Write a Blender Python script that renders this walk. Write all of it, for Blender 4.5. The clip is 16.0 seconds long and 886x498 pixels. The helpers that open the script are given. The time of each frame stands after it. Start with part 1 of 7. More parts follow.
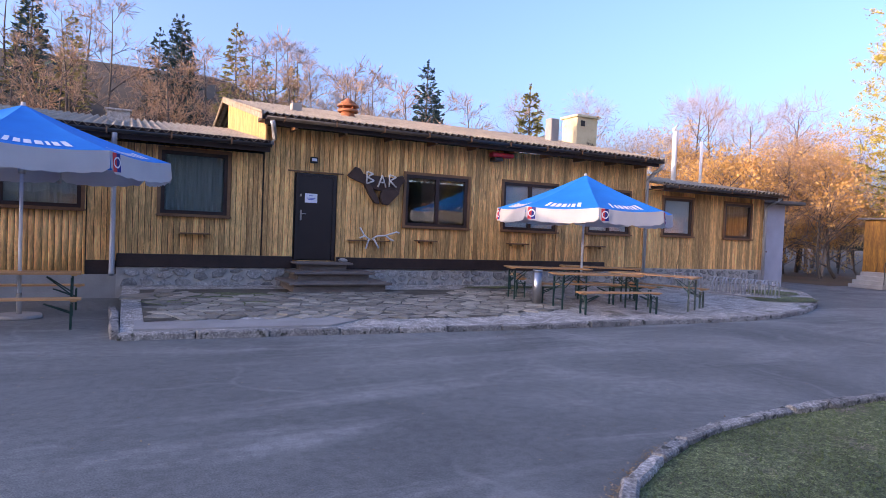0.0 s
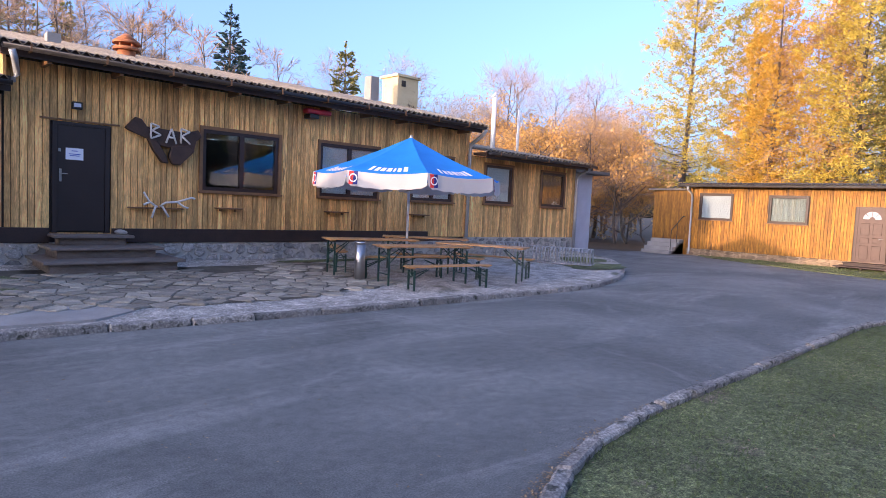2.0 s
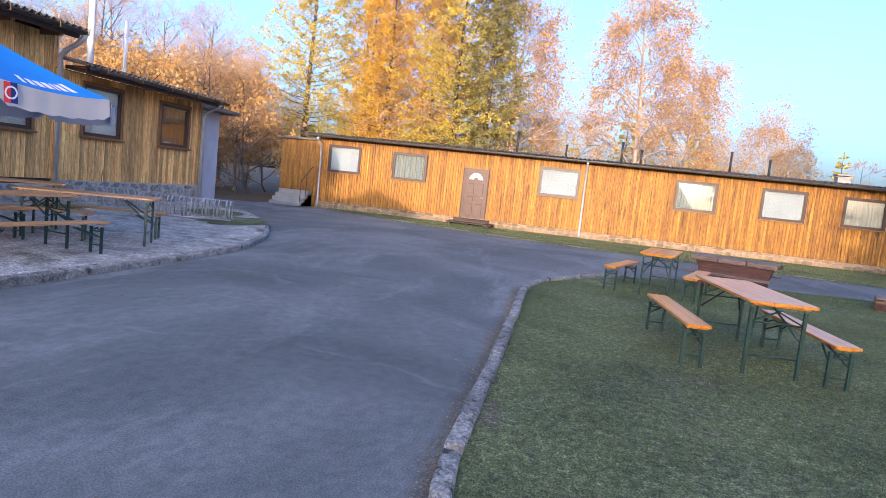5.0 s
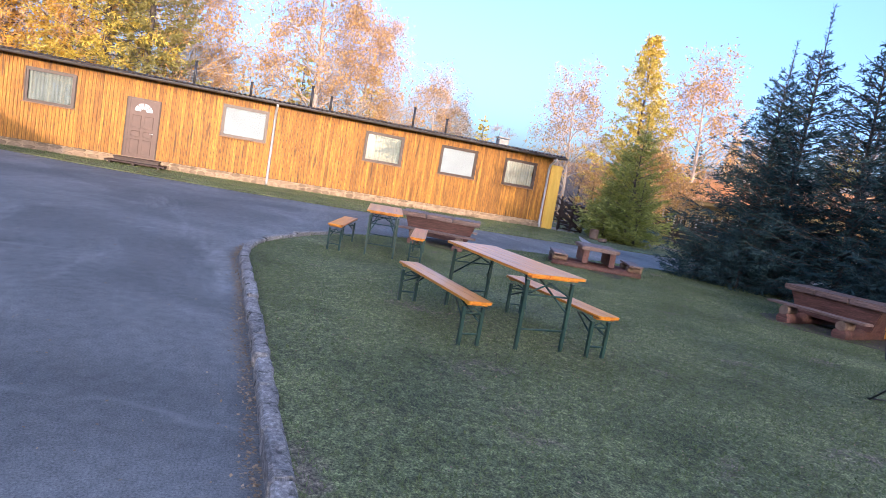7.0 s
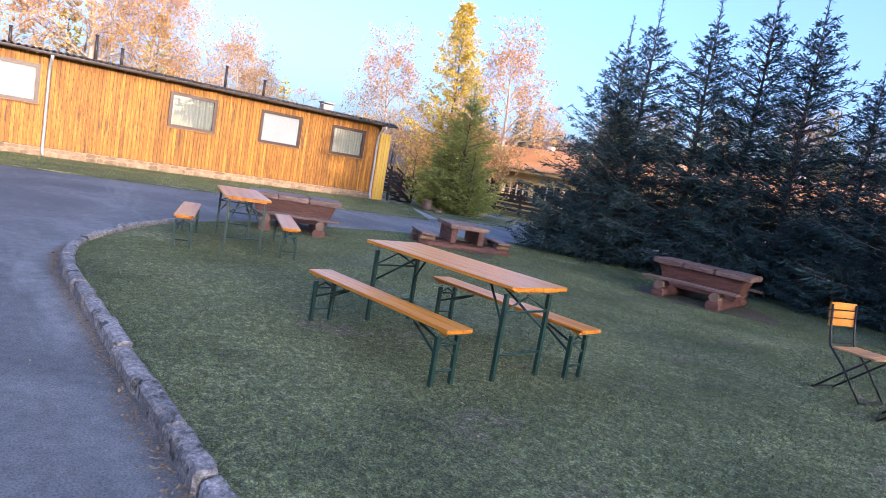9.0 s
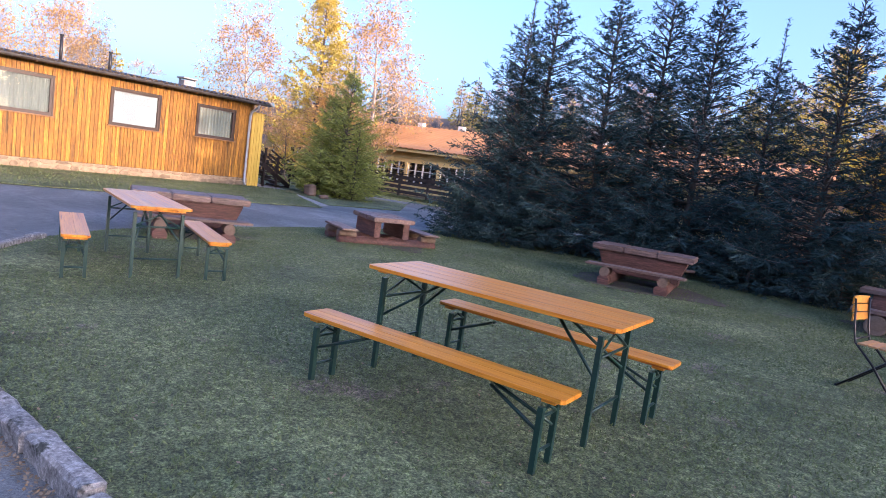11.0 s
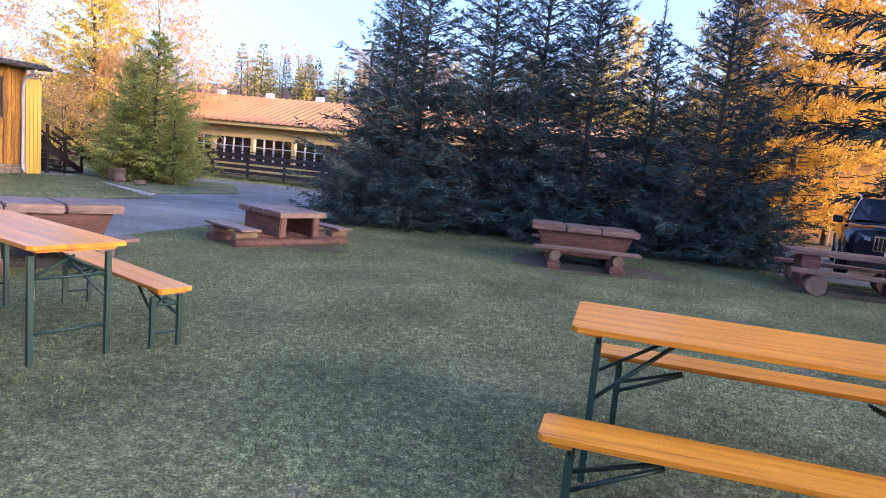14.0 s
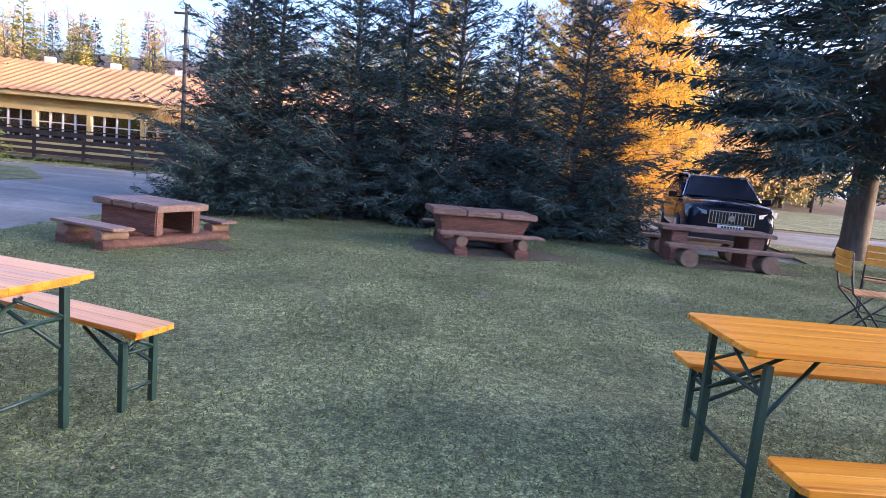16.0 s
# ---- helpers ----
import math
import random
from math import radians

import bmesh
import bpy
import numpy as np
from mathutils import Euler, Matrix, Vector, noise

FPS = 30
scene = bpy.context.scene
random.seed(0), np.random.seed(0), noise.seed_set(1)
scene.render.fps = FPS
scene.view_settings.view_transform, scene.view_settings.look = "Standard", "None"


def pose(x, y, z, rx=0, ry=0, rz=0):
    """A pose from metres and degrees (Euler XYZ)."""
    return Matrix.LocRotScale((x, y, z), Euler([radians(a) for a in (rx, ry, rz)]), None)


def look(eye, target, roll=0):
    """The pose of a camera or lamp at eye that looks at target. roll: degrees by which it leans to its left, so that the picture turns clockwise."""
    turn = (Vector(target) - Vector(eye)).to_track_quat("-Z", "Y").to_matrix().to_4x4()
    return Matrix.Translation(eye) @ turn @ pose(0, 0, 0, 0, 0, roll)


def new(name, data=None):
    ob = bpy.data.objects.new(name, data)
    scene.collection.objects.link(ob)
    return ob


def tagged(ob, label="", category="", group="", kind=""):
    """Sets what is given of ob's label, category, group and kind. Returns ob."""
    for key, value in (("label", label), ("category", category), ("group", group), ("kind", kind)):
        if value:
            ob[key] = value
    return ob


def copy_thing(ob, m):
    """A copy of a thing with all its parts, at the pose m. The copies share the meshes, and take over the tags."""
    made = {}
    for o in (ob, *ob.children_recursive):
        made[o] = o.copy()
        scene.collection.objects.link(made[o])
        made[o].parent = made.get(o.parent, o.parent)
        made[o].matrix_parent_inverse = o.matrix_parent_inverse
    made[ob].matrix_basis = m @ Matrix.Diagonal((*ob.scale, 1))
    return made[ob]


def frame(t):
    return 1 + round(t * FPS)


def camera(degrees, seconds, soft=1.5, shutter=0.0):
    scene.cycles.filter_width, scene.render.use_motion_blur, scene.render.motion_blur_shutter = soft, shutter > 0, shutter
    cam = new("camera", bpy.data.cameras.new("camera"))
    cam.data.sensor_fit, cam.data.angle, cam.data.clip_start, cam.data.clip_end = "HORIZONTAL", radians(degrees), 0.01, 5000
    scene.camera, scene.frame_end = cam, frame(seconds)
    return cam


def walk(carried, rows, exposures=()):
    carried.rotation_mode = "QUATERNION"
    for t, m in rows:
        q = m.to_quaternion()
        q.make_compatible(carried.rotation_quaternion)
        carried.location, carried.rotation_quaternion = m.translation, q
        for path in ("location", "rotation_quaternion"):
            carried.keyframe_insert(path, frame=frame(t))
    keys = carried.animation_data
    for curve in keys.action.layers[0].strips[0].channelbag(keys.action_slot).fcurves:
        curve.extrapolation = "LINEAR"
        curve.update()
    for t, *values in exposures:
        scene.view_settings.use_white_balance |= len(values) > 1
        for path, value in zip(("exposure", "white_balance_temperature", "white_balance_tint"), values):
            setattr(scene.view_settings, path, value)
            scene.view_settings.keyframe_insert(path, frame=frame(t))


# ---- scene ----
cam = camera(69.9, 16.0, soft=0.6)
EXPOSURES = [(0, 1.47, 6350, 35), (2, 1.5, 6300, 31), (3.5, 1.52, 6150, 25), (6, 1.53, 5950, 26), (7, 1.6, 5880, 27), (8.5, 1.7, 5900, 29), (11, 1.78, 5950, 33), (13.5, 2.08, 6250, 36), (16, 2.36, 6270, 33)]
PATH = [
    (0, (1.019, -0.966, 1.672), (1.916, 0.821, 1.618), 2.3),
    (0.4, (1.13, -0.69, 1.679), (2.078, 1.07, 1.608), 2.2),
    (0.5, (1.16, -0.615, 1.683), (2.132, 1.132, 1.612), 2.0),
    (1, (1.345, -0.272, 1.685), (2.431, 1.404, 1.585), 1.9),
    (1.5, (1.585, 0.054, 1.694), (2.793, 1.643, 1.573), 2.1),
    (2, (1.779, 0.416, 1.69), (3.152, 1.864, 1.556), 2.7),
    (2.5, (2.016, 0.781, 1.67), (3.514, 2.096, 1.517), 3.0),
    (3, (2.271, 1.148, 1.655), (3.871, 2.336, 1.488), 3.3),
    (3.2, (2.388, 1.301, 1.648), (4.038, 2.418, 1.467), 3.2),
    (3.5, (2.526, 1.549, 1.636), (4.256, 2.538, 1.463), 4.0),
    (3.7, (2.643, 1.684, 1.628), (4.412, 2.599, 1.448), 4.2),
    (5.8, (3.785, 2.879, 1.566), (5.775, 2.869, 1.371), 7.6),
    (6, (3.928, 2.982, 1.553), (5.914, 2.858, 1.356), 7.9),
    (6.5, (4.272, 3.196, 1.556), (6.215, 2.778, 1.336), 8.9),
    (7, (4.696, 3.351, 1.562), (6.576, 2.708, 1.335), 9.9),
    (7.5, (5.153, 3.528, 1.561), (6.939, 2.658, 1.328), 10.4),
    (8, (5.603, 3.669, 1.558), (7.333, 2.694, 1.322), 10.4),
    (8.5, (6.089, 3.803, 1.544), (7.745, 2.707, 1.31), 10.2),
    (8.7, (6.296, 3.855, 1.537), (7.92, 2.712, 1.306), 10.0),
    (10.8, (8.306, 4.099, 1.548), (9.624, 2.613, 1.312), 8.1),
    (11, (8.479, 4.106, 1.556), (9.745, 2.575, 1.32), 8.0),
    (11.5, (8.962, 4.104, 1.555), (10.121, 2.492, 1.316), 7.5),
    (12, (9.417, 4.053, 1.558), (10.517, 2.399, 1.321), 6.9),
    (12.5, (9.934, 3.993, 1.537), (10.967, 2.298, 1.292), 6.3),
    (13, (10.437, 3.943, 1.554), (11.377, 2.195, 1.304), 5.7),
    (13.5, (10.944, 3.842, 1.534), (11.799, 2.053, 1.277), 5.4),
    (14, (11.445, 3.782, 1.497), (12.136, 1.923, 1.234), 5.5),
    (14.5, (11.889, 3.693, 1.485), (12.41, 1.781, 1.215), 5.5),
    (15, (12.264, 3.585, 1.512), (12.602, 1.634, 1.231), 6.0),
    (15.5, (12.656, 3.541, 1.499), (12.841, 1.569, 1.217), 5.6),
    (16, (13.045, 3.485, 1.479), (13.139, 1.507, 1.197), 5.4),
]
walk(cam, [(t, look(eye, target, roll)) for t, eye, target, roll in PATH], EXPOSURES)

# ---- sky, sun, exposure ----
SUN_EL, SUN_AZ = 6.3, 271.0
world = bpy.data.worlds.new("world")
scene.world = world
world.use_nodes = True
wn, wl = world.node_tree.nodes, world.node_tree.links
wn.clear()
sky = wn.new("ShaderNodeTexSky")
sky.sky_type = "NISHITA"
sky.sun_disc = False
sky.sun_elevation = radians(SUN_EL)
sky.sun_rotation = radians(SUN_AZ)
sky.air_density, sky.dust_density, sky.ozone_density = 0.75, 5.0, 2.6
back = wn.new("ShaderNodeBackground")
back.inputs["Strength"].default_value = 0.31
wout = wn.new("ShaderNodeOutputWorld")
wl.new(sky.outputs[0], back.inputs[0])
wl.new(back.outputs[0], wout.inputs[0])

sun_data = bpy.data.lights.new("sun", "SUN")
sun_data.energy, sun_data.angle, sun_data.color = 1.75, radians(0.6), (1.0, 0.76, 0.47)
sun = new("sun", sun_data)
a, e = radians(SUN_AZ), radians(SUN_EL)
sun_way = Vector((math.sin(a) * math.cos(e), math.cos(a) * math.cos(e), math.sin(e)))
sun.matrix_world = look(sun_way * 60 + Vector((0, 0, 20)), (0, 0, 20))


# ---- materials ----
def material(name, dark, light, rough=0.8, scale=6.0, fine=60.0, bump=0.2, metal=0.0, stretch=(1, 1, 1), rand=0.0,
             specks=None, speck_at=0.66, speck_scale=3.0, coords="Object", trans=None, hue=0.0, dist=0.01, island=0.0, grit=()):
    """A surface that wavers between two colours at two scales, with relief; specks lays stains of a third colour over it."""
    m = bpy.data.materials.new(name)
    m.use_nodes = True
    n, l = m.node_tree.nodes, m.node_tree.links
    b = n["Principled BSDF"]
    co = n.new("ShaderNodeTexCoord")
    info = n.new("ShaderNodeObjectInfo")
    shift = n.new("ShaderNodeVectorMath")
    shift.operation = "MULTIPLY_ADD"
    shift.inputs[1].default_value = (37.0, 53.0, 71.0)
    l.new(info.outputs["Random"], shift.inputs[0])
    if coords == "World":
        g = n.new("ShaderNodeNewGeometry")
        l.new(g.outputs["Position"], shift.inputs[2])
        shift.inputs[1].default_value = (0, 0, 0)
        if rand:
            shift.inputs[1].default_value = (3.0, 5.0, 7.0)
    else:
        l.new(co.outputs["Object"], shift.inputs[2])
    mp = n.new("ShaderNodeMapping")
    mp.inputs["Scale"].default_value = stretch
    l.new(shift.outputs[0], mp.inputs[0])

    def noise_tex(s, detail, rough_=0.55):
        t = n.new("ShaderNodeTexNoise")
        t.inputs["Scale"].default_value = s
        t.inputs["Detail"].default_value = detail
        t.inputs["Roughness"].default_value = rough_
        l.new(mp.outputs[0], t.inputs["Vector"])
        return t
    big, small = noise_tex(scale, 4), noise_tex(fine, 3, 0.7)
    add = n.new("ShaderNodeMath")
    add.operation = "MULTIPLY_ADD"
    add.inputs[1].default_value = 0.45
    l.new(small.outputs["Fac"], add.inputs[0])
    half = n.new("ShaderNodeMath")
    half.operation = "MULTIPLY"
    half.inputs[1].default_value = 0.55
    l.new(big.outputs["Fac"], half.inputs[0])
    l.new(half.outputs[0], add.inputs[2])
    ramp = n.new("ShaderNodeValToRGB")
    ramp.color_ramp.elements[0].position, ramp.color_ramp.elements[1].position = 0.33, 0.67
    ramp.color_ramp.elements[0].color, ramp.color_ramp.elements[1].color = (*dark, 1), (*light, 1)
    l.new(add.outputs[0], ramp.inputs[0])
    col = ramp.outputs[0]
    if specks:
        sp = noise_tex(speck_scale, 6, 0.65)
        r2 = n.new("ShaderNodeValToRGB")
        r2.color_ramp.elements[0].position, r2.color_ramp.elements[1].position = speck_at, speck_at + 0.08
        r2.color_ramp.elements[0].color, r2.color_ramp.elements[1].color = (0, 0, 0, 1), (1, 1, 1, 1)
        l.new(sp.outputs["Fac"], r2.inputs[0])
        mix = n.new("ShaderNodeMix")
        mix.data_type = "RGBA"
        l.new(r2.outputs[0], mix.inputs["Factor"])
        l.new(col, mix.inputs["A"])
        mix.inputs["B"].default_value = (*specks, 1)
        col = mix.outputs["Result"]
    for size, power in grit:
        gr = noise_tex(size, 3, 0.75)
        r3 = n.new("ShaderNodeValToRGB")
        r3.color_ramp.elements.new(0.5)
        for el_, (pos, val) in zip(r3.color_ramp.elements, ((0.34, 0.22), (0.5, 0.95), (0.66, 2.1))):
            el_.position, el_.color = pos, (val, val, val, 1)
        l.new(gr.outputs["Fac"], r3.inputs[0])
        mg = n.new("ShaderNodeMix")
        mg.data_type, mg.blend_type = "RGBA", "MULTIPLY"
        mg.inputs["Factor"].default_value = power
        l.new(col, mg.inputs["A"])
        l.new(r3.outputs[0], mg.inputs["B"])
        col = mg.outputs["Result"]
    if rand or hue:
        hs = n.new("ShaderNodeHueSaturation")
        for key, span, mid in (("Value", rand, 1.0), ("Hue", hue, 0.5)):
            if span:
                mr = n.new("ShaderNodeMapRange")
                mr.inputs["To Min"].default_value, mr.inputs["To Max"].default_value = mid - span, mid + span
                l.new(info.outputs["Random"], mr.inputs["Value"])
                l.new(mr.outputs[0], hs.inputs[key])
        l.new(col, hs.inputs["Color"])
        col = hs.outputs[0]
    if island:
        gi = n.new("ShaderNodeNewGeometry")
        hv = n.new("ShaderNodeHueSaturation")
        mi = n.new("ShaderNodeMapRange")
        mi.inputs["To Min"].default_value, mi.inputs["To Max"].default_value = 1 - island, 1 + island * 0.6
        l.new(gi.outputs["Random Per Island"], mi.inputs["Value"])
        l.new(mi.outputs[0], hv.inputs["Value"])
        l.new(col, hv.inputs["Color"])
        col = hv.outputs[0]
    l.new(col, b.inputs["Base Color"])
    b.inputs["Roughness"].default_value = rough
    b.inputs["Metallic"].default_value = metal
    if bump:
        bp = n.new("ShaderNodeBump")
        bp.inputs["Strength"].default_value = bump
        bp.inputs["Distance"].default_value = dist
        l.new(add.outputs[0], bp.inputs["Height"])
        l.new(bp.outputs[0], b.inputs["Normal"])
    if trans:
        tr = n.new("ShaderNodeBsdfTranslucent")
        l.new(col, tr.inputs["Color"])
        ms = n.new("ShaderNodeMixShader")
        ms.inputs[0].default_value = trans
        l.new(b.outputs[0], ms.inputs[1])
        l.new(tr.outputs[0], ms.inputs[2])
        l.new(ms.outputs[0], n["Material Output"].inputs[0])
    return m


def leafy(name, dark, light, rough=0.6, trans=0.25):
    """Leaves or needles: colour varies from clump to clump."""
    m = bpy.data.materials.new(name)
    m.use_nodes = True
    n, l = m.node_tree.nodes, m.node_tree.links
    b = n["Principled BSDF"]
    g = n.new("ShaderNodeNewGeometry")
    ramp = n.new("ShaderNodeValToRGB")
    ramp.color_ramp.elements[0].color, ramp.color_ramp.elements[1].color = (*dark, 1), (*light, 1)
    t = n.new("ShaderNodeTexNoise")
    t.inputs["Scale"].default_value = 1.3
    l.new(g.outputs["Position"], t.inputs["Vector"])
    mx = n.new("ShaderNodeMath")
    mx.operation = "MULTIPLY_ADD"
    mx.inputs[1].default_value = 0.55
    l.new(g.outputs["Random Per Island"], mx.inputs[0])
    hf = n.new("ShaderNodeMath")
    hf.operation = "MULTIPLY"
    hf.inputs[1].default_value = 0.5
    l.new(t.outputs["Fac"], hf.inputs[0])
    l.new(hf.outputs[0], mx.inputs[2])
    l.new(mx.outputs[0], ramp.inputs[0])
    l.new(ramp.outputs[0], b.inputs["Base Color"])
    b.inputs["Roughness"].default_value = rough
    b.inputs["Specular IOR Level"].default_value = 0.25
    if trans:
        tr = n.new("ShaderNodeBsdfTranslucent")
        l.new(ramp.outputs[0], tr.inputs["Color"])
        ms = n.new("ShaderNodeMixShader")
        ms.inputs[0].default_value = trans
        l.new(b.outputs[0], ms.inputs[1])
        l.new(tr.outputs[0], ms.inputs[2])
        l.new(ms.outputs[0], n["Material Output"].inputs[0])
    return m


def pane_glass(name, tint=(0.9, 0.95, 0.95)):
    m = bpy.data.materials.new(name)
    m.use_nodes = True
    n, l = m.node_tree.nodes, m.node_tree.links
    n.remove(n["Principled BSDF"])
    tr = n.new("ShaderNodeBsdfTransparent")
    tr.inputs[0].default_value = (*tint, 1)
    gl = n.new("ShaderNodeBsdfGlossy")
    gl.inputs["Roughness"].default_value = 0.01
    lw = n.new("ShaderNodeLayerWeight")
    lw.inputs["Blend"].default_value = 0.5
    pw = n.new("ShaderNodeMath")
    pw.operation = "POWER"
    pw.inputs[1].default_value = 4.0
    l.new(lw.outputs["Facing"], pw.inputs[0])
    fr = n.new("ShaderNodeMath")
    fr.operation = "MULTIPLY_ADD"
    fr.inputs[1].default_value, fr.inputs[2].default_value = 0.85, 0.09
    l.new(pw.outputs[0], fr.inputs[0])
    ms = n.new("ShaderNodeMixShader")
    l.new(fr.outputs[0], ms.inputs[0])
    l.new(tr.outputs[0], ms.inputs[1])
    l.new(gl.outputs[0], ms.inputs[2])
    l.new(ms.outputs[0], n["Material Output"].inputs[0])
    return m




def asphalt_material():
    """Worn asphalt: fine aggregate, dusty swaths, darker patches and thin pale cracks; all tones lifted to make up for
    weak skylight.
    """
    m = bpy.data.materials.new("asphalt")
    m.use_nodes = True
    n, l = m.node_tree.nodes, m.node_tree.links
    b = n["Principled BSDF"]
    g = n.new("ShaderNodeNewGeometry")

    def tex(scale, detail, rough_, stretch=(1, 1, 1), turn=0.0, warp=0.0):
        mp = n.new("ShaderNodeMapping")
        mp.inputs["Scale"].default_value = stretch
        mp.inputs["Rotation"].default_value = (0, 0, turn)
        l.new(g.outputs["Position"], mp.inputs[0])
        t = n.new("ShaderNodeTexNoise")
        t.inputs["Scale"].default_value, t.inputs["Detail"].default_value = scale, detail
        t.inputs["Roughness"].default_value, t.inputs["Distortion"].default_value = rough_, warp
        l.new(mp.outputs[0], t.inputs["Vector"])
        return t.outputs["Fac"]

    def ramp(fac, stops):
        r = n.new("ShaderNodeValToRGB")
        while len(r.color_ramp.elements) < len(stops):
            r.color_ramp.elements.new(0.5)
        for e, (p, c) in zip(r.color_ramp.elements, stops):
            e.position, e.color = p, (*c, 1)
        l.new(fac, r.inputs[0])
        return r.outputs[0]

    def blend(kind, fac, a_, b_):
        x = n.new("ShaderNodeMix")
        x.data_type, x.blend_type = "RGBA", kind
        if hasattr(fac, "links"):
            l.new(fac, x.inputs["Factor"])
        else:
            x.inputs["Factor"].default_value = fac
        l.new(a_, x.inputs["A"])
        l.new(b_, x.inputs["B"])
        return x.outputs["Result"]
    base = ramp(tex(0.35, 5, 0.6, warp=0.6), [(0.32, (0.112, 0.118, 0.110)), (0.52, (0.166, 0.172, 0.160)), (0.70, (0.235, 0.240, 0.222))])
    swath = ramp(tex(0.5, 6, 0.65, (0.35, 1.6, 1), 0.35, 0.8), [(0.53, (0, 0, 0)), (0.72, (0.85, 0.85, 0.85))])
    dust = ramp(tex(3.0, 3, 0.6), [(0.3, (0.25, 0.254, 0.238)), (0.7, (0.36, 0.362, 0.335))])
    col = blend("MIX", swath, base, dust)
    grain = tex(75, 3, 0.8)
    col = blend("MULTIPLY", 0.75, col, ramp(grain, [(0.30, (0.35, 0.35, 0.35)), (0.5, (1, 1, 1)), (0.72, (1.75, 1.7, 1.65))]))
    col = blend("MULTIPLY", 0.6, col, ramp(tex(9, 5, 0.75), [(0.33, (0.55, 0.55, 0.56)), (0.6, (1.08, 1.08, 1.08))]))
    vo = n.new("ShaderNodeTexVoronoi")
    vo.feature = "DISTANCE_TO_EDGE"
    vo.inputs["Scale"].default_value = 0.28
    wob = n.new("ShaderNodeVectorMath")
    wob.operation = "MULTIPLY_ADD"
    wob.inputs[1].default_value = (0.9, 0.9, 0.9)
    wn_ = n.new("ShaderNodeTexNoise")
    wn_.inputs["Scale"].default_value, wn_.inputs["Detail"].default_value = 1.1, 5
    l.new(g.outputs["Position"], wn_.inputs["Vector"])
    l.new(wn_.outputs["Color"], wob.inputs[0])
    l.new(g.outputs["Position"], wob.inputs[2])
    l.new(wob.outputs[0], vo.inputs["Vector"])
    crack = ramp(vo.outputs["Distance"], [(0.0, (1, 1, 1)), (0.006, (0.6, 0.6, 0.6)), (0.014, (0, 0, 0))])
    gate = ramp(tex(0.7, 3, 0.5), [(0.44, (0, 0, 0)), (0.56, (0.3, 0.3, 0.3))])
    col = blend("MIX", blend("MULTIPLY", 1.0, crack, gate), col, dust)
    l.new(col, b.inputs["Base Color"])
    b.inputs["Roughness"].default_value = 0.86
    bp = n.new("ShaderNodeBump")
    bp.inputs["Strength"].default_value, bp.inputs["Distance"].default_value = 0.8, 0.006
    l.new(grain, bp.inputs["Height"])
    l.new(bp.outputs[0], b.inputs["Normal"])
    return m


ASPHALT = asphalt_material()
GRASS_GROUND = material("grass_ground", (0.030, 0.047, 0.016), (0.215, 0.24, 0.104), 0.95, 0.8, 70, 1.0, coords="World", specks=(0.17, 0.145, 0.10), speck_at=0.60, speck_scale=1.1, dist=0.03, grit=((16, 0.6), (60, 0.8)))
BLADE = leafy("grass_blade", (0.030, 0.056, 0.017), (0.20, 0.24, 0.098), 0.6, 0.2)
FOREST_FLOOR = material("forest_floor", (0.05, 0.04, 0.025), (0.14, 0.09, 0.045), 0.95, 0.3, 8, 0.5, coords="World")
GRAVEL = material("pale_gravel", (0.16, 0.15, 0.13), (0.62, 0.57, 0.50), 0.92, 3, 42, 1.0, coords="World", specks=(0.12, 0.12, 0.07), speck_at=0.6, speck_scale=0.7, grit=((14, 0.4), (45, 0.7)))
FLAG = material("flagstone", (0.15, 0.13, 0.10), (0.45, 0.40, 0.315), 0.85, 2.5, 34, 0.9, coords="World", rand=0.36)
KERB = material("kerb_concrete", (0.12, 0.115, 0.105), (0.40, 0.37, 0.33), 0.92, 4, 55, 0.9, coords="World", rand=0.22, specks=(0.06, 0.06, 0.045), speck_at=0.56, speck_scale=7, grit=((30, 0.55),))
CONCRETE = material("concrete", (0.25, 0.24, 0.22), (0.40, 0.38, 0.35), 0.9, 2, 50, 0.3, coords="World")
MORTAR = material("mortar", (0.34, 0.32, 0.285), (0.54, 0.51, 0.46), 0.95, 8, 80, 0.5, coords="World")
FIELDSTONE = material("fieldstone", (0.17, 0.163, 0.152), (0.43, 0.41, 0.375), 0.85, 6, 60, 0.6, coords="World", rand=0.33, grit=((18, 0.4),))
SANDSTONE = material("brown_plinth_stone", (0.15, 0.105, 0.065), (0.36, 0.27, 0.18), 0.9, 5, 50, 0.5, coords="World", rand=0.3)
BAR_WOOD = material("weathered_pine_board", (0.44, 0.205, 0.066), (0.98, 0.60, 0.215), 0.72, 2.4, 24, 0.35, stretch=(3, 3, 0.30), coords="World", rand=0.36,
                    specks=(0.17, 0.080, 0.028), speck_at=0.62, speck_scale=2.4, grit=((3.5, 0.3), (16, 0.3)))
B2_WOOD = material("honey_pine_board", (0.17, 0.064, 0.005), (0.45, 0.205, 0.019), 0.66, 1.8, 24, 0.25, stretch=(3, 3, 0.28), coords="World", rand=0.26,
                   specks=(0.12, 0.05, 0.009), speck_at=0.57, speck_scale=1.8, grit=((3, 0.35), (18, 0.3)))
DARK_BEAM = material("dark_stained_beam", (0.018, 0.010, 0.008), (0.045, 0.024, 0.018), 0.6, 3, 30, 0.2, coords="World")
FRAME_BROWN = material("brown_window_frame", (0.020, 0.009, 0.007), (0.038, 0.017, 0.012), 0.45, 4, 40, 0.05, coords="World")
TRIM_WOOD = material("window_trim_wood", (0.15, 0.07, 0.028), (0.27, 0.14, 0.06), 0.65, 3, 30, 0.15, coords="World")
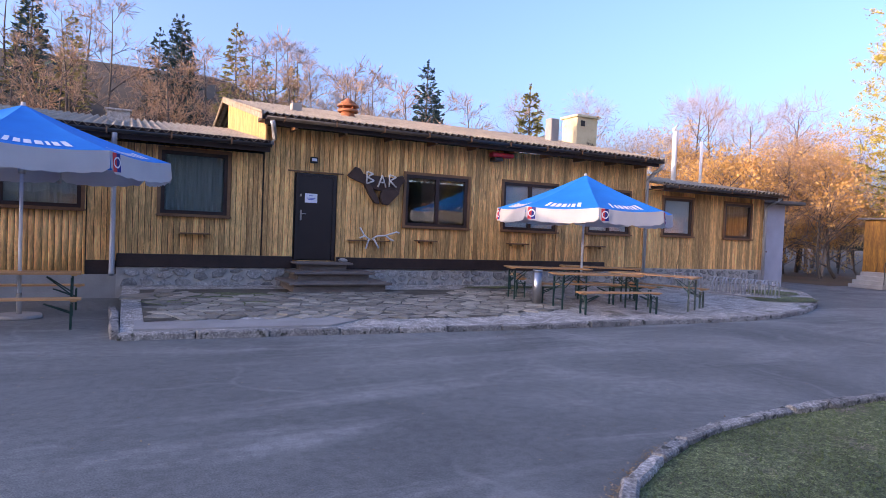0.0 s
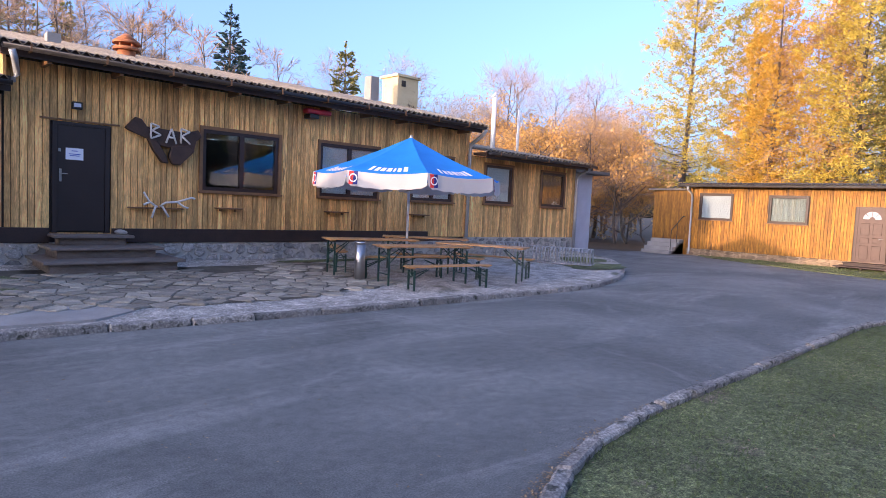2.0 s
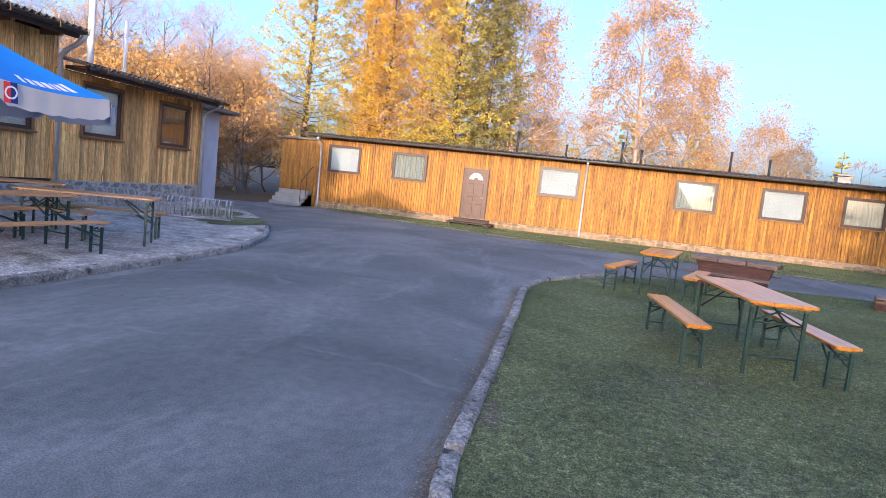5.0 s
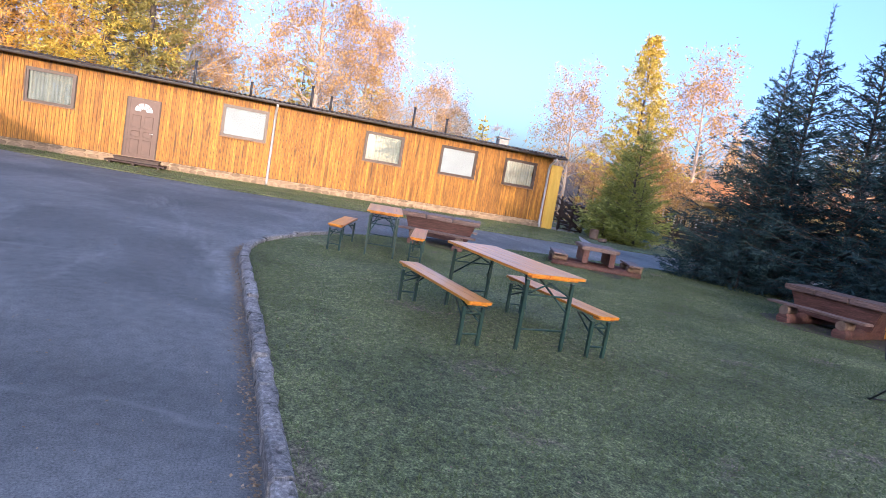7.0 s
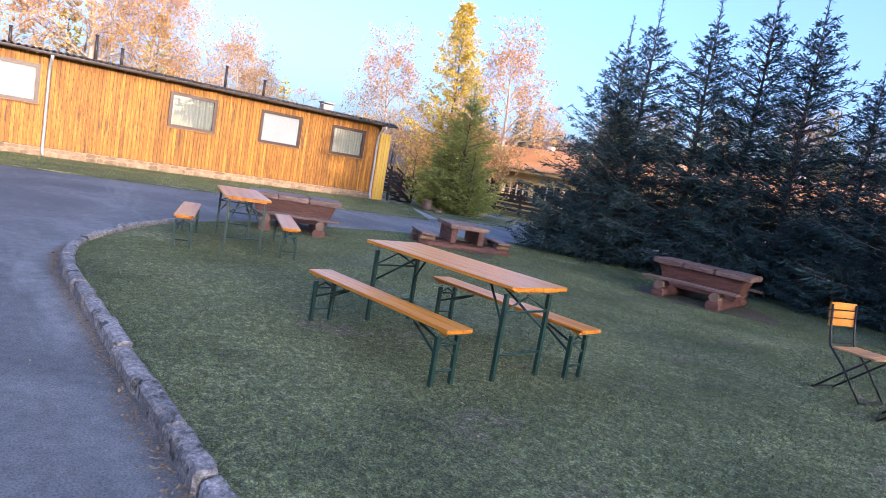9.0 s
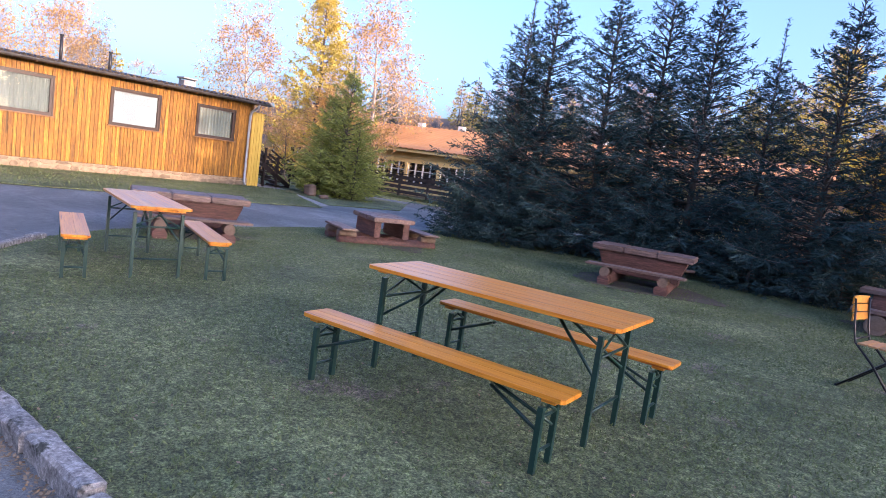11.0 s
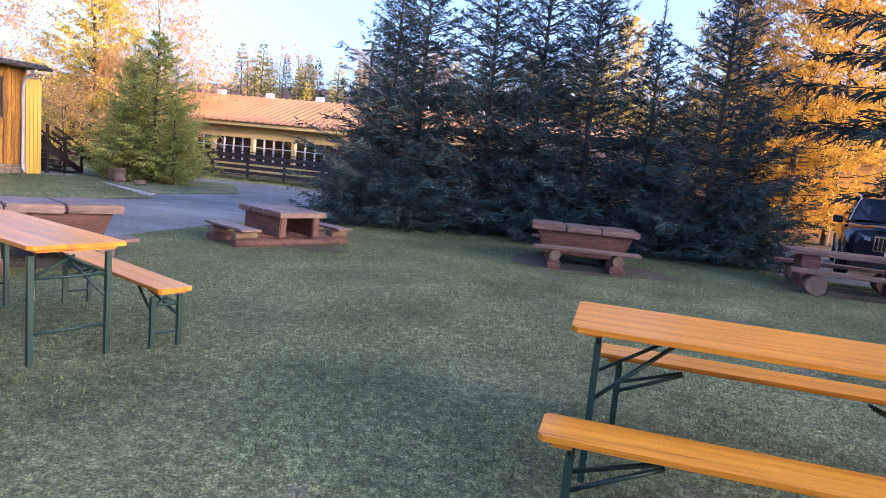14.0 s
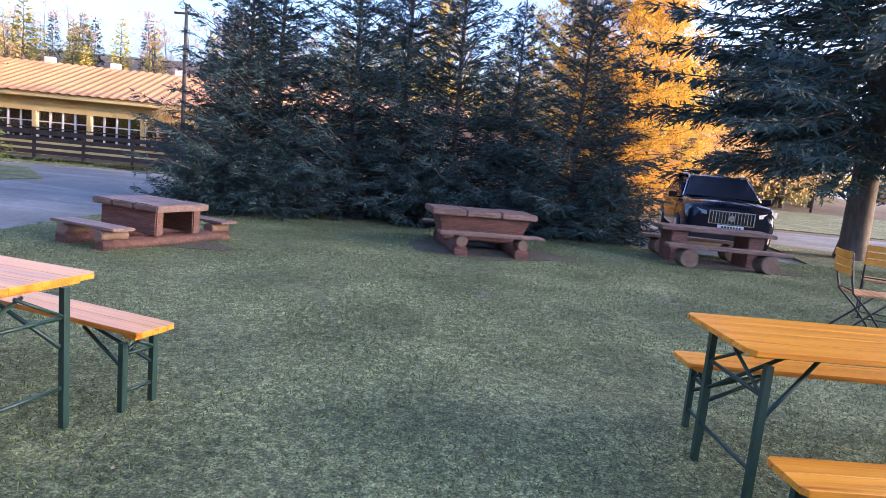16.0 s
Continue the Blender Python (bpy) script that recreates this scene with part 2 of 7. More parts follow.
STEEL_DOOR = material("dark_brown_steel", (0.020, 0.013, 0.012), (0.032, 0.021, 0.019), 0.42, 2, 200, 0.03, coords="World")
DOOR_BROWN = material("brown_panel_door", (0.05, 0.022, 0.015), (0.085, 0.040, 0.028), 0.5, 3, 40, 0.08, coords="World")
STEP_WOOD = material("dark_step_board", (0.085, 0.068, 0.056), (0.25, 0.205, 0.175), 0.75, 4, 40, 0.3, stretch=(0.5, 4, 4), coords="World")
GUTTER_GREY = material("dull_grey_gutter", (0.075, 0.072, 0.072), (0.15, 0.145, 0.145), 0.5, 3, 60, 0.05, 0.3, coords="World")
GUTTER = material("dark_plastic_gutter", (0.020, 0.019, 0.020), (0.04, 0.038, 0.038), 0.35, 3, 60, 0.03, coords="World")
ZINC = material("galvanised_pipe", (0.36, 0.37, 0.38), (0.52, 0.53, 0.54), 0.45, 3, 40, 0.05, 0.35, coords="World")
STEEL = material("brushed_steel", (0.42, 0.42, 0.42), (0.58, 0.58, 0.57), 0.3, 3, 60, 0.04, 0.9, coords="World")
ROOF_BAR = material("corrugated_fibre_cement", (0.22, 0.175, 0.12), (0.42, 0.35, 0.25), 0.85, 1.5, 30, 0.2, coords="World", specks=(0.12, 0.105, 0.07), speck_at=0.60, speck_scale=1.5, grit=((12, 0.4),))
ROOF_B2 = material("grey_corrugated_sheet", (0.085, 0.075, 0.067), (0.19, 0.165, 0.145), 0.7, 2, 30, 0.15, coords="World")
ROOF_HALL = material("rust_red_sheet_roof", (0.50, 0.205, 0.062), (0.70, 0.335, 0.115), 0.7, 0.6, 20, 0.05, coords="World")
PLASTER_YELLOW = material("yellow_plaster", (0.62, 0.45, 0.17), (0.78, 0.62, 0.28), 0.9, 1.2, 40, 0.1, coords="World", specks=(0.40, 0.30, 0.14), speck_at=0.64, speck_scale=0.9)
YELLOW_BOARD = material("yellow_painted_board", (0.62, 0.38, 0.05), (0.80, 0.54, 0.10), 0.7, 2, 30, 0.15, stretch=(4, 4, 0.4), coords="World")
PLASTER_CREAM = material("stained_cream_render", (0.55, 0.45, 0.25), (0.75, 0.66, 0.42), 0.9, 2, 40, 0.2, coords="World", specks=(0.16, 0.12, 0.08), speck_at=0.58, speck_scale=2.5)
PLASTER_GREY = material("lilac_grey_plaster", (0.46, 0.46, 0.50), (0.60, 0.60, 0.64), 0.9, 2, 60, 0.1, coords="World")
PLASTER_PEACH = material("peach_plaster", (0.62, 0.36, 0.20), (0.75, 0.46, 0.27), 0.9, 2, 60, 0.1, coords="World")
WHITE_WOOD = material("white_painted_wood", (0.6, 0.6, 0.6), (0.8, 0.8, 0.78), 0.6, 3, 40, 0.1, coords="World")
TERRACOTTA = material("terracotta", (0.36, 0.12, 0.05), (0.50, 0.19, 0.08), 0.8, 6, 50, 0.1)
FENCE_WOOD = material("dark_fence_board", (0.03, 0.022, 0.018), (0.075, 0.056, 0.046), 0.8, 3, 30, 0.2, coords="World")
TABLE_WOOD = material("varnished_pine", (0.50, 0.135, 0.008), (0.95, 0.40, 0.036), 0.30, 2.2, 20, 0.10, stretch=(0.16, 6, 6), rand=0.10, specks=(0.36, 0.085, 0.010), speck_at=0.58, speck_scale=3.2)
TABLE_WOOD_DULL = material("worn_pine", (0.40, 0.19, 0.07), (0.60, 0.33, 0.14), 0.45, 2.2, 22, 0.08, stretch=(0.35, 5, 5), rand=0.1)
GREEN_STEEL = material("dark_green_steel", (0.008, 0.035, 0.026), (0.016, 0.055, 0.042), 0.4, 6, 60, 0.03)
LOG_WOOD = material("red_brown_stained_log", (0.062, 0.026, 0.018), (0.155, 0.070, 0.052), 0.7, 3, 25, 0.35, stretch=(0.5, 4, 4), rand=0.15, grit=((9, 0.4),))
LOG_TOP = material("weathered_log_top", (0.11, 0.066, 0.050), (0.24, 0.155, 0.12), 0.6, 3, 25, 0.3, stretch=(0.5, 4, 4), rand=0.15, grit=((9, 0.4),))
LOG_END = material("cut_log_end", (0.12, 0.075, 0.05), (0.24, 0.16, 0.11), 0.8, 8, 40, 0.3)
CHAIR_WOOD = material("orange_slat_wood", (0.55, 0.20, 0.02), (0.78, 0.34, 0.05), 0.4, 3, 30, 0.06)
BLACK_STEEL = material("black_steel", (0.010, 0.010, 0.011), (0.02, 0.02, 0.021), 0.4, 6, 60, 0.03)
CANVAS_BLUE = material("blue_canvas", (0.0, 0.22, 0.72), (0.004, 0.28, 0.82), 0.7, 3, 200, 0.05, trans=0.25)
CANVAS_WHITE = material("white_canvas", (0.58, 0.57, 0.56), (0.72, 0.71, 0.69), 0.75, 2, 200, 0.05, trans=0.35)
CANVAS_RED = material("red_canvas", (0.60, 0.03, 0.03), (0.70, 0.05, 0.05), 0.75, 3, 200, 0.05)
CANVAS_NAVY = material("navy_canvas", (0.01, 0.02, 0.16), (0.015, 0.03, 0.22), 0.75, 3, 200, 0.05)
LETTER_WHITE = material("white_lettering", (0.75, 0.75, 0.75), (0.82, 0.82, 0.82), 0.7, 3, 50, 0.0)
BIRCH_LETTER = material("birch_stick", (0.55, 0.5, 0.45), (0.8, 0.77, 0.72), 0.7, 20, 60, 0.2)
ANTLER = material("bleached_antler", (0.62, 0.60, 0.56), (0.80, 0.78, 0.74), 0.6, 20, 60, 0.2)
SIGN_WOOD = material("dark_root_wood", (0.035, 0.018, 0.012), (0.085, 0.045, 0.03), 0.65, 5, 40, 0.4)
PAPER = material("white_paper", (0.72, 0.76, 0.85), (0.8, 0.83, 0.9), 0.8, 3, 50, 0.0)
PRINT_BLUE = material("blue_print", (0.05, 0.1, 0.45), (0.06, 0.12, 0.5), 0.8, 3, 50, 0.0)
RED_LAMP = material("red_plastic", (0.36, 0.01, 0.02), (0.48, 0.02, 0.03), 0.3, 4, 50, 0.0)
CURTAIN = material("net_curtain", (0.26, 0.28, 0.265), (0.50, 0.52, 0.49), 0.9, 3, 30, 0.3, stretch=(6, 6, 0.4), coords="World", trans=0.3)
# near-black colour carries the dimness of rooms and holes
DARK_ROOM = material("painted_dimness", (0.03, 0.03, 0.03), (0.06, 0.055, 0.05), 0.9, 2, 20, 0.0, coords="World")
# pale blinds and glass; the sky's reflection is put into this colour
BLIND_SHEEN = material("blind_with_sky_sheen", (0.34, 0.36, 0.39), (0.50, 0.52, 0.55), 0.6, 2, 30, 0.05, coords="World")
JOINT_SOIL = material("joint_soil", (0.055, 0.048, 0.035), (0.15, 0.13, 0.095), 0.95, 3, 60, 0.6, coords="World")
GLASS = pane_glass("window_glass")
BARK = material("grey_bark", (0.055, 0.046, 0.038), (0.15, 0.125, 0.10), 0.9, 6, 40, 0.6, stretch=(3, 3, 0.6), coords="World")
BARK_PALE = material("pale_bark", (0.30, 0.25, 0.20), (0.55, 0.48, 0.42), 0.85, 4, 30, 0.3, stretch=(3, 3, 1.5), coords="World")
TWIG = material("bare_twig", (0.27, 0.165, 0.095), (0.52, 0.345, 0.215), 0.9, 2, 20, 0.0, coords="World")
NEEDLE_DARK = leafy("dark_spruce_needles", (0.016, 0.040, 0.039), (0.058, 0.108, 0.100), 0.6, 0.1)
# lit needle variants: sunlight is put into these brighter, yellower colours
NEEDLE_LIT_GREEN = leafy("sun_toned_green_needles", (0.08, 0.125, 0.024), (0.58, 0.60, 0.15), 0.55, 0.3)
NEEDLE_LIT_OLIVE = leafy("sun_toned_olive_needles", (0.12, 0.12, 0.035), (0.38, 0.33, 0.10), 0.55, 0.2)
LARCH_GOLD = leafy("golden_larch_needles", (0.34, 0.23, 0.015), (0.94, 0.77, 0.16), 0.6, 0.4)
LARCH_ORANGE = leafy("orange_larch_needles", (0.40, 0.20, 0.015), (0.95, 0.64, 0.11), 0.6, 0.4)
BIRCH_LEAF = leafy("amber_birch_leaves", (0.46, 0.23, 0.05), (0.92, 0.62, 0.24), 0.6, 0.45)
FALLEN_LEAF = leafy("fallen_leaf", (0.10, 0.055, 0.025), (0.44, 0.34, 0.22), 0.8, 0.0)
CAR_PAINT = material("black_car_paint", (0.010, 0.012, 0.020), (0.016, 0.019, 0.030), 0.08, 2, 50, 0.0)
CAR_GLASS = material("dark_car_glass", (0.045, 0.050, 0.066), (0.06, 0.066, 0.085), 0.04, 2, 50, 0.0)
CHROME = material("chrome", (0.7, 0.7, 0.72), (0.8, 0.8, 0.82), 0.12, 3, 50, 0.0, 1.0)
RUBBER = material("black_rubber", (0.012, 0.012, 0.012), (0.025, 0.025, 0.025), 0.8, 8, 60, 0.2)
HEADLAMP = material("headlamp_lens", (0.55, 0.6, 0.68), (0.75, 0.8, 0.86), 0.08, 8, 40, 0.0)
EARTH = material("bare_earth", (0.05, 0.038, 0.028), (0.10, 0.08, 0.06), 0.95, 2, 40, 0.6, coords="World")


# ---- building blocks ----
def box(bm, x0, x1, y0, y1, z0, z1, m=None):
    vs = [bm.verts.new((x, y, z)) for z in (z0, z1) for y in (y0, y1) for x in (x0, x1)]
    for f in ((0, 2, 3, 1), (4, 5, 7, 6), (0, 1, 5, 4), (2, 6, 7, 3), (0, 4, 6, 2), (1, 3, 7, 5)):
        bm.faces.new([vs[i] for i in f])
    if m:
        for v in vs:
            v.co = m @ v.co
    return vs


def tube(bm, p, q, r0, r1=None, seg=8, caps=True):
    r1 = r0 if r1 is None else r1
    p, q = Vector(p), Vector(q)
    rot = (q - p).to_track_quat("Z", "Y").to_matrix()
    ring = []
    for c, r in ((p, r0), (q, r1)):
        ring.append([bm.verts.new(c + rot @ Vector((r * math.cos(k * 2 * math.pi / seg), r * math.sin(k * 2 * math.pi / seg), 0))) for k in range(seg)])
    for k in range(seg):
        f = bm.faces.new((ring[0][k], ring[0][(k + 1) % seg], ring[1][(k + 1) % seg], ring[1][k]))
        f.smooth = seg > 5
    if caps:
        bm.faces.new(ring[0][::-1])
        bm.faces.new(ring[1])


def bend(bm, pts, r, seg=8):
    """A bent pipe of one radius through the points."""
    pts = [Vector(p) for p in pts]
    rings = []
    for i, p in enumerate(pts):
        way = ((pts[min(i + 1, len(pts) - 1)] - p).normalized() + (p - pts[max(i - 1, 0)]).normalized()).normalized()
        side = way.cross(Vector((0.31, 0.2, 0.93))).normalized()
        up = side.cross(way)
        rings.append([bm.verts.new(p + r * (math.cos(k * 2 * math.pi / seg) * side + math.sin(k * 2 * math.pi / seg) * up)) for k in range(seg)])
    for s, t in zip(rings, rings[1:]):
        for k in range(seg):
            bm.faces.new((s[k], s[(k + 1) % seg], t[(k + 1) % seg], t[k])).smooth = True
    bm.faces.new(rings[0][::-1])
    bm.faces.new(rings[-1])


def soften(bm, width=0.008, segments=2):
    bmesh.ops.bevel(bm, geom=bm.edges[:], offset=width, segments=segments, affect="EDGES", profile=0.6)


def prism(bm, outline, z0, z1, m=None):
    """A slab with a polygon outline."""
    low = [bm.verts.new((x, y, z0)) for x, y in outline]
    top = [bm.verts.new((x, y, z1)) for x, y in outline]
    k = len(outline)
    bm.faces.new(low[::-1])
    bm.faces.new(top)
    for i in range(k):
        bm.faces.new((low[i], low[(i + 1) % k], top[(i + 1) % k], top[i]))
    if m:
        for v in low + top:
            v.co = m @ v.co


def shape(name, bm, mat):
    bmesh.ops.recalc_face_normals(bm, faces=bm.faces)
    me = bpy.data.meshes.new(name)
    bm.to_mesh(me)
    bm.free()
    me.materials.append(mat)
    return new(name, me)


def part(name, bm, mat, parent, label=""):
    ob = shape(name, bm, mat)
    ob.parent = parent
    if label:
        ob["label"] = label
    return ob


def thing(name, label, category, group="", kind=""):
    return tagged(new(name), label, category, group, kind)


def boxpart(name, mat, parent, dims, label="", soft=0.0, m=None):
    bm = bmesh.new()
    box(bm, *dims, m=m)
    if soft:
        soften(bm, soft, 1)
    return part(name, bm, mat, parent, label)


def setting(ob, label=""):
    return tagged(ob, label, kind="structure")


class Geo:
    """Collects many small pieces into one mesh."""

    def __init__(self):
        self.v, self.f, self.n = [], [], 0

    def add(self, verts, faces):
        self.v.append(np.asarray(verts, float).reshape(-1, 3))
        self.f.append(np.asarray(faces, int) + self.n)
        self.n += len(self.v[-1])

    def cards(self, mid, way, side, length, width):
        """Leaf-like diamonds: from mid along way, as wide as width along side."""
        mid, way, side = (np.asarray(q, float) for q in (mid, way, side))
        length, width = np.broadcast_to(length, len(mid))[:, None], np.broadcast_to(width, len(mid))[:, None]
        v = np.stack([mid, mid + way * length * 0.5 + side * width * 0.5, mid + way * length, mid + way * length * 0.5 - side * width * 0.5], 1)
        self.add(v, np.arange(len(mid) * 4).reshape(-1, 4))

    def sticks(self, p, q, r0, r1, seg=4):
        p, q = np.asarray(p, float), np.asarray(q, float)
        n = len(p)
        r0, r1 = np.broadcast_to(r0, n), np.broadcast_to(r1, n)
        d = q - p
        d /= np.linalg.norm(d, axis=1)[:, None] + 1e-9
        s = np.cross(d, np.array([0.23, 0.11, 0.97]))
        s /= np.linalg.norm(s, axis=1)[:, None] + 1e-9
        u = np.cross(s, d)
        ring = []
        for k in range(seg):
            o = math.cos(2 * math.pi * k / seg) * s + math.sin(2 * math.pi * k / seg) * u
            ring += [p + o * r0[:, None], q + o * r1[:, None]]
        v = np.stack(ring, 1)
        idx = np.array([[2 * k, 2 * ((k + 1) % seg), 2 * ((k + 1) % seg) + 1, 2 * k + 1] for k in range(seg)])
        self.add(v, (np.arange(n)[:, None, None] * 2 * seg + idx[None]).reshape(-1, 4))

    def build(self, name, mat, smooth=False):
        me = bpy.data.meshes.new(name)
        if self.v:
            v, f = np.concatenate(self.v), np.concatenate(self.f)
            me.vertices.add(len(v))
            me.vertices.foreach_set("co", v.ravel())
            me.loops.add(f.size)
            me.loops.foreach_set("vertex_index", f.ravel().astype(np.int32))
            me.polygons.add(len(f))
            me.polygons.foreach_set("loop_start", (np.arange(len(f)) * f.shape[1]).astype(np.int32))
            me.update(calc_edges=True)
            if smooth:
                me.shade_smooth()
        me.materials.append(mat)
        return me


def geopart(name, geo, mat, parent, label="", smooth=False):
    ob = new(name, geo.build(name, mat, smooth))
    ob.parent = parent
    if label:
        ob["label"] = label
    return ob


def wall_with_holes(bm, span, height, holes, at, thick, axis):
    """A wall from z height[0] to height[1] over span, with rectangular holes (u0, u1, z0, z1). axis 'y': it runs along x at y = at."""
    us = sorted({*span, *(h[0] for h in holes), *(h[1] for h in holes)})
    for u0, u1 in zip(us, us[1:]):
        cuts = sorted((h[2], h[3]) for h in holes if h[0] < (u0 + u1) / 2 < h[1])
        z = height[0]
        for c0, c1 in cuts + [(height[1], height[1])]:
            if c0 > z + 1e-4:
                if axis == "y":
                    box(bm, u0, u1, at, at + thick, z, c0)
                else:
                    box(bm, at, at + thick, u0, u1, z, c0)
            z = c1


def boards(span, pitch, height, holes, seed, gap=0.011):
    """Vertical boards cut round the holes: (u0, u1, z0, z1) each."""
    rng = random.Random(seed)
    u, out = span[0], []
    while u < span[1] - 0.02:
        w = min(pitch * rng.uniform(0.85, 1.15), span[1] - u)
        pieces = [(height[0], height[1])]
        for h in holes:
            if h[0] < u + w / 2 < h[1]:
                nxt = []
                for z0, z1 in pieces:
                    if h[2] > z0:
                        nxt.append((z0, min(z1, h[2])))
                    if h[3] < z1:
                        nxt.append((max(z0, h[3]), z1))
                pieces = [q for q in nxt if q[1] - q[0] > 0.02]
        out += [(u, u + w - gap, z0, z1) for z0, z1 in pieces]
        u += w
    return out


def corrugated(name, u0, u1, eave, ridge, mat, axis, pitch=0.177, depth=0.034):
    """A corrugated roof slope from eave (v, z) to ridge (v, z); u runs along the eave."""
    n = max(8, int((u1 - u0) / pitch * 8))
    us = np.linspace(u0, u1, n)
    zoff = depth * np.sin(2 * math.pi * us / pitch)
    vs, fs = [], []
    steps = 5
    for lay in (0.0, -0.012):
        for s in range(steps + 1):
            k = s / steps
            v, z = eave[0] + (ridge[0] - eave[0]) * k, eave[1] + (ridge[1] - eave[1]) * k
            for u, o in zip(us, zoff):
                p = (u, v, z + o + lay) if axis == "y" else (v, u, z + o + lay)
                vs.append(p)
    row = n
    for lay in range(2):
        base = lay * (steps + 1) * row
        for s in range(steps):
            for i in range(n - 1):
                a_ = base + s * row + i
                fs.append((a_, a_ + 1, a_ + 1 + row, a_ + row))
    top = (steps + 1) * row
    for i in range(n - 1):
        fs.append((i, i + 1, top + i + 1, top + i))
    me = bpy.data.meshes.new(name)
    me.from_pydata(vs, [], fs)
    me.materials.append(mat)
    me.shade_smooth()
    return new(name, me)


# ---- ground ----
def ground_height(x, y):
    """The land: flat yard, wooded slopes to the north and south, and an unseen bank added to the west to shade the
    yard.
    """
    h = -0.04
    # unseen west bank, added to keep the low sun off the yard
    h += 6.0 * min(1, max(0, (-16 - x) / 12)) * min(1, max(0, (y + 13) / 4)) * min(1, max(0, (32 - y) / 6))
    north = max(0, y - 27) * 0.36 * min(1, max(0.0, (38 - x + 0.25 * (y - 27)) / 40))
    south = max(0, -y - 45) * 0.22 * min(1, max(0, (x + 40) / 60))
    return h + min(north, 24) + min(south, 17)


axis_x = np.unique(np.concatenate([np.linspace(-420, -60, 12), np.linspace(-60, 60, 61), np.linspace(60, 520, 14)]))
axis_y = np.unique(np.concatenate([np.linspace(-460, -80, 14), np.linspace(-80, 80, 81), np.linspace(80, 480, 12)]))
gv = [(x, y, ground_height(x, y)) for y in axis_y for x in axis_x]
w_ = len(axis_x)
gf = [(j * w_ + i, j * w_ + i + 1, (j + 1) * w_ + i + 1, (j + 1) * w_ + i) for j in range(len(axis_y) - 1) for i in range(w_ - 1)]
me = bpy.data.meshes.new("ground")
me.from_pydata(gv, [], gf)
me.shade_smooth()
me.materials.append(FOREST_FLOOR)
setting(new("ground", me), "brown leaf-strewn ground rising to wooded slopes")


def sheet(name, outline, z, mat, label, thick=0.03):
    bm = bmesh.new()
    prism(bm, outline, z - thick, z)
    return setting(shape(name, bm, mat), label)


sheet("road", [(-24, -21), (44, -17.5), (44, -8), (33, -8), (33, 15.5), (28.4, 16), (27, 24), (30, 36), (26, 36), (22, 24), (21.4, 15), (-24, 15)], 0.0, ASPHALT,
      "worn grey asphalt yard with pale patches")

KERB_LINE = [(0.95, 8.78), (2.6, 8.70), (4.4, 8.6), (6.0, 8.48), (7.5, 8.40), (9, 8.37), (10.5, 8.36), (12, 8.36), (13.4, 8.4), (14.6, 8.58), (15.8, 8.95), (16.9, 9.42), (18, 10.0), (19, 10.62),
             (19.9, 11.3), (20.6, 12.1), (21.1, 13.0), (21.35, 13.95)]
LAWN_KERB = [(2.9, 0.6), (3.35, 1.45), (3.95, 2.08), (4.85, 2.6), (5.9, 2.9), (6.9, 2.98), (8.5, 3.0), (10, 3.03), (11.3, 3.06), (12.6, 3.1), (13.7, 3.12), (14.5, 3.03), (15.2, 2.78), (16.0, 2.35), (16.8, 1.85), (17.5, 1.2)]
LAWN = [*LAWN_KERB[::-1], (2.4, -2), (1.0, -6), (0.5, -13.2), (5.5, -13.4), (6.2, -9.7), (9.6, -9.5), (10.5, -11.8), (17.5, -12.3), (19.5, -11), (19.2, -8.4), (19.2, -5.1), (18.9, -2.4), (18.3, 0.0)]


def terrace_z(x, y):
    k = max(0.0, min(1.0, (y - 8.6) / 5.3))
    return 0.075 + 0.20 * k


def kerb_y(x):
    for p, q in zip(KERB_LINE, KERB_LINE[1:]):
        if p[0] <= x <= q[0]:
            return p[1] + (q[1] - p[1]) * (x - p[0]) / (q[0] - p[0])
    return 14.0


# terrace: a gently sloping sheet between kerb and wall
tv, tf = [], []
xs = np.linspace(0.98, 21.3, 84)
for x in xs:
    y0 = kerb_y(x) + 0.03
    for k in range(13):
        y = y0 + (14.05 - y0) * k / 12
        tv.append((x, y, terrace_z(x, y) + 0.012 * noise.noise((x * 1.3, y * 1.3, 0))))
tf = [(i * 13 + k, (i + 1) * 13 + k, (i + 1) * 13 + k + 1, i * 13 + k + 1) for i in range(83) for k in range(12)]
me = bpy.data.meshes.new("pavement")
me.from_pydata(tv, [], tf)
me.shade_smooth()
me.materials.append(GRAVEL)
pavement = setting(new("pavement", me), "pale worn gravel terrace in front of the bar")

lawn_bm = bmesh.new()
prism(lawn_bm, LAWN, -0.02, 0.045)
lawn = setting(shape("lawn", lawn_bm, GRASS_GROUND), "short green lawn with bare and dry patches")
STRIP = [(29.95, 13.3), (29.0, 12.6), (26.6, 7.6), (25.2, 3.2), (24.3, -2), (23.8, -6), (23.6, -8.2), (26.5, -9.6), (29.4, -11.2), (29.95, -9.5)]
sheet("grass_verge", STRIP[::-1], 0.04, GRASS_GROUND, "green grass verge along the lodging hut")
FAR_VERGE = [(19.5, -21.0), (24.5, -19.2), (28.75, -17.2), (33, -15.4), (44, -14.0), (44, -19.2), (32.5, -20.2), (24.0, -21.15)]
sheet("far_verge", FAR_VERGE[::-1], 0.03, GRASS_GROUND, "dry grass verge before the board fence")
sheet("grass_patch", [(24.6, -9.2), (24.2, -12.2), (27, -15.5), (33, -15), (37, -13), (37, -10), (31.5, -12)], 0.035, GRASS_GROUND, "grass round the small spruces")
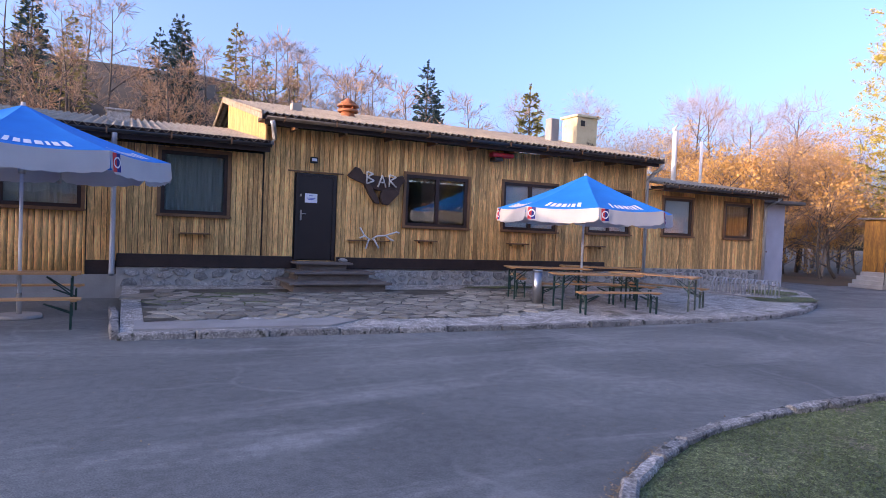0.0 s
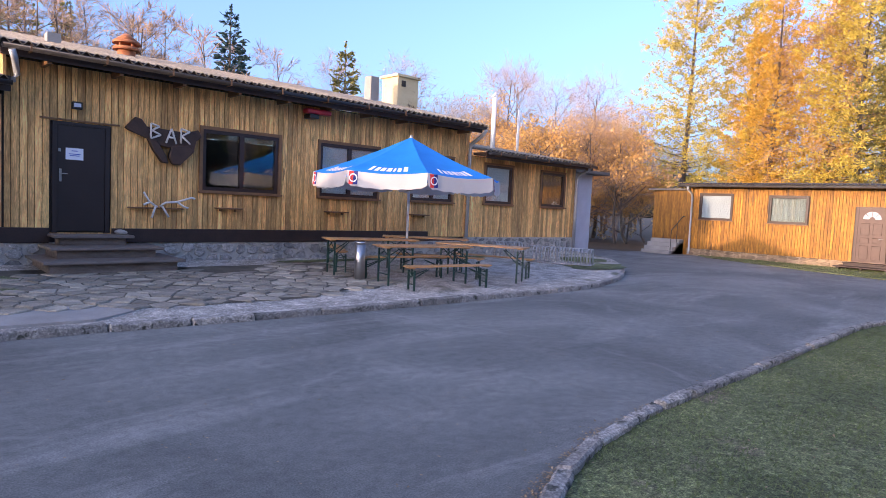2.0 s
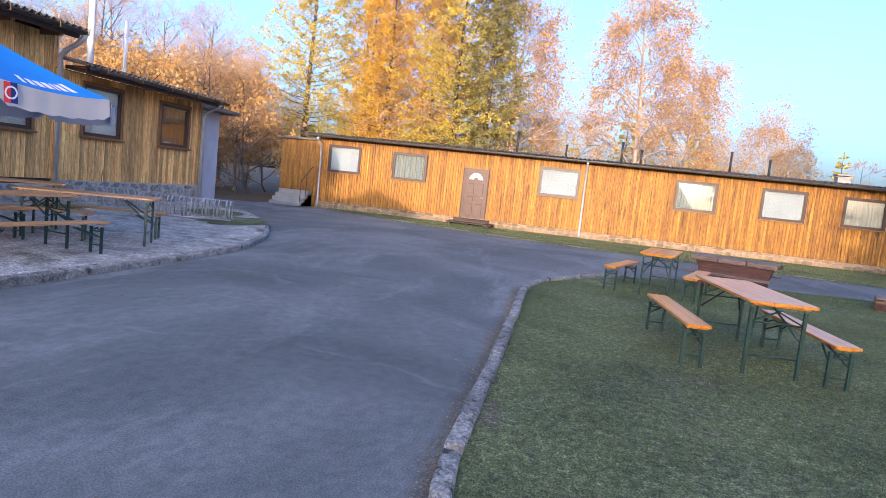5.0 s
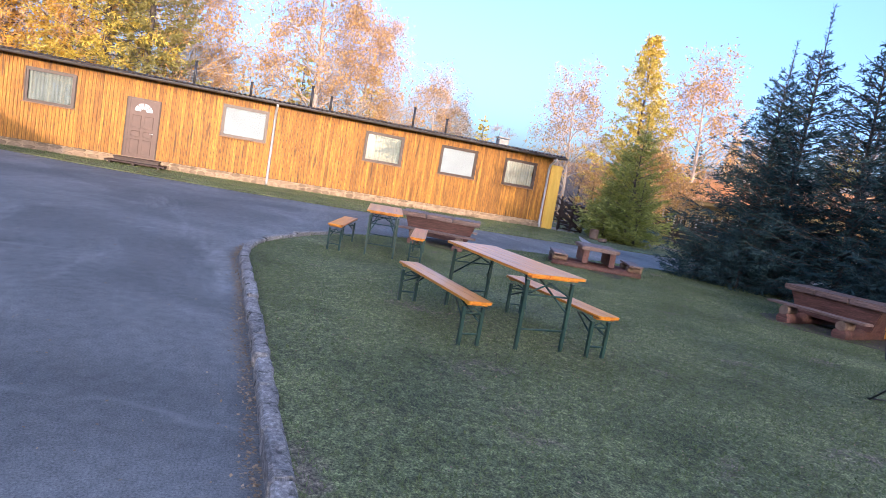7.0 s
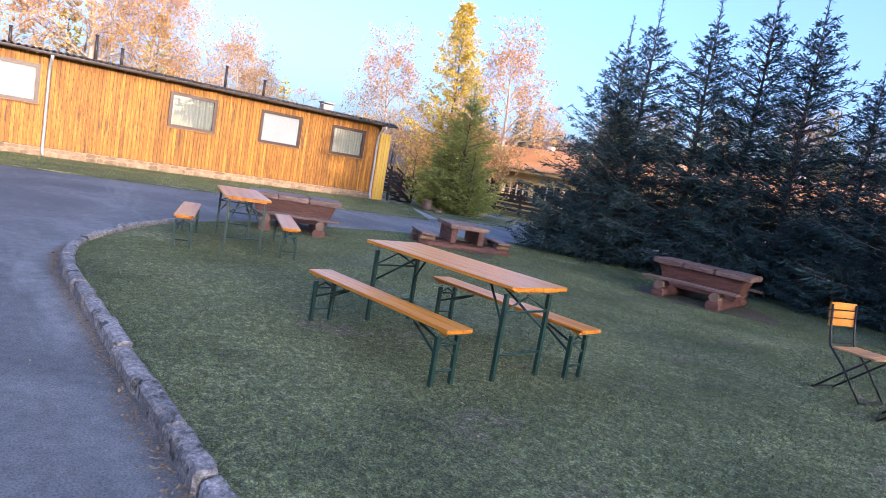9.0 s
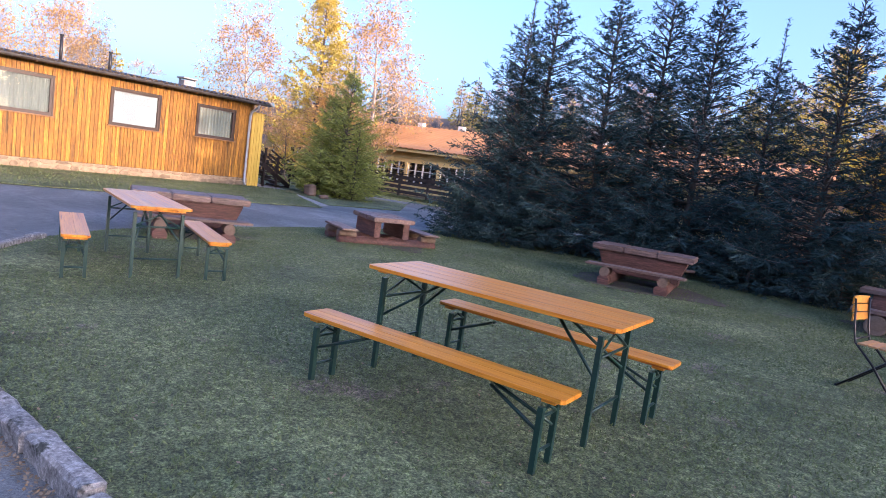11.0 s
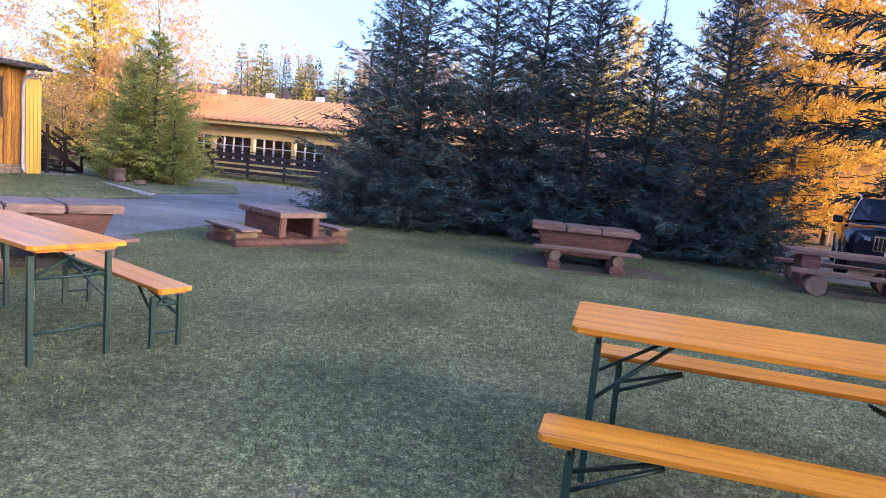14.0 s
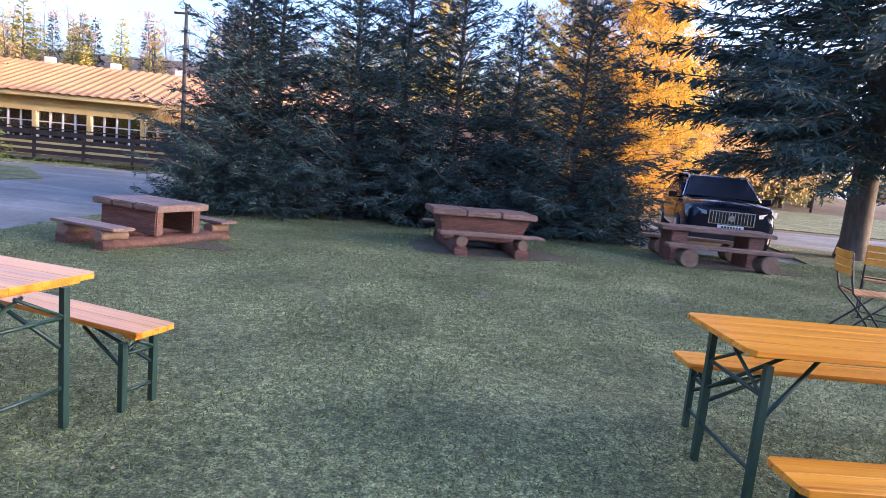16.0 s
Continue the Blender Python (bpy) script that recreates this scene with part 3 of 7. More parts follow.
sheet("footpath", [(24.0, -8.4), (24.4, -9.1), (29.5, -11.9), (33, -11.5), (33, -9.9), (30, -10.1), (28, -10.3)], 0.02, CONCRETE, "pale concrete footpath to the hut's end steps")
sheet("meadow", [(-60, -47), (60, -47), (60, -31), (16, -31), (12, -21.5), (-24, -21.6), (-60, -21.6)], 0.0, GRASS_GROUND, "meadow beyond the yard")
sheet("sunny_verge", [(20, -21.2), (20, -19.0), (48, -17.3), (48, -22)], 0.03, GRASS_GROUND, "grass verge before the board fence")

# ---- bar building ----
FY = 14.05
BAR_HOLES = [(4.60, 5.58, 0.86, 2.94), (7.42, 9.22, 1.80, 3.11), (10.36, 12.15, 1.81, 3.12), (13.34, 14.93, 1.83, 3.10)]
LEFT_HOLES = [(1.68, 3.05, 1.84, 3.2), (-2.6, 0.19, 1.87, 3.15), (-6.2, -3.6, 1.87, 3.15)]
EXT_HOLES = [(16.37, 17.64, 1.86, 3.05), (19.2, 20.5, 1.86, 3.02)]
bar = thing("bar_building", "long timber-clad bar with stone plinth and corrugated roof", "building", kind="structure")


def block(name, x0, x1, holes, top, depth=12.0):
    bm = bmesh.new()
    wall_with_holes(bm, (x0, x1), (0.0, top), holes, FY + 0.03, 0.22, "y")
    part(name, bm, DARK_BEAM, bar, "timber wall behind the cladding")


block("wall", -9.0, 3.86, LEFT_HOLES, 3.32)
block("wall", 3.86, 15.55, BAR_HOLES, 3.98)
block("wall", 15.55, 21.2, EXT_HOLES, 3.28)
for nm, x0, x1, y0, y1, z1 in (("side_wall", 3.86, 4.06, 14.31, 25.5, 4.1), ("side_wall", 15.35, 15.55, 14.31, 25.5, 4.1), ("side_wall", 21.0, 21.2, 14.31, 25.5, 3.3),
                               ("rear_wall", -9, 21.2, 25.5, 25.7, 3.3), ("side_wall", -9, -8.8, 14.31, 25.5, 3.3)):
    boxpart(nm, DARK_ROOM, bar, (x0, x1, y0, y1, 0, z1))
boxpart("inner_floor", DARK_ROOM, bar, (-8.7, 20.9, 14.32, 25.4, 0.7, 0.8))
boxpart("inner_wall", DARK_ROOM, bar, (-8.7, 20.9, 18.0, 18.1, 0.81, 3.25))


def roof(x0, x1, eave_z, ridge_z, label=""):
    ridge_y = 19.9
    a_ = corrugated("roof_slope", x0, x1, (13.38, eave_z), (ridge_y, ridge_z), ROOF_BAR, "y")
    b_ = corrugated("roof_slope", x0, x1, (26.4, eave_z - 0.1), (ridge_y, ridge_z), ROOF_BAR, "y")
    for o in (a_, b_):
        o.parent = bar
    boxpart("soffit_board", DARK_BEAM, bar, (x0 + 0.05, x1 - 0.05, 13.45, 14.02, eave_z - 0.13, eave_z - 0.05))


roof(-9.3, 3.82, 3.52, 4.62)
roof(3.62, 15.7, 4.14, 5.55)
roof(15.72, 21.4, 3.42, 4.45)
# gable boards of the higher roof over the lower one
gb = bmesh.new()
y = 13.75
while y < 19.8:
    t0 = 3.50 + (y - 13.38) * (4.62 - 3.52) / 6.52
    t1 = 4.05 + (y - 13.38) * (5.55 - 4.14) / 6.52
    box(gb, 3.80, 3.84, y, y + 0.11, t0, t1)
    y += 0.12
part("gable_cladding", gb, BAR_WOOD, bar, "weathered vertical boards of the small gable")
boxpart("verge_board", ROOF_BAR, bar, (0, 0.03, 0, 6.75, -0.09, 0.09), m=Matrix.Translation((3.63, 13.35, 4.09)) @ Matrix.Rotation(math.atan2(1.41, 6.52), 4, "X"))
boxpart("verge_board", ROOF_BAR, bar, (0, 0.03, 0, 6.75, -0.09, 0.07), m=Matrix.Translation((15.66, 13.35, 4.09)) @ Matrix.Rotation(math.atan2(1.41, 6.52), 4, "X"))
eb = bmesh.new()
y = 14.05
while y < 19.8:
    box(eb, 15.56, 15.6, y, y + 0.11, 3.3, 4.05 + (y - 13.38) * 1.41 / 6.52)
    y += 0.12
part("gable_cladding", eb, BAR_WOOD, bar)


def gutter(x0, x1, z, y=13.30, drop=0.0):
    bm = bmesh.new()
    n = 10
    ring = [(y + 0.075 * math.cos(math.pi + math.pi * k / n), z + 0.075 * math.sin(math.pi + math.pi * k / n)) for k in range(n + 1)]
    ring += [(yy * 1.0 + (0.004 if yy < y else -0.004), zz + 0.004) for yy, zz in ring[::-1]]
    a_ = [bm.verts.new((x0, yy, zz)) for yy, zz in ring]
    b_ = [bm.verts.new((x1, yy, zz - drop)) for yy, zz in ring]
    for k in range(len(ring)):
        bm.faces.new((a_[k], a_[(k + 1) % len(ring)], b_[(k + 1) % len(ring)], b_[k])).smooth = True
    bm.faces.new(a_[::-1])
    bm.faces.new(b_)
    g = part("gutter", bm, GUTTER, bar, "black plastic eaves gutter")
    x = x0 + 0.4
    while x < x1:
        bm = bmesh.new()
        box(bm, x - 0.015, x + 0.015, y - 0.085, y + 0.3, z - 0.085 - drop * (x - x0) / (x1 - x0), z - 0.07)
        box(bm, x - 0.015, x + 0.015, y - 0.092, y - 0.078, z - 0.08 - drop, z + 0.04)
        part("gutter_bracket", bm, TRIM_WOOD, g)
        x += 1.18
    boxpart("fascia_board", DARK_BEAM, bar, (x0, x1, y + 0.14, y + 0.17, z - 0.16, z + 0.10))


gutter(-9.2, 3.86, 3.45)
gutter(3.72, 15.5, 4.06)
gutter(15.75, 21.35, 3.36)
# rafter ends below the high eave
for k in range(10):
    x = 4.4 + k * 1.18
    boxpart("rafter_end", TRIM_WOOD, bar, (x, x + 0.07, 13.47, 14.0, 3.86, 3.98))


def downpipe(pts, mat, label):
    bm = bmesh.new()
    bend(bm, pts, 0.055, 10)
    return part("downpipe", bm, mat, bar, label)


downpipe([(3.85, 13.28, 3.98), (3.9, 13.35, 3.85), (3.98, 13.62, 3.62), (3.9, 13.5, 3.5)], ZINC, "short grey overflow pipe")
downpipe([(0.78, 13.3, 3.40), (0.78, 13.4, 3.25), (0.78, 13.88, 3.0), (0.78, 13.93, 2.8), (0.78, 13.93, 0.62), (0.78, 13.85, 0.5)], ZINC, "galvanised downpipe")
downpipe([(15.52, 13.3, 3.98), (15.52, 13.42, 3.85), (15.55, 13.86, 3.62), (15.55, 13.95, 3.5), (15.55, 13.95, 0.45)], ZINC, "galvanised downpipe")
downpipe([(21.1, 13.35, 3.3), (21.12, 13.5, 3.2), (21.14, 13.9, 3.0), (21.14, 13.93, 2.8), (21.14, 13.93, 0.4)], ZINC, "galvanised downpipe")


def window(x0, x1, z0, z1, y, parent, mullions=(), curtain=None, frame_mat=None, trim=0.07):
    """A casement window in a wall along x."""
    frame_mat = frame_mat or FRAME_BROWN
    bm = bmesh.new()
    f = 0.075
    for d in ((x0, x1, z0, z0 + f), (x0, x1, z1 - f, z1), (x0, x0 + f, z0 + f, z1 - f), (x1 - f, x1, z0 + f, z1 - f)):
        box(bm, d[0], d[1], y - 0.02, y + 0.06, d[2], d[3])
    w = part("window", bm, frame_mat, parent, "dark brown window frame")
    for mx in mullions:
        boxpart("mullion", frame_mat, w, (mx - 0.05, mx + 0.05, y - 0.015, y + 0.055, z0 + f, z1 - f))
    edges = [x0 + f, *[v for mx in mullions for v in (mx - 0.05, mx + 0.05)], x1 - f]
    for a_, b_ in zip(edges[::2], edges[1::2]):
        p = boxpart("pane", GLASS, w, (a_, b_, y + 0.02, y + 0.026, z0 + f, z1 - f))
        p.visible_shadow = False
    if curtain is BLIND_SHEEN:
        boxpart("blind", curtain, w, (x0 + 0.03, x1 - 0.03, y + 0.045, y + 0.055, z0 + 0.02, z1 - 0.02), "plain pale blind behind the glass, sky reflection painted into its tone")
    elif curtain:
        c = Geo()
        n = 60
        us = np.linspace(x0 + 0.05, x1 - 0.05, n)
        ys = y + 0.085 + 0.02 * np.sin(us * 55) + 0.012 * np.sin(us * 23 + 1)
        lo = np.stack([us, ys, np.full(n, z0 + 0.02)], 1)
        hi = np.stack([us, ys, np.full(n, z1)], 1)
        c.add(np.concatenate([lo, hi]), [(i, i + 1, n + i + 1, n + i) for i in range(n - 1)])
        geopart("curtain", c, curtain, w, "light curtain behind the glass", True)
    t = trim
    bm = bmesh.new()
    for d in ((x0 - t, x1 + t, z0 - t, z0), (x0 - t, x1 + t, z1, z1 + t), (x0 - t, x0, z0, z1), (x1, x1 + t, z0, z1)):
        box(bm, d[0], d[1], y - 0.045, y - 0.005, d[2], d[3])
    part("window_trim", bm, TRIM_WOOD if trim > 0.05 else frame_mat, w, "wooden trim boards")
    boxpart("window_sill", TRIM_WOOD, w, (x0 - 0.09, x1 + 0.09, y - 0.10, y - 0.045, z0 - 0.06, z0 - 0.02))
    return w


window(1.68, 3.05, 1.84, 3.2, FY, bar, (), CURTAIN)
window(-2.6, 0.19, 1.87, 3.15, FY, bar, (-1.2,), CURTAIN)
window(-6.2, -3.6, 1.87, 3.15, FY, bar, (-4.9,), CURTAIN)
window(7.42, 9.22, 1.80, 3.11, FY, bar, (8.32,))
window(10.36, 12.15, 1.81, 3.12, FY, bar, (11.25,), BLIND_SHEEN)
window(13.34, 14.93, 1.83, 3.10, FY, bar, (14.14,), BLIND_SHEEN)
window(16.37, 17.64, 1.86, 3.05, FY, bar, (), BLIND_SHEEN)
window(19.2, 20.5, 1.86, 3.02, FY, bar, (), TRIM_WOOD)

# steel door with handle, letter plate and notice
d = boxpart("door", STEEL_DOOR, bar, (4.68, 5.50, FY - 0.01, FY + 0.05, 0.88, 2.88), "dark brown steel door, shut", 0.006)
bm = bmesh.new()
for q in ((4.60, 4.68, 0.86, 2.94), (5.50, 5.58, 0.86, 2.94), (4.68, 5.50, 2.88, 2.94)):
    box(bm, q[0], q[1], FY - 0.03, FY + 0.08, q[2], q[3])
part("door_frame", bm, STEEL_DOOR, d)
bm = bmesh.new()
box(bm, 4.715, 4.755, FY - 0.02, FY - 0.01, 1.82, 2.06)
tube(bm, (4.735, FY - 0.015, 1.97), (4.735, FY - 0.06, 1.97), 0.01)
tube(bm, (4.735, FY - 0.06, 1.97), (4.85, FY - 0.06, 1.97), 0.01)
part("handle", bm, STEEL, d, "steel lever handle")
bm = bmesh.new()
box(bm, 4.70, 4.74, FY - 0.02, FY - 0.01, 2.38, 2.44)
part("lock", bm, STEEL, d)
bm = bmesh.new()
box(bm, 4.82, 5.12, FY - 0.014, FY - 0.011, 2.24, 2.46)
n_ = part("notice", bm, PAPER, d, "white paper notice")
for k, (u0, u1, z) in enumerate(((4.92, 5.02, 2.40), (4.87, 5.07, 2.34), (4.89, 5.05, 2.31))):
    boxpart("line", PRINT_BLUE, n_, (u0, u1, FY - 0.017, FY - 0.0145, z, z + 0.014))
boxpart("lintel_trim", TRIM_WOOD, bar, (4.4, 5.75, FY - 0.04, FY - 0.005, 2.96, 2.99))

# sole beam along the foot of the cladding
for x0, x1 in ((0.86, 4.55), (5.63, 14.0)):
    boxpart("sole_beam", DARK_BEAM, bar, (x0, x1, FY - 0.09, FY + 0.03, 0.67, 0.95), "broad dark-stained sole beam", 0.01)
boxpart("plinth_core", MORTAR, bar, (0.86, 21.2, FY - 0.035, FY + 0.03, 0.0, 0.67), "pale mortar of the stone plinth")
boxpart("plinth_core", MORTAR, bar, (15.55, 21.2, FY - 0.034, FY + 0.03, 0.67, 0.78), "pale mortar of the stone plinth")
boxpart("plinth_core", CONCRETE, bar, (-9, 0.86, FY - 0.03, FY + 0.03, 0.0, 0.5))

# small ledges under the windows
for x0, x1 in ((2.08, 2.70), (7.70, 8.28), (10.5, 11.15), (13.28, 13.92)):
    l_ = boxpart("ledge", TRIM_WOOD, bar, (x0, x1, FY - 0.22, FY - 0.03, 1.40, 1.435), "small weathered wall shelf", 0.006)
    for x in (x0 + 0.12, x1 - 0.12):
        boxpart("bracket", TRIM_WOOD, l_, (x - 0.012, x + 0.012, FY - 0.12, FY - 0.03, 1.35, 1.40))

# grey plastered annex behind the extension
annex = thing("plastered_annex", "low lilac-grey plastered annex with a small window", "building", kind="structure")
bm = bmesh.new()
wall_with_holes(bm, (21.22, 23.4), (0.0, 3.2), [(21.75, 22.35, 1.45, 2.55)], 14.8, 0.25, "y")
part("wall", bm, PLASTER_GREY, annex)
boxpart("wall", PLASTER_GREY, annex, (23.2, 23.4, 15.06, 19, 0, 3.2))
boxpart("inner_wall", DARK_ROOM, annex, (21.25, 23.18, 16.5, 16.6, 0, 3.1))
boxpart("roof", ROOF_B2, annex, (21.22, 23.9, 14.3, 19.2, 3.2, 3.32), soft=0.02)
window(21.75, 22.35, 1.45, 2.55, 14.86, annex, (), BLIND_SHEEN, WHITE_WOOD)

# ---- lodging hut ----
HX = 29.95
hut = thing("lodging_hut", "long low hut clad in honey-coloured pine boards", "building", kind="structure")
HUT_WINDOWS = [(11.93, 13.36, 1.67, 2.8, BLIND_SHEEN), (8.94, 10.40, 1.65, 2.76, CURTAIN), (2.48, 4.06, 1.63, 2.75, BLIND_SHEEN), (-2.84, -1.32, 1.63, 2.76, CURTAIN), (-6.06, -4.5, 1.63, 2.77, BLIND_SHEEN),
               (-8.85, -7.4, 1.66, 2.74, CURTAIN)]
HUT_HOLES = [w[:4] for w in HUT_WINDOWS] + [(6.19, 7.24, 0.26, 2.42)]
bm = bmesh.new()
wall_with_holes(bm, (-9.6, 13.85), (0.0, 3.1), HUT_HOLES, HX + 0.03, 0.2, "x")
part("wall", bm, DARK_BEAM, hut)
for q in ((HX + 0.23, 37.5, -9.6, -9.4, 0, 3.1), (HX + 0.23, 37.5, 13.65, 13.85, 0, 3.1), (37.5, 37.7, -9.6, 13.85, 0, 3.1)):
    boxpart("wall", B2_WOOD, hut, q)
boxpart("inner_wall", DARK_ROOM, hut, (32.5, 32.6, -9.3, 13.6, 0.3, 3.0))
hr = corrugated("roof_slope", -10.0, 14.25, (29.42, 3.22), (33.8, 3.5), ROOF_B2, "x")
hr.parent = hut
hr = corrugated("roof_slope", -10.0, 14.25, (38.2, 3.22), (33.8, 3.5), ROOF_B2, "x")
hr.parent = hut
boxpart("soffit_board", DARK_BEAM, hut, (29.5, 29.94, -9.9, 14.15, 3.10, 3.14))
for y0 in (-9.62, 13.85):
    bm = bmesh.new()
    vs = [bm.verts.new(p) for p in ((29.6, y0, 3.08), (38.0, y0, 3.08), (33.8, y0, 3.46))]
    bm.faces.new(vs)
    bmesh.ops.solidify(bm, geom=bm.faces[:], thickness=0.03)
    part("gable", bm, B2_WOOD, hut)
bm = bmesh.new()
ring = [(29.36 + 0.07 * math.cos(math.pi + math.pi * k / 8), 3.16 + 0.07 * math.sin(math.pi + math.pi * k / 8)) for k in range(9)]
ring += [(xx, zz + 0.006) for xx, zz in ring[::-1]]
a_ = [bm.verts.new((xx, -9.95, zz)) for xx, zz in ring]
b_ = [bm.verts.new((xx, 14.2, zz)) for xx, zz in ring]
for k in range(len(ring)):
    bm.faces.new((a_[k], a_[(k + 1) % len(ring)], b_[(k + 1) % len(ring)], b_[k])).smooth = True
bm.faces.new(a_)
bm.faces.new(b_[::-1])
hg = part("gutter", bm, GUTTER_GREY, hut, "dull grey eaves gutter")
y = -9.4
while y < 14:
    boxpart("gutter_bracket", TRIM_WOOD, hg, (29.28, 29.5, y, y + 0.03, 3.06, 3.09))
    y += 1.2
for y in (13.72, 2.22, -9.45):
    bm = bmesh.new()
    bend(bm, [(29.36, y, 3.1), (29.4, y, 2.98), (29.8, y, 2.8), (29.87, y, 2.62), (29.87, y, 0.2), (29.8, y, 0.08)], 0.05, 10)
    part("downpipe", bm, ZINC, hut, "galvanised downpipe")
# vertical pine boards
for u0, u1, z0, z1 in boards((-9.6, 13.85), 0.115, (0.32, 3.1), HUT_HOLES, 3):
    boxpart("board", B2_WOOD, hut, (HX, HX + 0.028, u0, u1, z0, z1))
boxpart("plinth_core", SANDSTONE, hut, (HX - 0.03, HX + 0.03, -9.6, 13.85, -0.05, 0.31), "brown mortar of the low plinth")


def window_x(y0, y1, z0, z1, x, parent, curtain):
    w = window(y0, y1, z0, z1, 0.0, parent, (), curtain, None, 0.035)
    for o in (w, *w.children_recursive):
        o.data.transform(Matrix(((0, 1, 0, x), (1, 0, 0, 0), (0, 0, 1, 0), (0, 0, 0, 1))))
        o.data.flip_normals()
    return w


for y0, y1, z0, z1, c in HUT_WINDOWS:
    window_x(y0, y1, z0, z1, HX, hut, c)

# panelled door with a fan light
bm = bmesh.new()
box(bm, HX - 0.01, HX + 0.05, 6.27, 7.16, 0.28, 2.36)
hd = part("door", bm, DOOR_BROWN, hut, "brown panelled door with fan light, shut")
bm = bmesh.new()
for q in ((6.19, 6.27, 0.26, 2.42), (7.16, 7.24, 0.26, 2.42), (6.27, 7.16, 2.36, 2.42)):
    box(bm, HX - 0.03, HX + 0.06, q[0], q[1], q[2], q[3])
part("door_frame", bm, DOOR_BROWN, hd)
for y0, y1 in ((6.37, 6.66), (6.77, 7.06)):
    for z0, z1 in ((0.42, 0.95), (1.05, 1.25), (1.35, 1.80)):
        boxpart("panel", DOOR_BROWN, hd, (HX - 0.03, HX - 0.01, y0, y1, z0, z1), soft=0.008)
bm = bmesh.new()
for k in range(4):
    a0, a1 = math.pi * (k + 0.06) / 4, math.pi * (k + 0.94) / 4
    pts = [(6.715 + 0.10 * math.cos(a0), 1.95 + 0.10 * math.sin(a0)), (6.715 + 0.30 * math.cos(a0), 1.95 + 0.30 * math.sin(a0)),
           (6.715 + 0.30 * math.cos((a0 + a1) / 2), 1.95 + 0.30 * math.sin((a0 + a1) / 2)), (6.715 + 0.30 * math.cos(a1), 1.95 + 0.30 * math.sin(a1)), (6.715 + 0.10 * math.cos(a1), 1.95 + 0.10 * math.sin(a1))]
    lo_, hi_ = ([bm.verts.new((x, p[0], p[1])) for p in pts] for x in (HX - 0.024, HX - 0.0105))
    bm.faces.new(lo_)
    bm.faces.new(hi_[::-1])
    for i in range(5):
        bm.faces.new((lo_[i], hi_[i], hi_[(i + 1) % 5], lo_[(i + 1) % 5]))
part("fan_light", bm, BLIND_SHEEN, hd, "pale fan-shaped glass light")
bm = bmesh.new()
tube(bm, (HX - 0.015, 6.34, 1.22), (HX - 0.07, 6.34, 1.22), 0.012)
tube(bm, (HX - 0.07, 6.34, 1.22), (HX - 0.07, 6.46, 1.22), 0.01)
part("handle", bm, STEEL, hd)
hs = thing("wooden_steps", "low dark wooden steps before the hut's door", "steps")
boxpart("tread", DARK_BEAM, hs, (HX - 0.95, HX - 0.04, 5.75, 7.65, 0.12, 0.17), soft=0.008)
boxpart("tread", DARK_BEAM, hs, (HX - 0.55, HX - 0.04, 5.95, 7.45, 0.25, 0.30), soft=0.008)
for y in (5.9, 6.7, 7.45):
    boxpart("bearer", DARK_BEAM, hs, (HX - 0.92, HX - 0.05, y, y + 0.08, 0.03, 0.12))
boxpart("riser", DARK_BEAM, hs, (HX - 0.52, HX - 0.49, 5.98, 7.42, 0.17, 0.25))

# porch at the far end of the hut
porch = thing("porch", "small pine-clad porch with concrete steps", "porch", kind="structure")
boxpart("wall", B2_WOOD, porch, (30.1, 33, 13.88, 15.7, 0.0, 2.95), "boarded porch box")
boxpart("roof", ROOF_B2, porch, (29.9, 33.1, 13.88, 15.95, 2.95, 3.03))
for k in range(4):
    boxpart("step", CONCRETE, porch, (29.9 - 0.28 * (4 - k), 30.09, 14.1, 15.5, 0.0 + 0.01, 0.17 * (k + 1)), soft=0.01)
bm = bmesh.new()
bend(bm, [(28.85, 14.1, 0.2), (28.85, 14.1, 1.1), (29.9, 14.1, 1.75), (30.05, 14.1, 1.75)], 0.02)
tube(bm, (29.4, 14.1, 0.5), (29.4, 14.1, 1.42), 0.015)
part("handrail", bm, BLACK_STEEL, porch, "black steel handrail")
# yellow end porch with stairs
porch2 = thing("end_porch", "yellow boarded end porch with wooden stairs", "porch", kind="structure")
boxpart("wall", YELLOW_BOARD, porch2, (30.25, 33.4, -10.3, -9.64, 0.0, 2.85), "yellow boarded porch")
for k in range(5):
    boxpart("board", YELLOW_BOARD, porch2, (30.225, 30.249, -10.28 + k * 0.126, -10.17 + k * 0.126, 0.0, 2.85))
for k in range(4):
    boxpart("step", DARK_BEAM, porch2, (30.6, 31.6, -11.9 + k * 0.3, -11.6 + k * 0.3, 0.05 + 0.18 * k, 0.11 + 0.18 * k))
for x in (30.6, 31.6):
    boxpart("stringer", DARK_BEAM, porch2, (x - 0.02, x + 0.02, 0, 1.6, -0.1, 0.08), m=Matrix.Translation((0, -12.05, 0.10)) @ Matrix.Rotation(0.54, 4, "X"))
    boxpart("rail", DARK_BEAM, porch2, (x - 0.02, x + 0.02, 0, 1.6, 0.45, 0.52), m=Matrix.Translation((0, -12.05, 0.10)) @ Matrix.Rotation(0.54, 4, "X"))
    boxpart("rail", DARK_BEAM, porch2, (x - 0.02, x + 0.02, 0, 1.6, 0.66, 0.72), m=Matrix.Translation((0, -12.05, 0.10)) @ Matrix.Rotation(0.54, 4, "X"))
    for k in range(3):
        boxpart("post", DARK_BEAM, porch2, (x - 0.035, x + 0.035, -12.05 + k * 0.62, -11.98 + k * 0.62, 0.0, 0.85 + 0.36 * k))
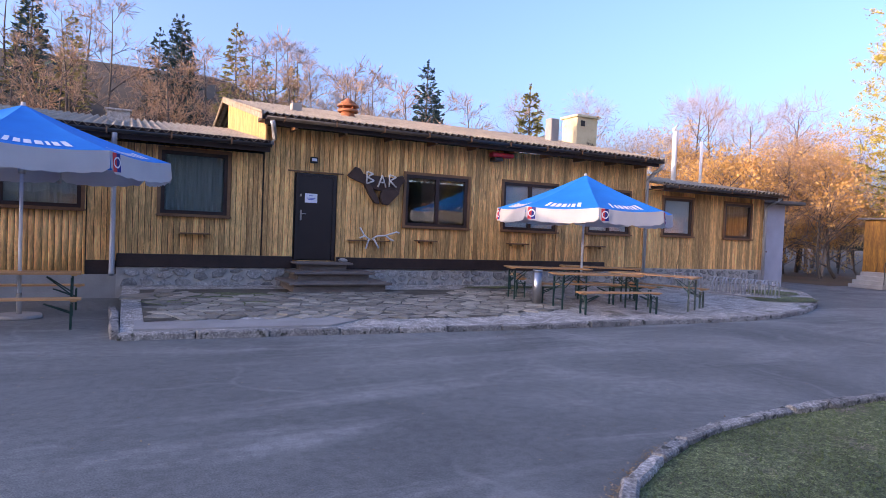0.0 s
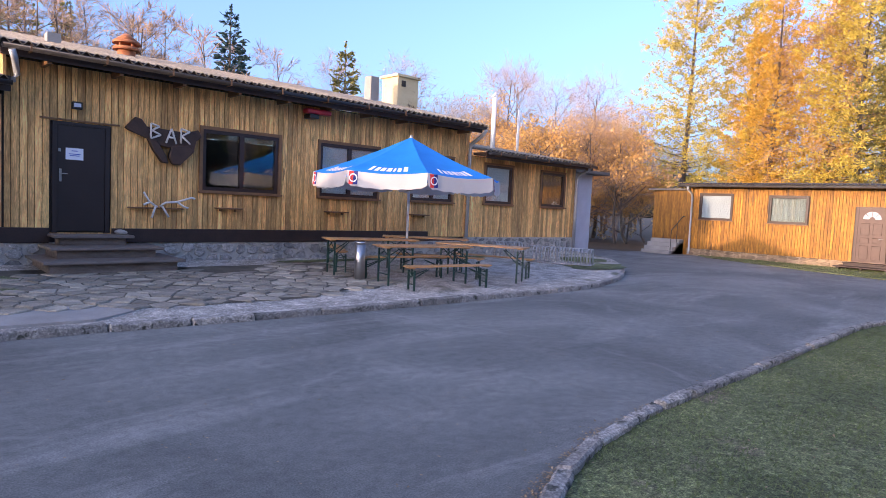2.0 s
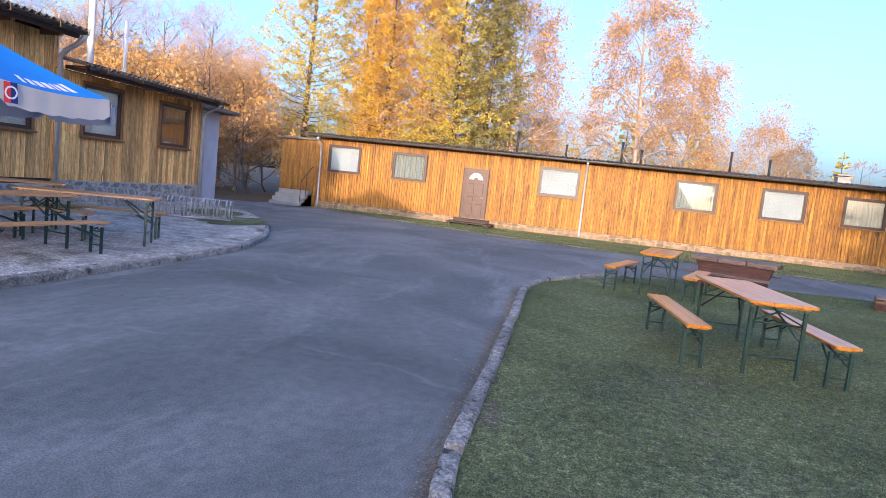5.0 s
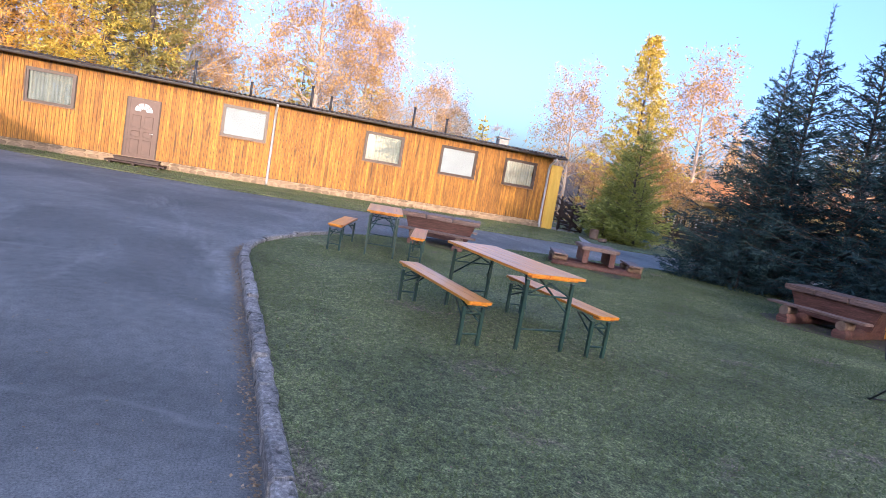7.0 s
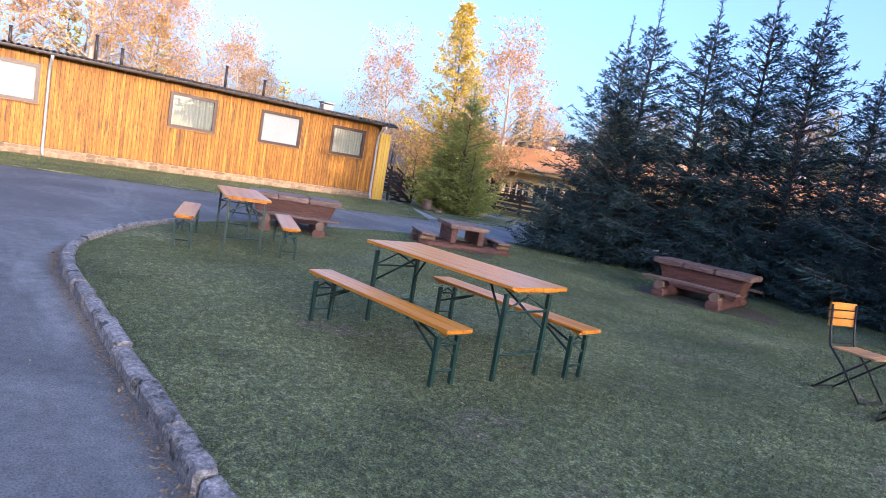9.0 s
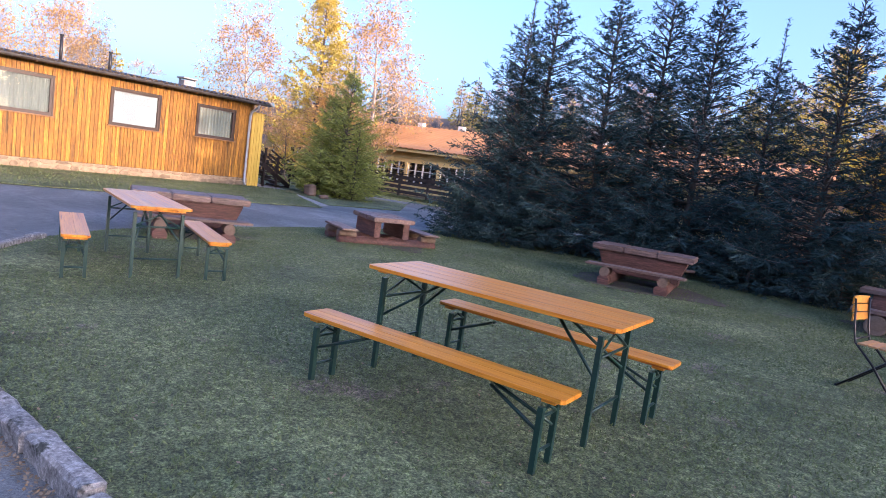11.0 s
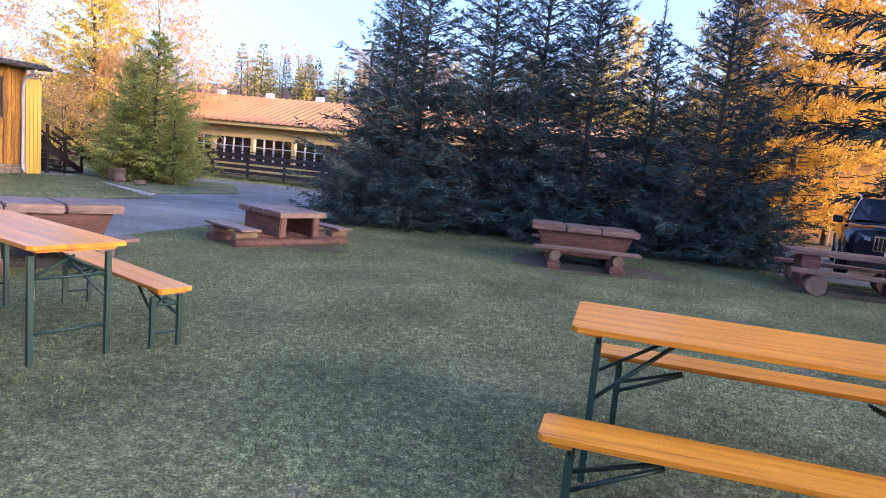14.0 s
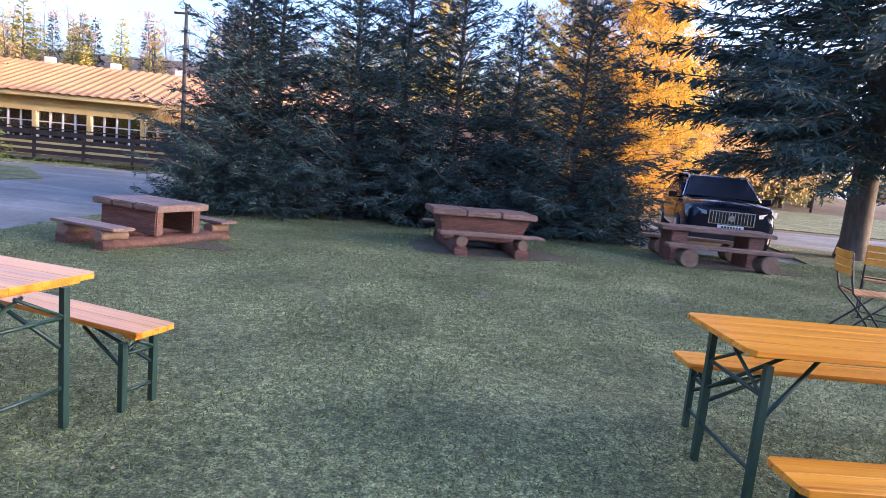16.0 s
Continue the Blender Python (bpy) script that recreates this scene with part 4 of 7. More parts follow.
# flue pipes on the hut's roof
for x, y, h in ((31.5, 5.3, 0.95), (31.5, 0.85, 0.9), (31.5, 0.05, 0.65), (31.5, -3.5, 0.9), (31.5, -5.0, 0.7), (32.5, 3.2, 0.6)):
    bm = bmesh.new()
    z = 3.15 + (x - 29.42) * 0.064
    tube(bm, (x, y, z), (x, y, z + h), 0.05, seg=10)
    tube(bm, (x, y, z + h - 0.02), (x, y, z + h + 0.03), 0.065, seg=10)
    part("flue_pipe", bm, GUTTER, hut, "dark roof vent pipe")
bm = bmesh.new()
box(bm, 31.3, 31.7, -7.95, -7.5, 3.25, 3.6)
box(bm, 31.25, 31.75, -8.0, -7.45, 3.65, 3.7)
box(bm, 31.3, 31.35, -7.95, -7.9, 3.6, 3.65)
box(bm, 31.65, 31.7, -7.55, -7.5, 3.6, 3.65)
part("chimney", bm, CONCRETE, hut, "squat grey roof vent")

# chimneys on the bar roof
bm = bmesh.new()
box(bm, 15.35, 16.25, 17.3, 18.15, 4.3, 5.98)
box(bm, 15.28, 16.32, 17.23, 18.22, 5.98, 6.06)
ch = part("chimney", bm, PLASTER_CREAM, bar, "rendered chimney with stained cream plaster")
# dark plate on the closed face paints the shade inside a flue hole
boxpart("flue_hole", DARK_ROOM, ch, (15.5, 15.68, 17.285, 17.299, 5.66, 5.86))
boxpart("chimney", CONCRETE, bar, (14.15, 14.5, 17.2, 17.55, 4.3, 5.78), "slim grey chimney", 0.02)
for x, y, z0, z1, r, mt in ((19.2, 16.4, 3.5, 5.75, 0.09, WHITE_WOOD), (20.6, 16.4, 3.5, 5.5, 0.055, WHITE_WOOD)):
    bm = bmesh.new()
    tube(bm, (x, y, z0), (x, y, z1), r, seg=12)
    if r > 0.08:
        tube(bm, (x, y, z1), (x + 0.02, y, z1 + 0.10), r * 0.6, seg=10)
        tube(bm, (x - 0.12, y, z1 + 0.02), (x + 0.14, y, z1 + 0.26), 0.05, 0.03, seg=8)
    part("flue_pipe", bm, mt, bar, "pale slender flue pipe")
bm = bmesh.new()
tube(bm, (6.75, 17.0, 4.6), (6.75, 17.0, 5.05), 0.2, seg=14)
tube(bm, (6.75, 17.0, 5.05), (6.75, 17.0, 5.12), 0.3, seg=14)
tube(bm, (6.75, 17.0, 5.2), (6.75, 17.0, 5.27), 0.32, 0.3, seg=14)
tube(bm, (6.75, 17.0, 5.27), (6.75, 17.0, 5.45), 0.28, 0.05, seg=14)
for k in range(5):
    tube(bm, (6.75 + 0.22 * math.cos(k * 1.257), 17 + 0.22 * math.sin(k * 1.257), 5.1), (6.75 + 0.22 * math.cos(k * 1.257), 17 + 0.22 * math.sin(k * 1.257), 5.22), 0.03, seg=6)
part("roof_cowl", bm, TERRACOTTA, bar, "terracotta mushroom-shaped roof cowl")
bm = bmesh.new()
box(bm, 4.95, 5.2, 16.2, 16.5, 4.5, 4.98)
part("roof_vent", bm, CONCRETE, bar, "grey square roof vent")
bm = bmesh.new()
box(bm, 0.55, 1.05, 16.4, 16.8, 3.9, 4.3)
box(bm, 0.5, 1.1, 16.35, 16.85, 4.3, 4.34)
part("roof_vent", bm, FIELDSTONE, bar, "dark squat roof vent")

# timber steps at the bar's door
bs = thing("entrance_steps", "three broad dark weathered wooden steps", "steps")
for x0, x1, y0, z in ((4.15, 6.5, 12.45, 0.46), (4.35, 6.25, 12.9, 0.66), (4.5, 5.85, 13.35, 0.85)):
    boxpart("tread", STEP_WOOD, bs, (x0, x1, y0, 13.92, z - 0.055, z), soft=0.012)
    boxpart("riser", STEP_WOOD, bs, (x0 + 0.12, x1 - 0.12, y0 + 0.13, y0 + 0.16, z - 0.22, z - 0.06))
    for x in (x0 + 0.12, x1 - 0.16):
        boxpart("side_board", STEP_WOOD, bs, (x, x + 0.04, y0 + 0.17, 13.9, z - 0.22, z - 0.06))
st = thing("stone", "small grey stone on the top step", "stone")
bm = bmesh.new()
bmesh.ops.create_icosphere(bm, subdivisions=2, radius=0.1)
for v in bm.verts:
    v.co = Vector((v.co.x * 1.2, v.co.y, v.co.z * 0.55)) * (1 + 0.25 * noise.noise(v.co * 9))
part("rock", bm, CONCRETE, st)
st.location = (5.7, 13.7, 0.895)


def row_of_kerbs(name, line, z0, z1, width, parent, length=1.0, side=1):
    """Kerb stones laid along a line."""
    pts = [Vector((x, y, 0)) for x, y in line]
    run, stones = 0.0, []
    total = sum((q - p).length for p, q in zip(pts, pts[1:]))

    def at(s):
        for p, q in zip(pts, pts[1:]):
            d_ = (q - p).length
            if s <= d_ + 1e-6:
                return p + (q - p) * (s / d_)
            s -= d_
        return pts[-1]
    rng = random.Random(5)
    while run < total - 0.05:
        w = min(length * rng.uniform(0.85, 1.1), total - run)
        p, q = at(run + 0.008), at(run + w - 0.008)
        way = (q - p).normalized()
        m = Matrix.Translation(p + Vector((0, 0, rng.uniform(-0.012, 0.010)))) @ Matrix.Rotation(math.atan2(way.y, way.x) + rng.uniform(-0.02, 0.02), 4, "Z") @ Matrix.Rotation(rng.uniform(-0.05, 0.05), 4, "X")
        bm = bmesh.new()
        box(bm, 0, (q - p).length, -width / 2, width / 2, z0, z1)
        soften(bm, 0.018, 1)
        bmesh.ops.subdivide_edges(bm, edges=[e for e in bm.edges if abs(e.verts[0].co.x - e.verts[1].co.x) > 0.3], cuts=4)
        for v in bm.verts:
            v.co += 0.016 * noise.noise_vector(v.co * 9 + p * 3)
        o = part(name, bm, KERB, parent)
        o.matrix_local = m
        run += w


kt = thing("terrace_kerb", "row of worn pale kerb stones edging the terrace", "kerb", kind="structure")
row_of_kerbs("kerb_stone", KERB_LINE, -0.05, 0.10, 0.14, kt)
row_of_kerbs("kerb_stone", [(0.92, 8.85), (0.86, 11.6)], -0.05, 0.13, 0.13, kt)
kl = thing("lawn_kerb", "row of rough grey kerb stones edging the lawn", "kerb", kind="structure")
row_of_kerbs("kerb_stone", LAWN_KERB, -0.05, 0.105, 0.115, kl, 0.62)


# ---- beer tables and benches ----
def plank_top(name, parent, length, width, z, mat, cut=0.05, thick=0.028, rails=True):
    """A top of pine planks with clipped corners, on two battens."""
    l2, w2 = length / 2, width / 2
    bm = bmesh.new()
    box(bm, -l2 + cut, l2 - cut, -w2 + 0.02, w2 - 0.02, z - thick, z - 0.006)
    t = part(name, bm, mat, parent, "varnished pine top")
    n = 4 if width > 0.4 else 2
    for k in range(n):
        y0, y1 = -w2 + k * width / n + 0.0006, -w2 + (k + 1) * width / n - 0.0006
        c0, c1 = cut if k == 0 else 0.0, cut if k == n - 1 else 0.0
        rim = [(-l2, y0 + c0), (-l2 + c0, y0), (l2 - c0, y0), (l2, y0 + c0), (l2, y1 - c1), (l2 - c1, y1), (-l2 + c1, y1), (-l2, y1 - c1)]
        rim = [p for i, p in enumerate(rim) if p != rim[i - 1]]
        bm = bmesh.new()
        prism(bm, rim, z - thick + 0.001, z)
        soften(bm, 0.002, 1)
        part("plank", bm, mat, t)
    for x in (-l2 * 0.9, l2 * 0.9):
        boxpart("batten", mat, t, (x - 0.04, x + 0.04, -w2 * 0.8, w2 * 0.8, z - thick - 0.022, z - thick - 0.001))
    return t


def leg_frame(parent, x, lean, width, z, mat, inward):
    """A folding steel end frame with cross and diagonal braces."""
    w = width / 2 * 0.78
    for s in (-1, 1):
        bm = bmesh.new()
        box(bm, x - 0.016, x + 0.016, s * w - 0.016, s * w + 0.016, 0, z - 0.05)
        part("leg", bm, mat, parent)
    for k in (0.28, 0.74):
        bm = bmesh.new()
        tube(bm, (x, -w, z * k), (x, w, z * k), 0.010, seg=6)
        part("crossbar", bm, mat, parent)
    for s in (-1, 1):
        bm = bmesh.new()
        tube(bm, (x, s * w * 0.9, z * 0.55), (x + inward * 0.36, s * w * 0.25, z - 0.05), 0.011, seg=6)
        part("brace", bm, mat, parent)
        bm = bmesh.new()
        tube(bm, (x + s * 0.006, s * w, z * 0.74), (x + s * 0.006, -s * w * 0.1, z - 0.06), 0.009, seg=6)
        part("strut", bm, mat, parent)


def beer_table(length=1.95, width=0.60, z=0.77, wood=None, label="varnished pine beer table on dark green folding legs"):
    t = thing("beer_table", label, "table", "beer garden sets")
    plank_top("tabletop", t, length, width, z, wood or TABLE_WOOD, 0.028)
    leg_frame(t, -length / 2 + 0.13, 0, width, z - 0.03, GREEN_STEEL, 1)
    leg_frame(t, length / 2 - 0.13, 0, width, z - 0.03, GREEN_STEEL, -1)
    return t


def beer_bench(length=1.95, width=0.25, z=0.46, wood=None, label="varnished pine beer bench on dark green folding legs"):
    t = thing("beer_bench", label, "bench", "beer garden sets")
    plank_top("seat", t, length, width, z, wood or TABLE_WOOD, 0.02)
    leg_frame(t, -length / 2 + 0.13, 0, width, z - 0.03, GREEN_STEEL, 1)
    leg_frame(t, length / 2 - 0.13, 0, width, z - 0.03, GREEN_STEEL, -1)
    return t


t0 = beer_table(1.95, 0.66)
t0.matrix_world = pose(10.92, 0.45, 0.045, 0, 0, 5.5)
b0 = beer_bench()
b0.matrix_world = pose(10.90, 1.20, 0.035, 0, 0, 5.5)
copy_thing(b0, pose(10.84, -0.15, 0.035, 0, 0, 4.5))
# second set, farther along the lawn
t1 = beer_table(1.75)
t1.matrix_world = pose(15.68, 0.78, 0.04, 0, 0, -13)
b1 = beer_bench(1.75)
b1.matrix_world = pose(15.43, 0.16, 0.03, 0, 0, -18)
copy_thing(b1, pose(15.80, 1.46, 0.03, 0, 0, -18))
td = beer_table(2.0, 0.6, 0.76, TABLE_WOOD_DULL, "worn pine beer table on green folding legs, under a parasol")
td.matrix_world = pose(10.2, 9.85, terrace_z(9, 10.2), 0, 0, -13)
bw = beer_bench(2.0, 0.25, 0.46, TABLE_WOOD_DULL, "worn pine beer bench on green folding legs, under a parasol")
bw.matrix_world = pose(10.3, 9.2, terrace_z(9, 9.3), 0, 0, -7)
copy_thing(td, pose(9.9, 11.2, terrace_z(9, 11.4), 0, 0, -16))
copy_thing(td, pose(11.95, 9.9, terrace_z(9, 10.2), 0, 0, -65))
copy_thing(td, pose(11.75, 11.55, terrace_z(9, 11.6), 0, 0, -40))
copy_thing(bw, pose(9.75, 12.25, terrace_z(9, 12.2), 0, 0, 62))
copy_thing(bw, pose(10.3, 10.6, terrace_z(9, 10.6), 0, 0, -14))
copy_thing(bw, pose(11.35, 10.6, terrace_z(9, 10.6), 0, 0, -60))
copy_thing(bw, pose(12.75, 10.3, terrace_z(9, 10.4), 0, 0, -70))
copy_thing(td, pose(-0.62, 11.15, 0.0, 0, 0, 2))
copy_thing(bw, pose(-0.55, 9.95, 0.0, 0, 0, 2))
copy_thing(bw, pose(-0.62, 12.2, 0.0, 0, 0, 2))


# ---- parasols ----
def parasol(x, y, z0, rim, top, radius, turn=0.0, fall=0.30):
    """An eight-ribbed beer-garden parasol with a scalloped white valance."""
    u = thing("parasol", "blue and white beer-garden parasol on a pale pole, open", "parasol", "parasols")
    bm = bmesh.new()
    tube(bm, (0, 0, z0), (0, 0, top - 0.03), 0.028, seg=12)
    part("pole", bm, WHITE_WOOD, u, "pale painted pole")
    bm = bmesh.new()
    tube(bm, (0, 0, top - 0.05), (0, 0, top + 0.04), 0.05, 0.03, seg=12)
    part("finial", bm, CANVAS_WHITE, u)
    corner = [Vector((radius * math.cos(turn + k * math.pi / 4), radius * math.sin(turn + k * math.pi / 4), rim)) for k in range(8)]
    tip = Vector((0, 0, top))
    for k in range(8):
        a_, b_ = corner[k], corner[(k + 1) % 8]
        bm = bmesh.new()
        n, rows = 8, []
        for r in range(n + 1):
            row = []
            for c in range(n + 1):
                e = a_.lerp(b_, c / n)
                p = tip.lerp(e, r / n)
                p.z -= 0.055 * math.sin(math.pi * c / n) * (r / n) + 0.05 * math.sin(math.pi * r / n)
                row.append(bm.verts.new(p))
            rows.append(row)
        for r in range(n):
            for c in range(n):
                bm.faces.new((rows[r][c], rows[r + 1][c], rows[r + 1][c + 1], rows[r][c + 1])).smooth = True
        bmesh.ops.remove_doubles(bm, verts=bm.verts, dist=0.001)
        pan = part("panel", bm, CANVAS_BLUE, u, "bright blue canvas panel")
        # valance
        bm = bmesh.new()
        n = 16
        hi, lo = [], []
        out = ((a_ + b_) / 2).normalized()
        for c in range(n + 1):
            e = a_.lerp(b_, c / n)
            e.z -= 0.055 * math.sin(math.pi * c / n)
            dip = fall * (1 - 0.22 * (1 if c in (0, n) else 0)) + 0.012 * math.sin(c * 2.1)
            o = Vector((out.x, out.y, 0)) * (0.04 + 0.012 * math.sin(c * 1.7))
            hi.append(bm.verts.new(e))
            lo.append(bm.verts.new(e + o - Vector((0, 0, dip))))
        for c in range(n):
            bm.faces.new((hi[c], lo[c], lo[c + 1], hi[c + 1])).smooth = True
        val = part("valance", bm, CANVAS_WHITE, u, "white hanging valance")
        # colour badge at the panel's edge and plain bars for the print
        for mt, s0, s1 in ((CANVAS_RED, 0.03, 0.085), (CANVAS_NAVY, 0.085, 0.14)):
            bm = bmesh.new()
            q = []
            for s, d_ in ((s0, 0.01), (s1, 0.01), (s1, fall - 0.03), (s0, fall - 0.03)):
                e = a_.lerp(b_, s)
                q.append(bm.verts.new(e + Vector((out.x, out.y, 0)) * (0.012 + 0.045 * d_ / fall) - Vector((0, 0, d_ + 0.01))))
            bm.faces.new(q)
            part("badge", bm, mt, val)
        bm = bmesh.new()
        q0 = a_.lerp(b_, 0.085) + Vector((out.x, out.y, 0)) * 0.045 - Vector((0, 0, fall * 0.5))
        way = (b_ - a_).normalized()
        ring = [bm.verts.new(q0 + way * 0.085 * math.cos(i * math.pi / 8) + Vector((0, 0, 0.085 * math.sin(i * math.pi / 8)))) for i in range(16)]
        inner = [bm.verts.new(q0 + way * 0.062 * math.cos(i * math.pi / 8) + Vector((0, 0, 0.062 * math.sin(i * math.pi / 8)))) for i in range(16)]
        for i in range(16):
            bm.faces.new((ring[i], ring[(i + 1) % 16], inner[(i + 1) % 16], inner[i]))
        part("ring", bm, LETTER_WHITE, val)
        nrm = (b_ - tip).cross(a_ - tip).normalized()
        nrm = nrm if nrm.z > 0 else -nrm
        for c0, wd, hh in ((0.22, 0.045, 1.0), (0.30, 0.055, 0.8), (0.38, 0.06, 0.8), (0.465, 0.065, 0.8), (0.555, 0.03, 0.8), (0.61, 0.055, 0.8), (0.695, 0.06, 1.0)):
            bm = bmesh.new()
            q = []
            for c, r in ((c0, 0.94), (c0 + wd, 0.94), (c0 + wd, 0.94 - 0.13 * hh), (c0, 0.94 - 0.13 * hh)):
                p = tip.lerp(a_.lerp(b_, c), r)
                p.z -= 0.055 * math.sin(math.pi * c) * r + 0.05 * math.sin(math.pi * r)
                q.append(bm.verts.new(p + nrm * 0.012))
            bm.faces.new(q)
            part("print_bar", bm, LETTER_WHITE, pan)
        bm = bmesh.new()
        tube(bm, tip - Vector((0, 0, 0.1)), a_ - Vector((0, 0, 0.04)), 0.012, seg=6)
        part("rib", bm, STEEL, u)
        bm = bmesh.new()
        tube(bm, (0, 0, rim - 0.25), tip.lerp(a_, 0.5) - Vector((0, 0, 0.1)), 0.010, seg=6)
        part("strut", bm, STEEL, u)
    bm = bmesh.new()
    tube(bm, (0, 0, rim - 0.32), (0, 0, rim - 0.2), 0.05, seg=10)
    part("runner", bm, STEEL, u)
    bm = bmesh.new()
    tube(bm, (0, 0, z0 + 0.002), (0, 0, z0 + 0.06), 0.34, 0.32, seg=20)
    tube(bm, (0, 0, z0 + 0.06), (0, 0, z0 + 0.40), 0.04, seg=12)
    part("base", bm, CONCRETE, u, "round concrete base")
    u.location = (x, y, 0)
    return u


parasol(11.05, 11.4, terrace_z(11, 11.4), 2.32, 3.2, 2.12, 0.25, 0.30)
parasol(-0.5, 11.3, 0.0, 2.66, 3.45, 2.22, 0.62, 0.32)

# ---- terrace things ----
lb = thing("litter_bin", "slim brushed-steel cylinder litter bin on the gravel", "bin")
bm = bmesh.new()
tube(bm, (0, 0, 0.02), (0, 0, 0.72), 0.105, seg=24)
tube(bm, (0, 0, 0.72), (0, 0, 0.76), 0.112, seg=24)
part("body", bm, STEEL, lb)
bm = bmesh.new()
tube(bm, (0, 0, 0.0), (0, 0, 0.02), 0.095, seg=20)
part("foot", bm, RUBBER, lb)
# the top is closed; a dark disc paints the shade of its mouth
bm = bmesh.new()
tube(bm, (0, 0, 0.757), (0, 0, 0.764), 0.085, seg=20)
part("opening", bm, DARK_ROOM, lb)
lb.location = (9.26, 10.7, terrace_z(9, 10.7))


def bike_rack(p, q, loops):
    r = thing("bicycle_rack", "galvanised bicycle rack of bent steel loops", "bicycle rack", "bicycle racks")
    p, q = Vector(p), Vector(q)
    way = (q - p)
    n_ = way.normalized().cross(Vector((0, 0, 1)))
    z = Vector((0, 0, terrace_z(p.x, p.y)))
    for s in (-0.2, 0.2):
        bm = bmesh.new()
        tube(bm, p + n_ * s + z + Vector((0, 0, 0.02)), q + n_ * s + z + Vector((0, 0, 0.02)), 0.016, seg=8)
        part("ground_rail", bm, ZINC, r)
    for k in range(loops):
        c = p + way * ((k + 0.5) / loops) + z
        bm = bmesh.new()
        pts = [c + n_ * -0.2 + Vector((0, 0, 0.03))]
        for i in range(9):
            a_ = math.pi * i / 8
            pts.append(c + n_ * (-0.2 * math.cos(a_)) + Vector((0, 0, 0.30 + 0.16 * math.sin(a_))))
        pts.append(c + n_ * 0.2 + Vector((0, 0, 0.03)))
        bend(bm, pts, 0.018, 6)
        bend(bm, [v + way.normalized() * 0.09 for v in pts], 0.018, 6)
        part("loop", bm, ZINC, r)
    bm = bmesh.new()
    tube(bm, p + z + Vector((0, 0, 0.46)), q + z + Vector((0, 0, 0.46)), 0.014, seg=8)
    part("top_rail", bm, ZINC, r)
    return r


bike_rack((16.45, 12.15, 0), (17.15, 10.45, 0), 7)
bike_rack((15.95, 13.25, 0), (16.75, 12.75, 0), 4)

# carved sign with stick letters
sg = thing("bar_sign", "dark driftwood sign with pale stick letters reading BAR", "sign")
bm = bmesh.new()


def slab_xz(bm, pts, y0, y1):
    lo = [bm.verts.new((x, y0, z)) for x, z in pts]
    hi = [bm.verts.new((x, y1, z)) for x, z in pts]
    bm.faces.new(lo)
    bm.faces.new(hi[::-1])
    for i in range(len(pts)):
        bm.faces.new((lo[i], hi[i], hi[(i + 1) % len(pts)], lo[(i + 1) % len(pts)]))


slab_xz(bm, [(5.82, 2.95), (6.02, 3.18), (6.14, 3.15), (6.22, 3.0), (7.0, 2.96), (7.28, 3.06), (7.36, 2.92), (7.22, 2.82), (7.2, 2.62), (6.85, 2.6), (6.5, 2.66), (6.3, 2.76), (6.08, 2.84), (5.9, 2.9)], FY - 0.13, FY - 0.04)
soften(bm, 0.015, 1)
part("board", bm, SIGN_WOOD, sg)
bm = bmesh.new()
slab_xz(bm, [(6.22, 2.82), (6.42, 2.76), (6.62, 2.45), (6.66, 2.3), (6.52, 2.32), (6.36, 2.55)], FY - 0.17, FY - 0.05)
soften(bm, 0.02, 1)
part("root_arm", bm, SIGN_WOOD, sg)
bm = bmesh.new()
slab_xz(bm, [(6.72, 2.66), (7.08, 2.70), (7.2, 2.6), (7.02, 2.42), (6.9, 2.28), (6.74, 2.3), (6.66, 2.46)], FY - 0.17, FY - 0.05)
soften(bm, 0.02, 1)
part("root_arm", bm, SIGN_WOOD, sg)
LETTERS = {"B": [((0, 0), (0, 1)), ((0, 1), (0.55, 0.85)), ((0.55, 0.85), (0.05, 0.55)), ((0.05, 0.55), (0.65, 0.3)), ((0.65, 0.3), (0, 0))],
           "A": [((0, 0), (0.35, 1)), ((0.35, 1), (0.7, 0)), ((0.12, 0.4), (0.6, 0.4))],
           "R": [((0, 0), (0, 1)), ((0, 1), (0.6, 0.85)), ((0.6, 0.85), (0.05, 0.5)), ((0.05, 0.5), (0.65, 0))]}
for ch_, x0, z0 in (("B", 6.30, 2.78), ("A", 6.60, 2.72), ("R", 6.90, 2.74)):
    bm = bmesh.new()
    for (u0, v0), (u1, v1) in LETTERS[ch_]:
        tube(bm, (x0 + u0 * 0.30, FY - 0.155, z0 + v0 * 0.30), (x0 + u1 * 0.30, FY - 0.155, z0 + v1 * 0.30), 0.022, 0.018, seg=7)
    part("letter", bm, BIRCH_LETTER, sg, "pale birch-stick letter")

an = thing("antler_ornament", "bleached forked branches fixed on a small wall shelf", "wall ornament")
boxpart("shelf", TRIM_WOOD, an, (5.9, 7.0, FY - 0.12, FY - 0.03, 1.36, 1.39), soft=0.005)
for pts in ([(6.45, 1.40), (6.3, 1.50), (6.2, 1.66), (6.18, 1.70)], [(6.5, 1.42), (6.62, 1.50), (6.85, 1.52), (7.15, 1.62), (7.22, 1.6)], [(6.42, 1.42), (6.38, 1.3), (6.34, 1.18)],
            [(6.55, 1.42), (6.62, 1.3), (6.68, 1.2)], [(6.3, 1.50), (6.18, 1.44)], [(6.85, 1.52), (7.0, 1.42), (7.08, 1.4)]):
    bm = bmesh.new()
    bend(bm, [(x, FY - 0.15, z) for x, z in pts], 0.022, 7)
    part("prong", bm, ANTLER, an)

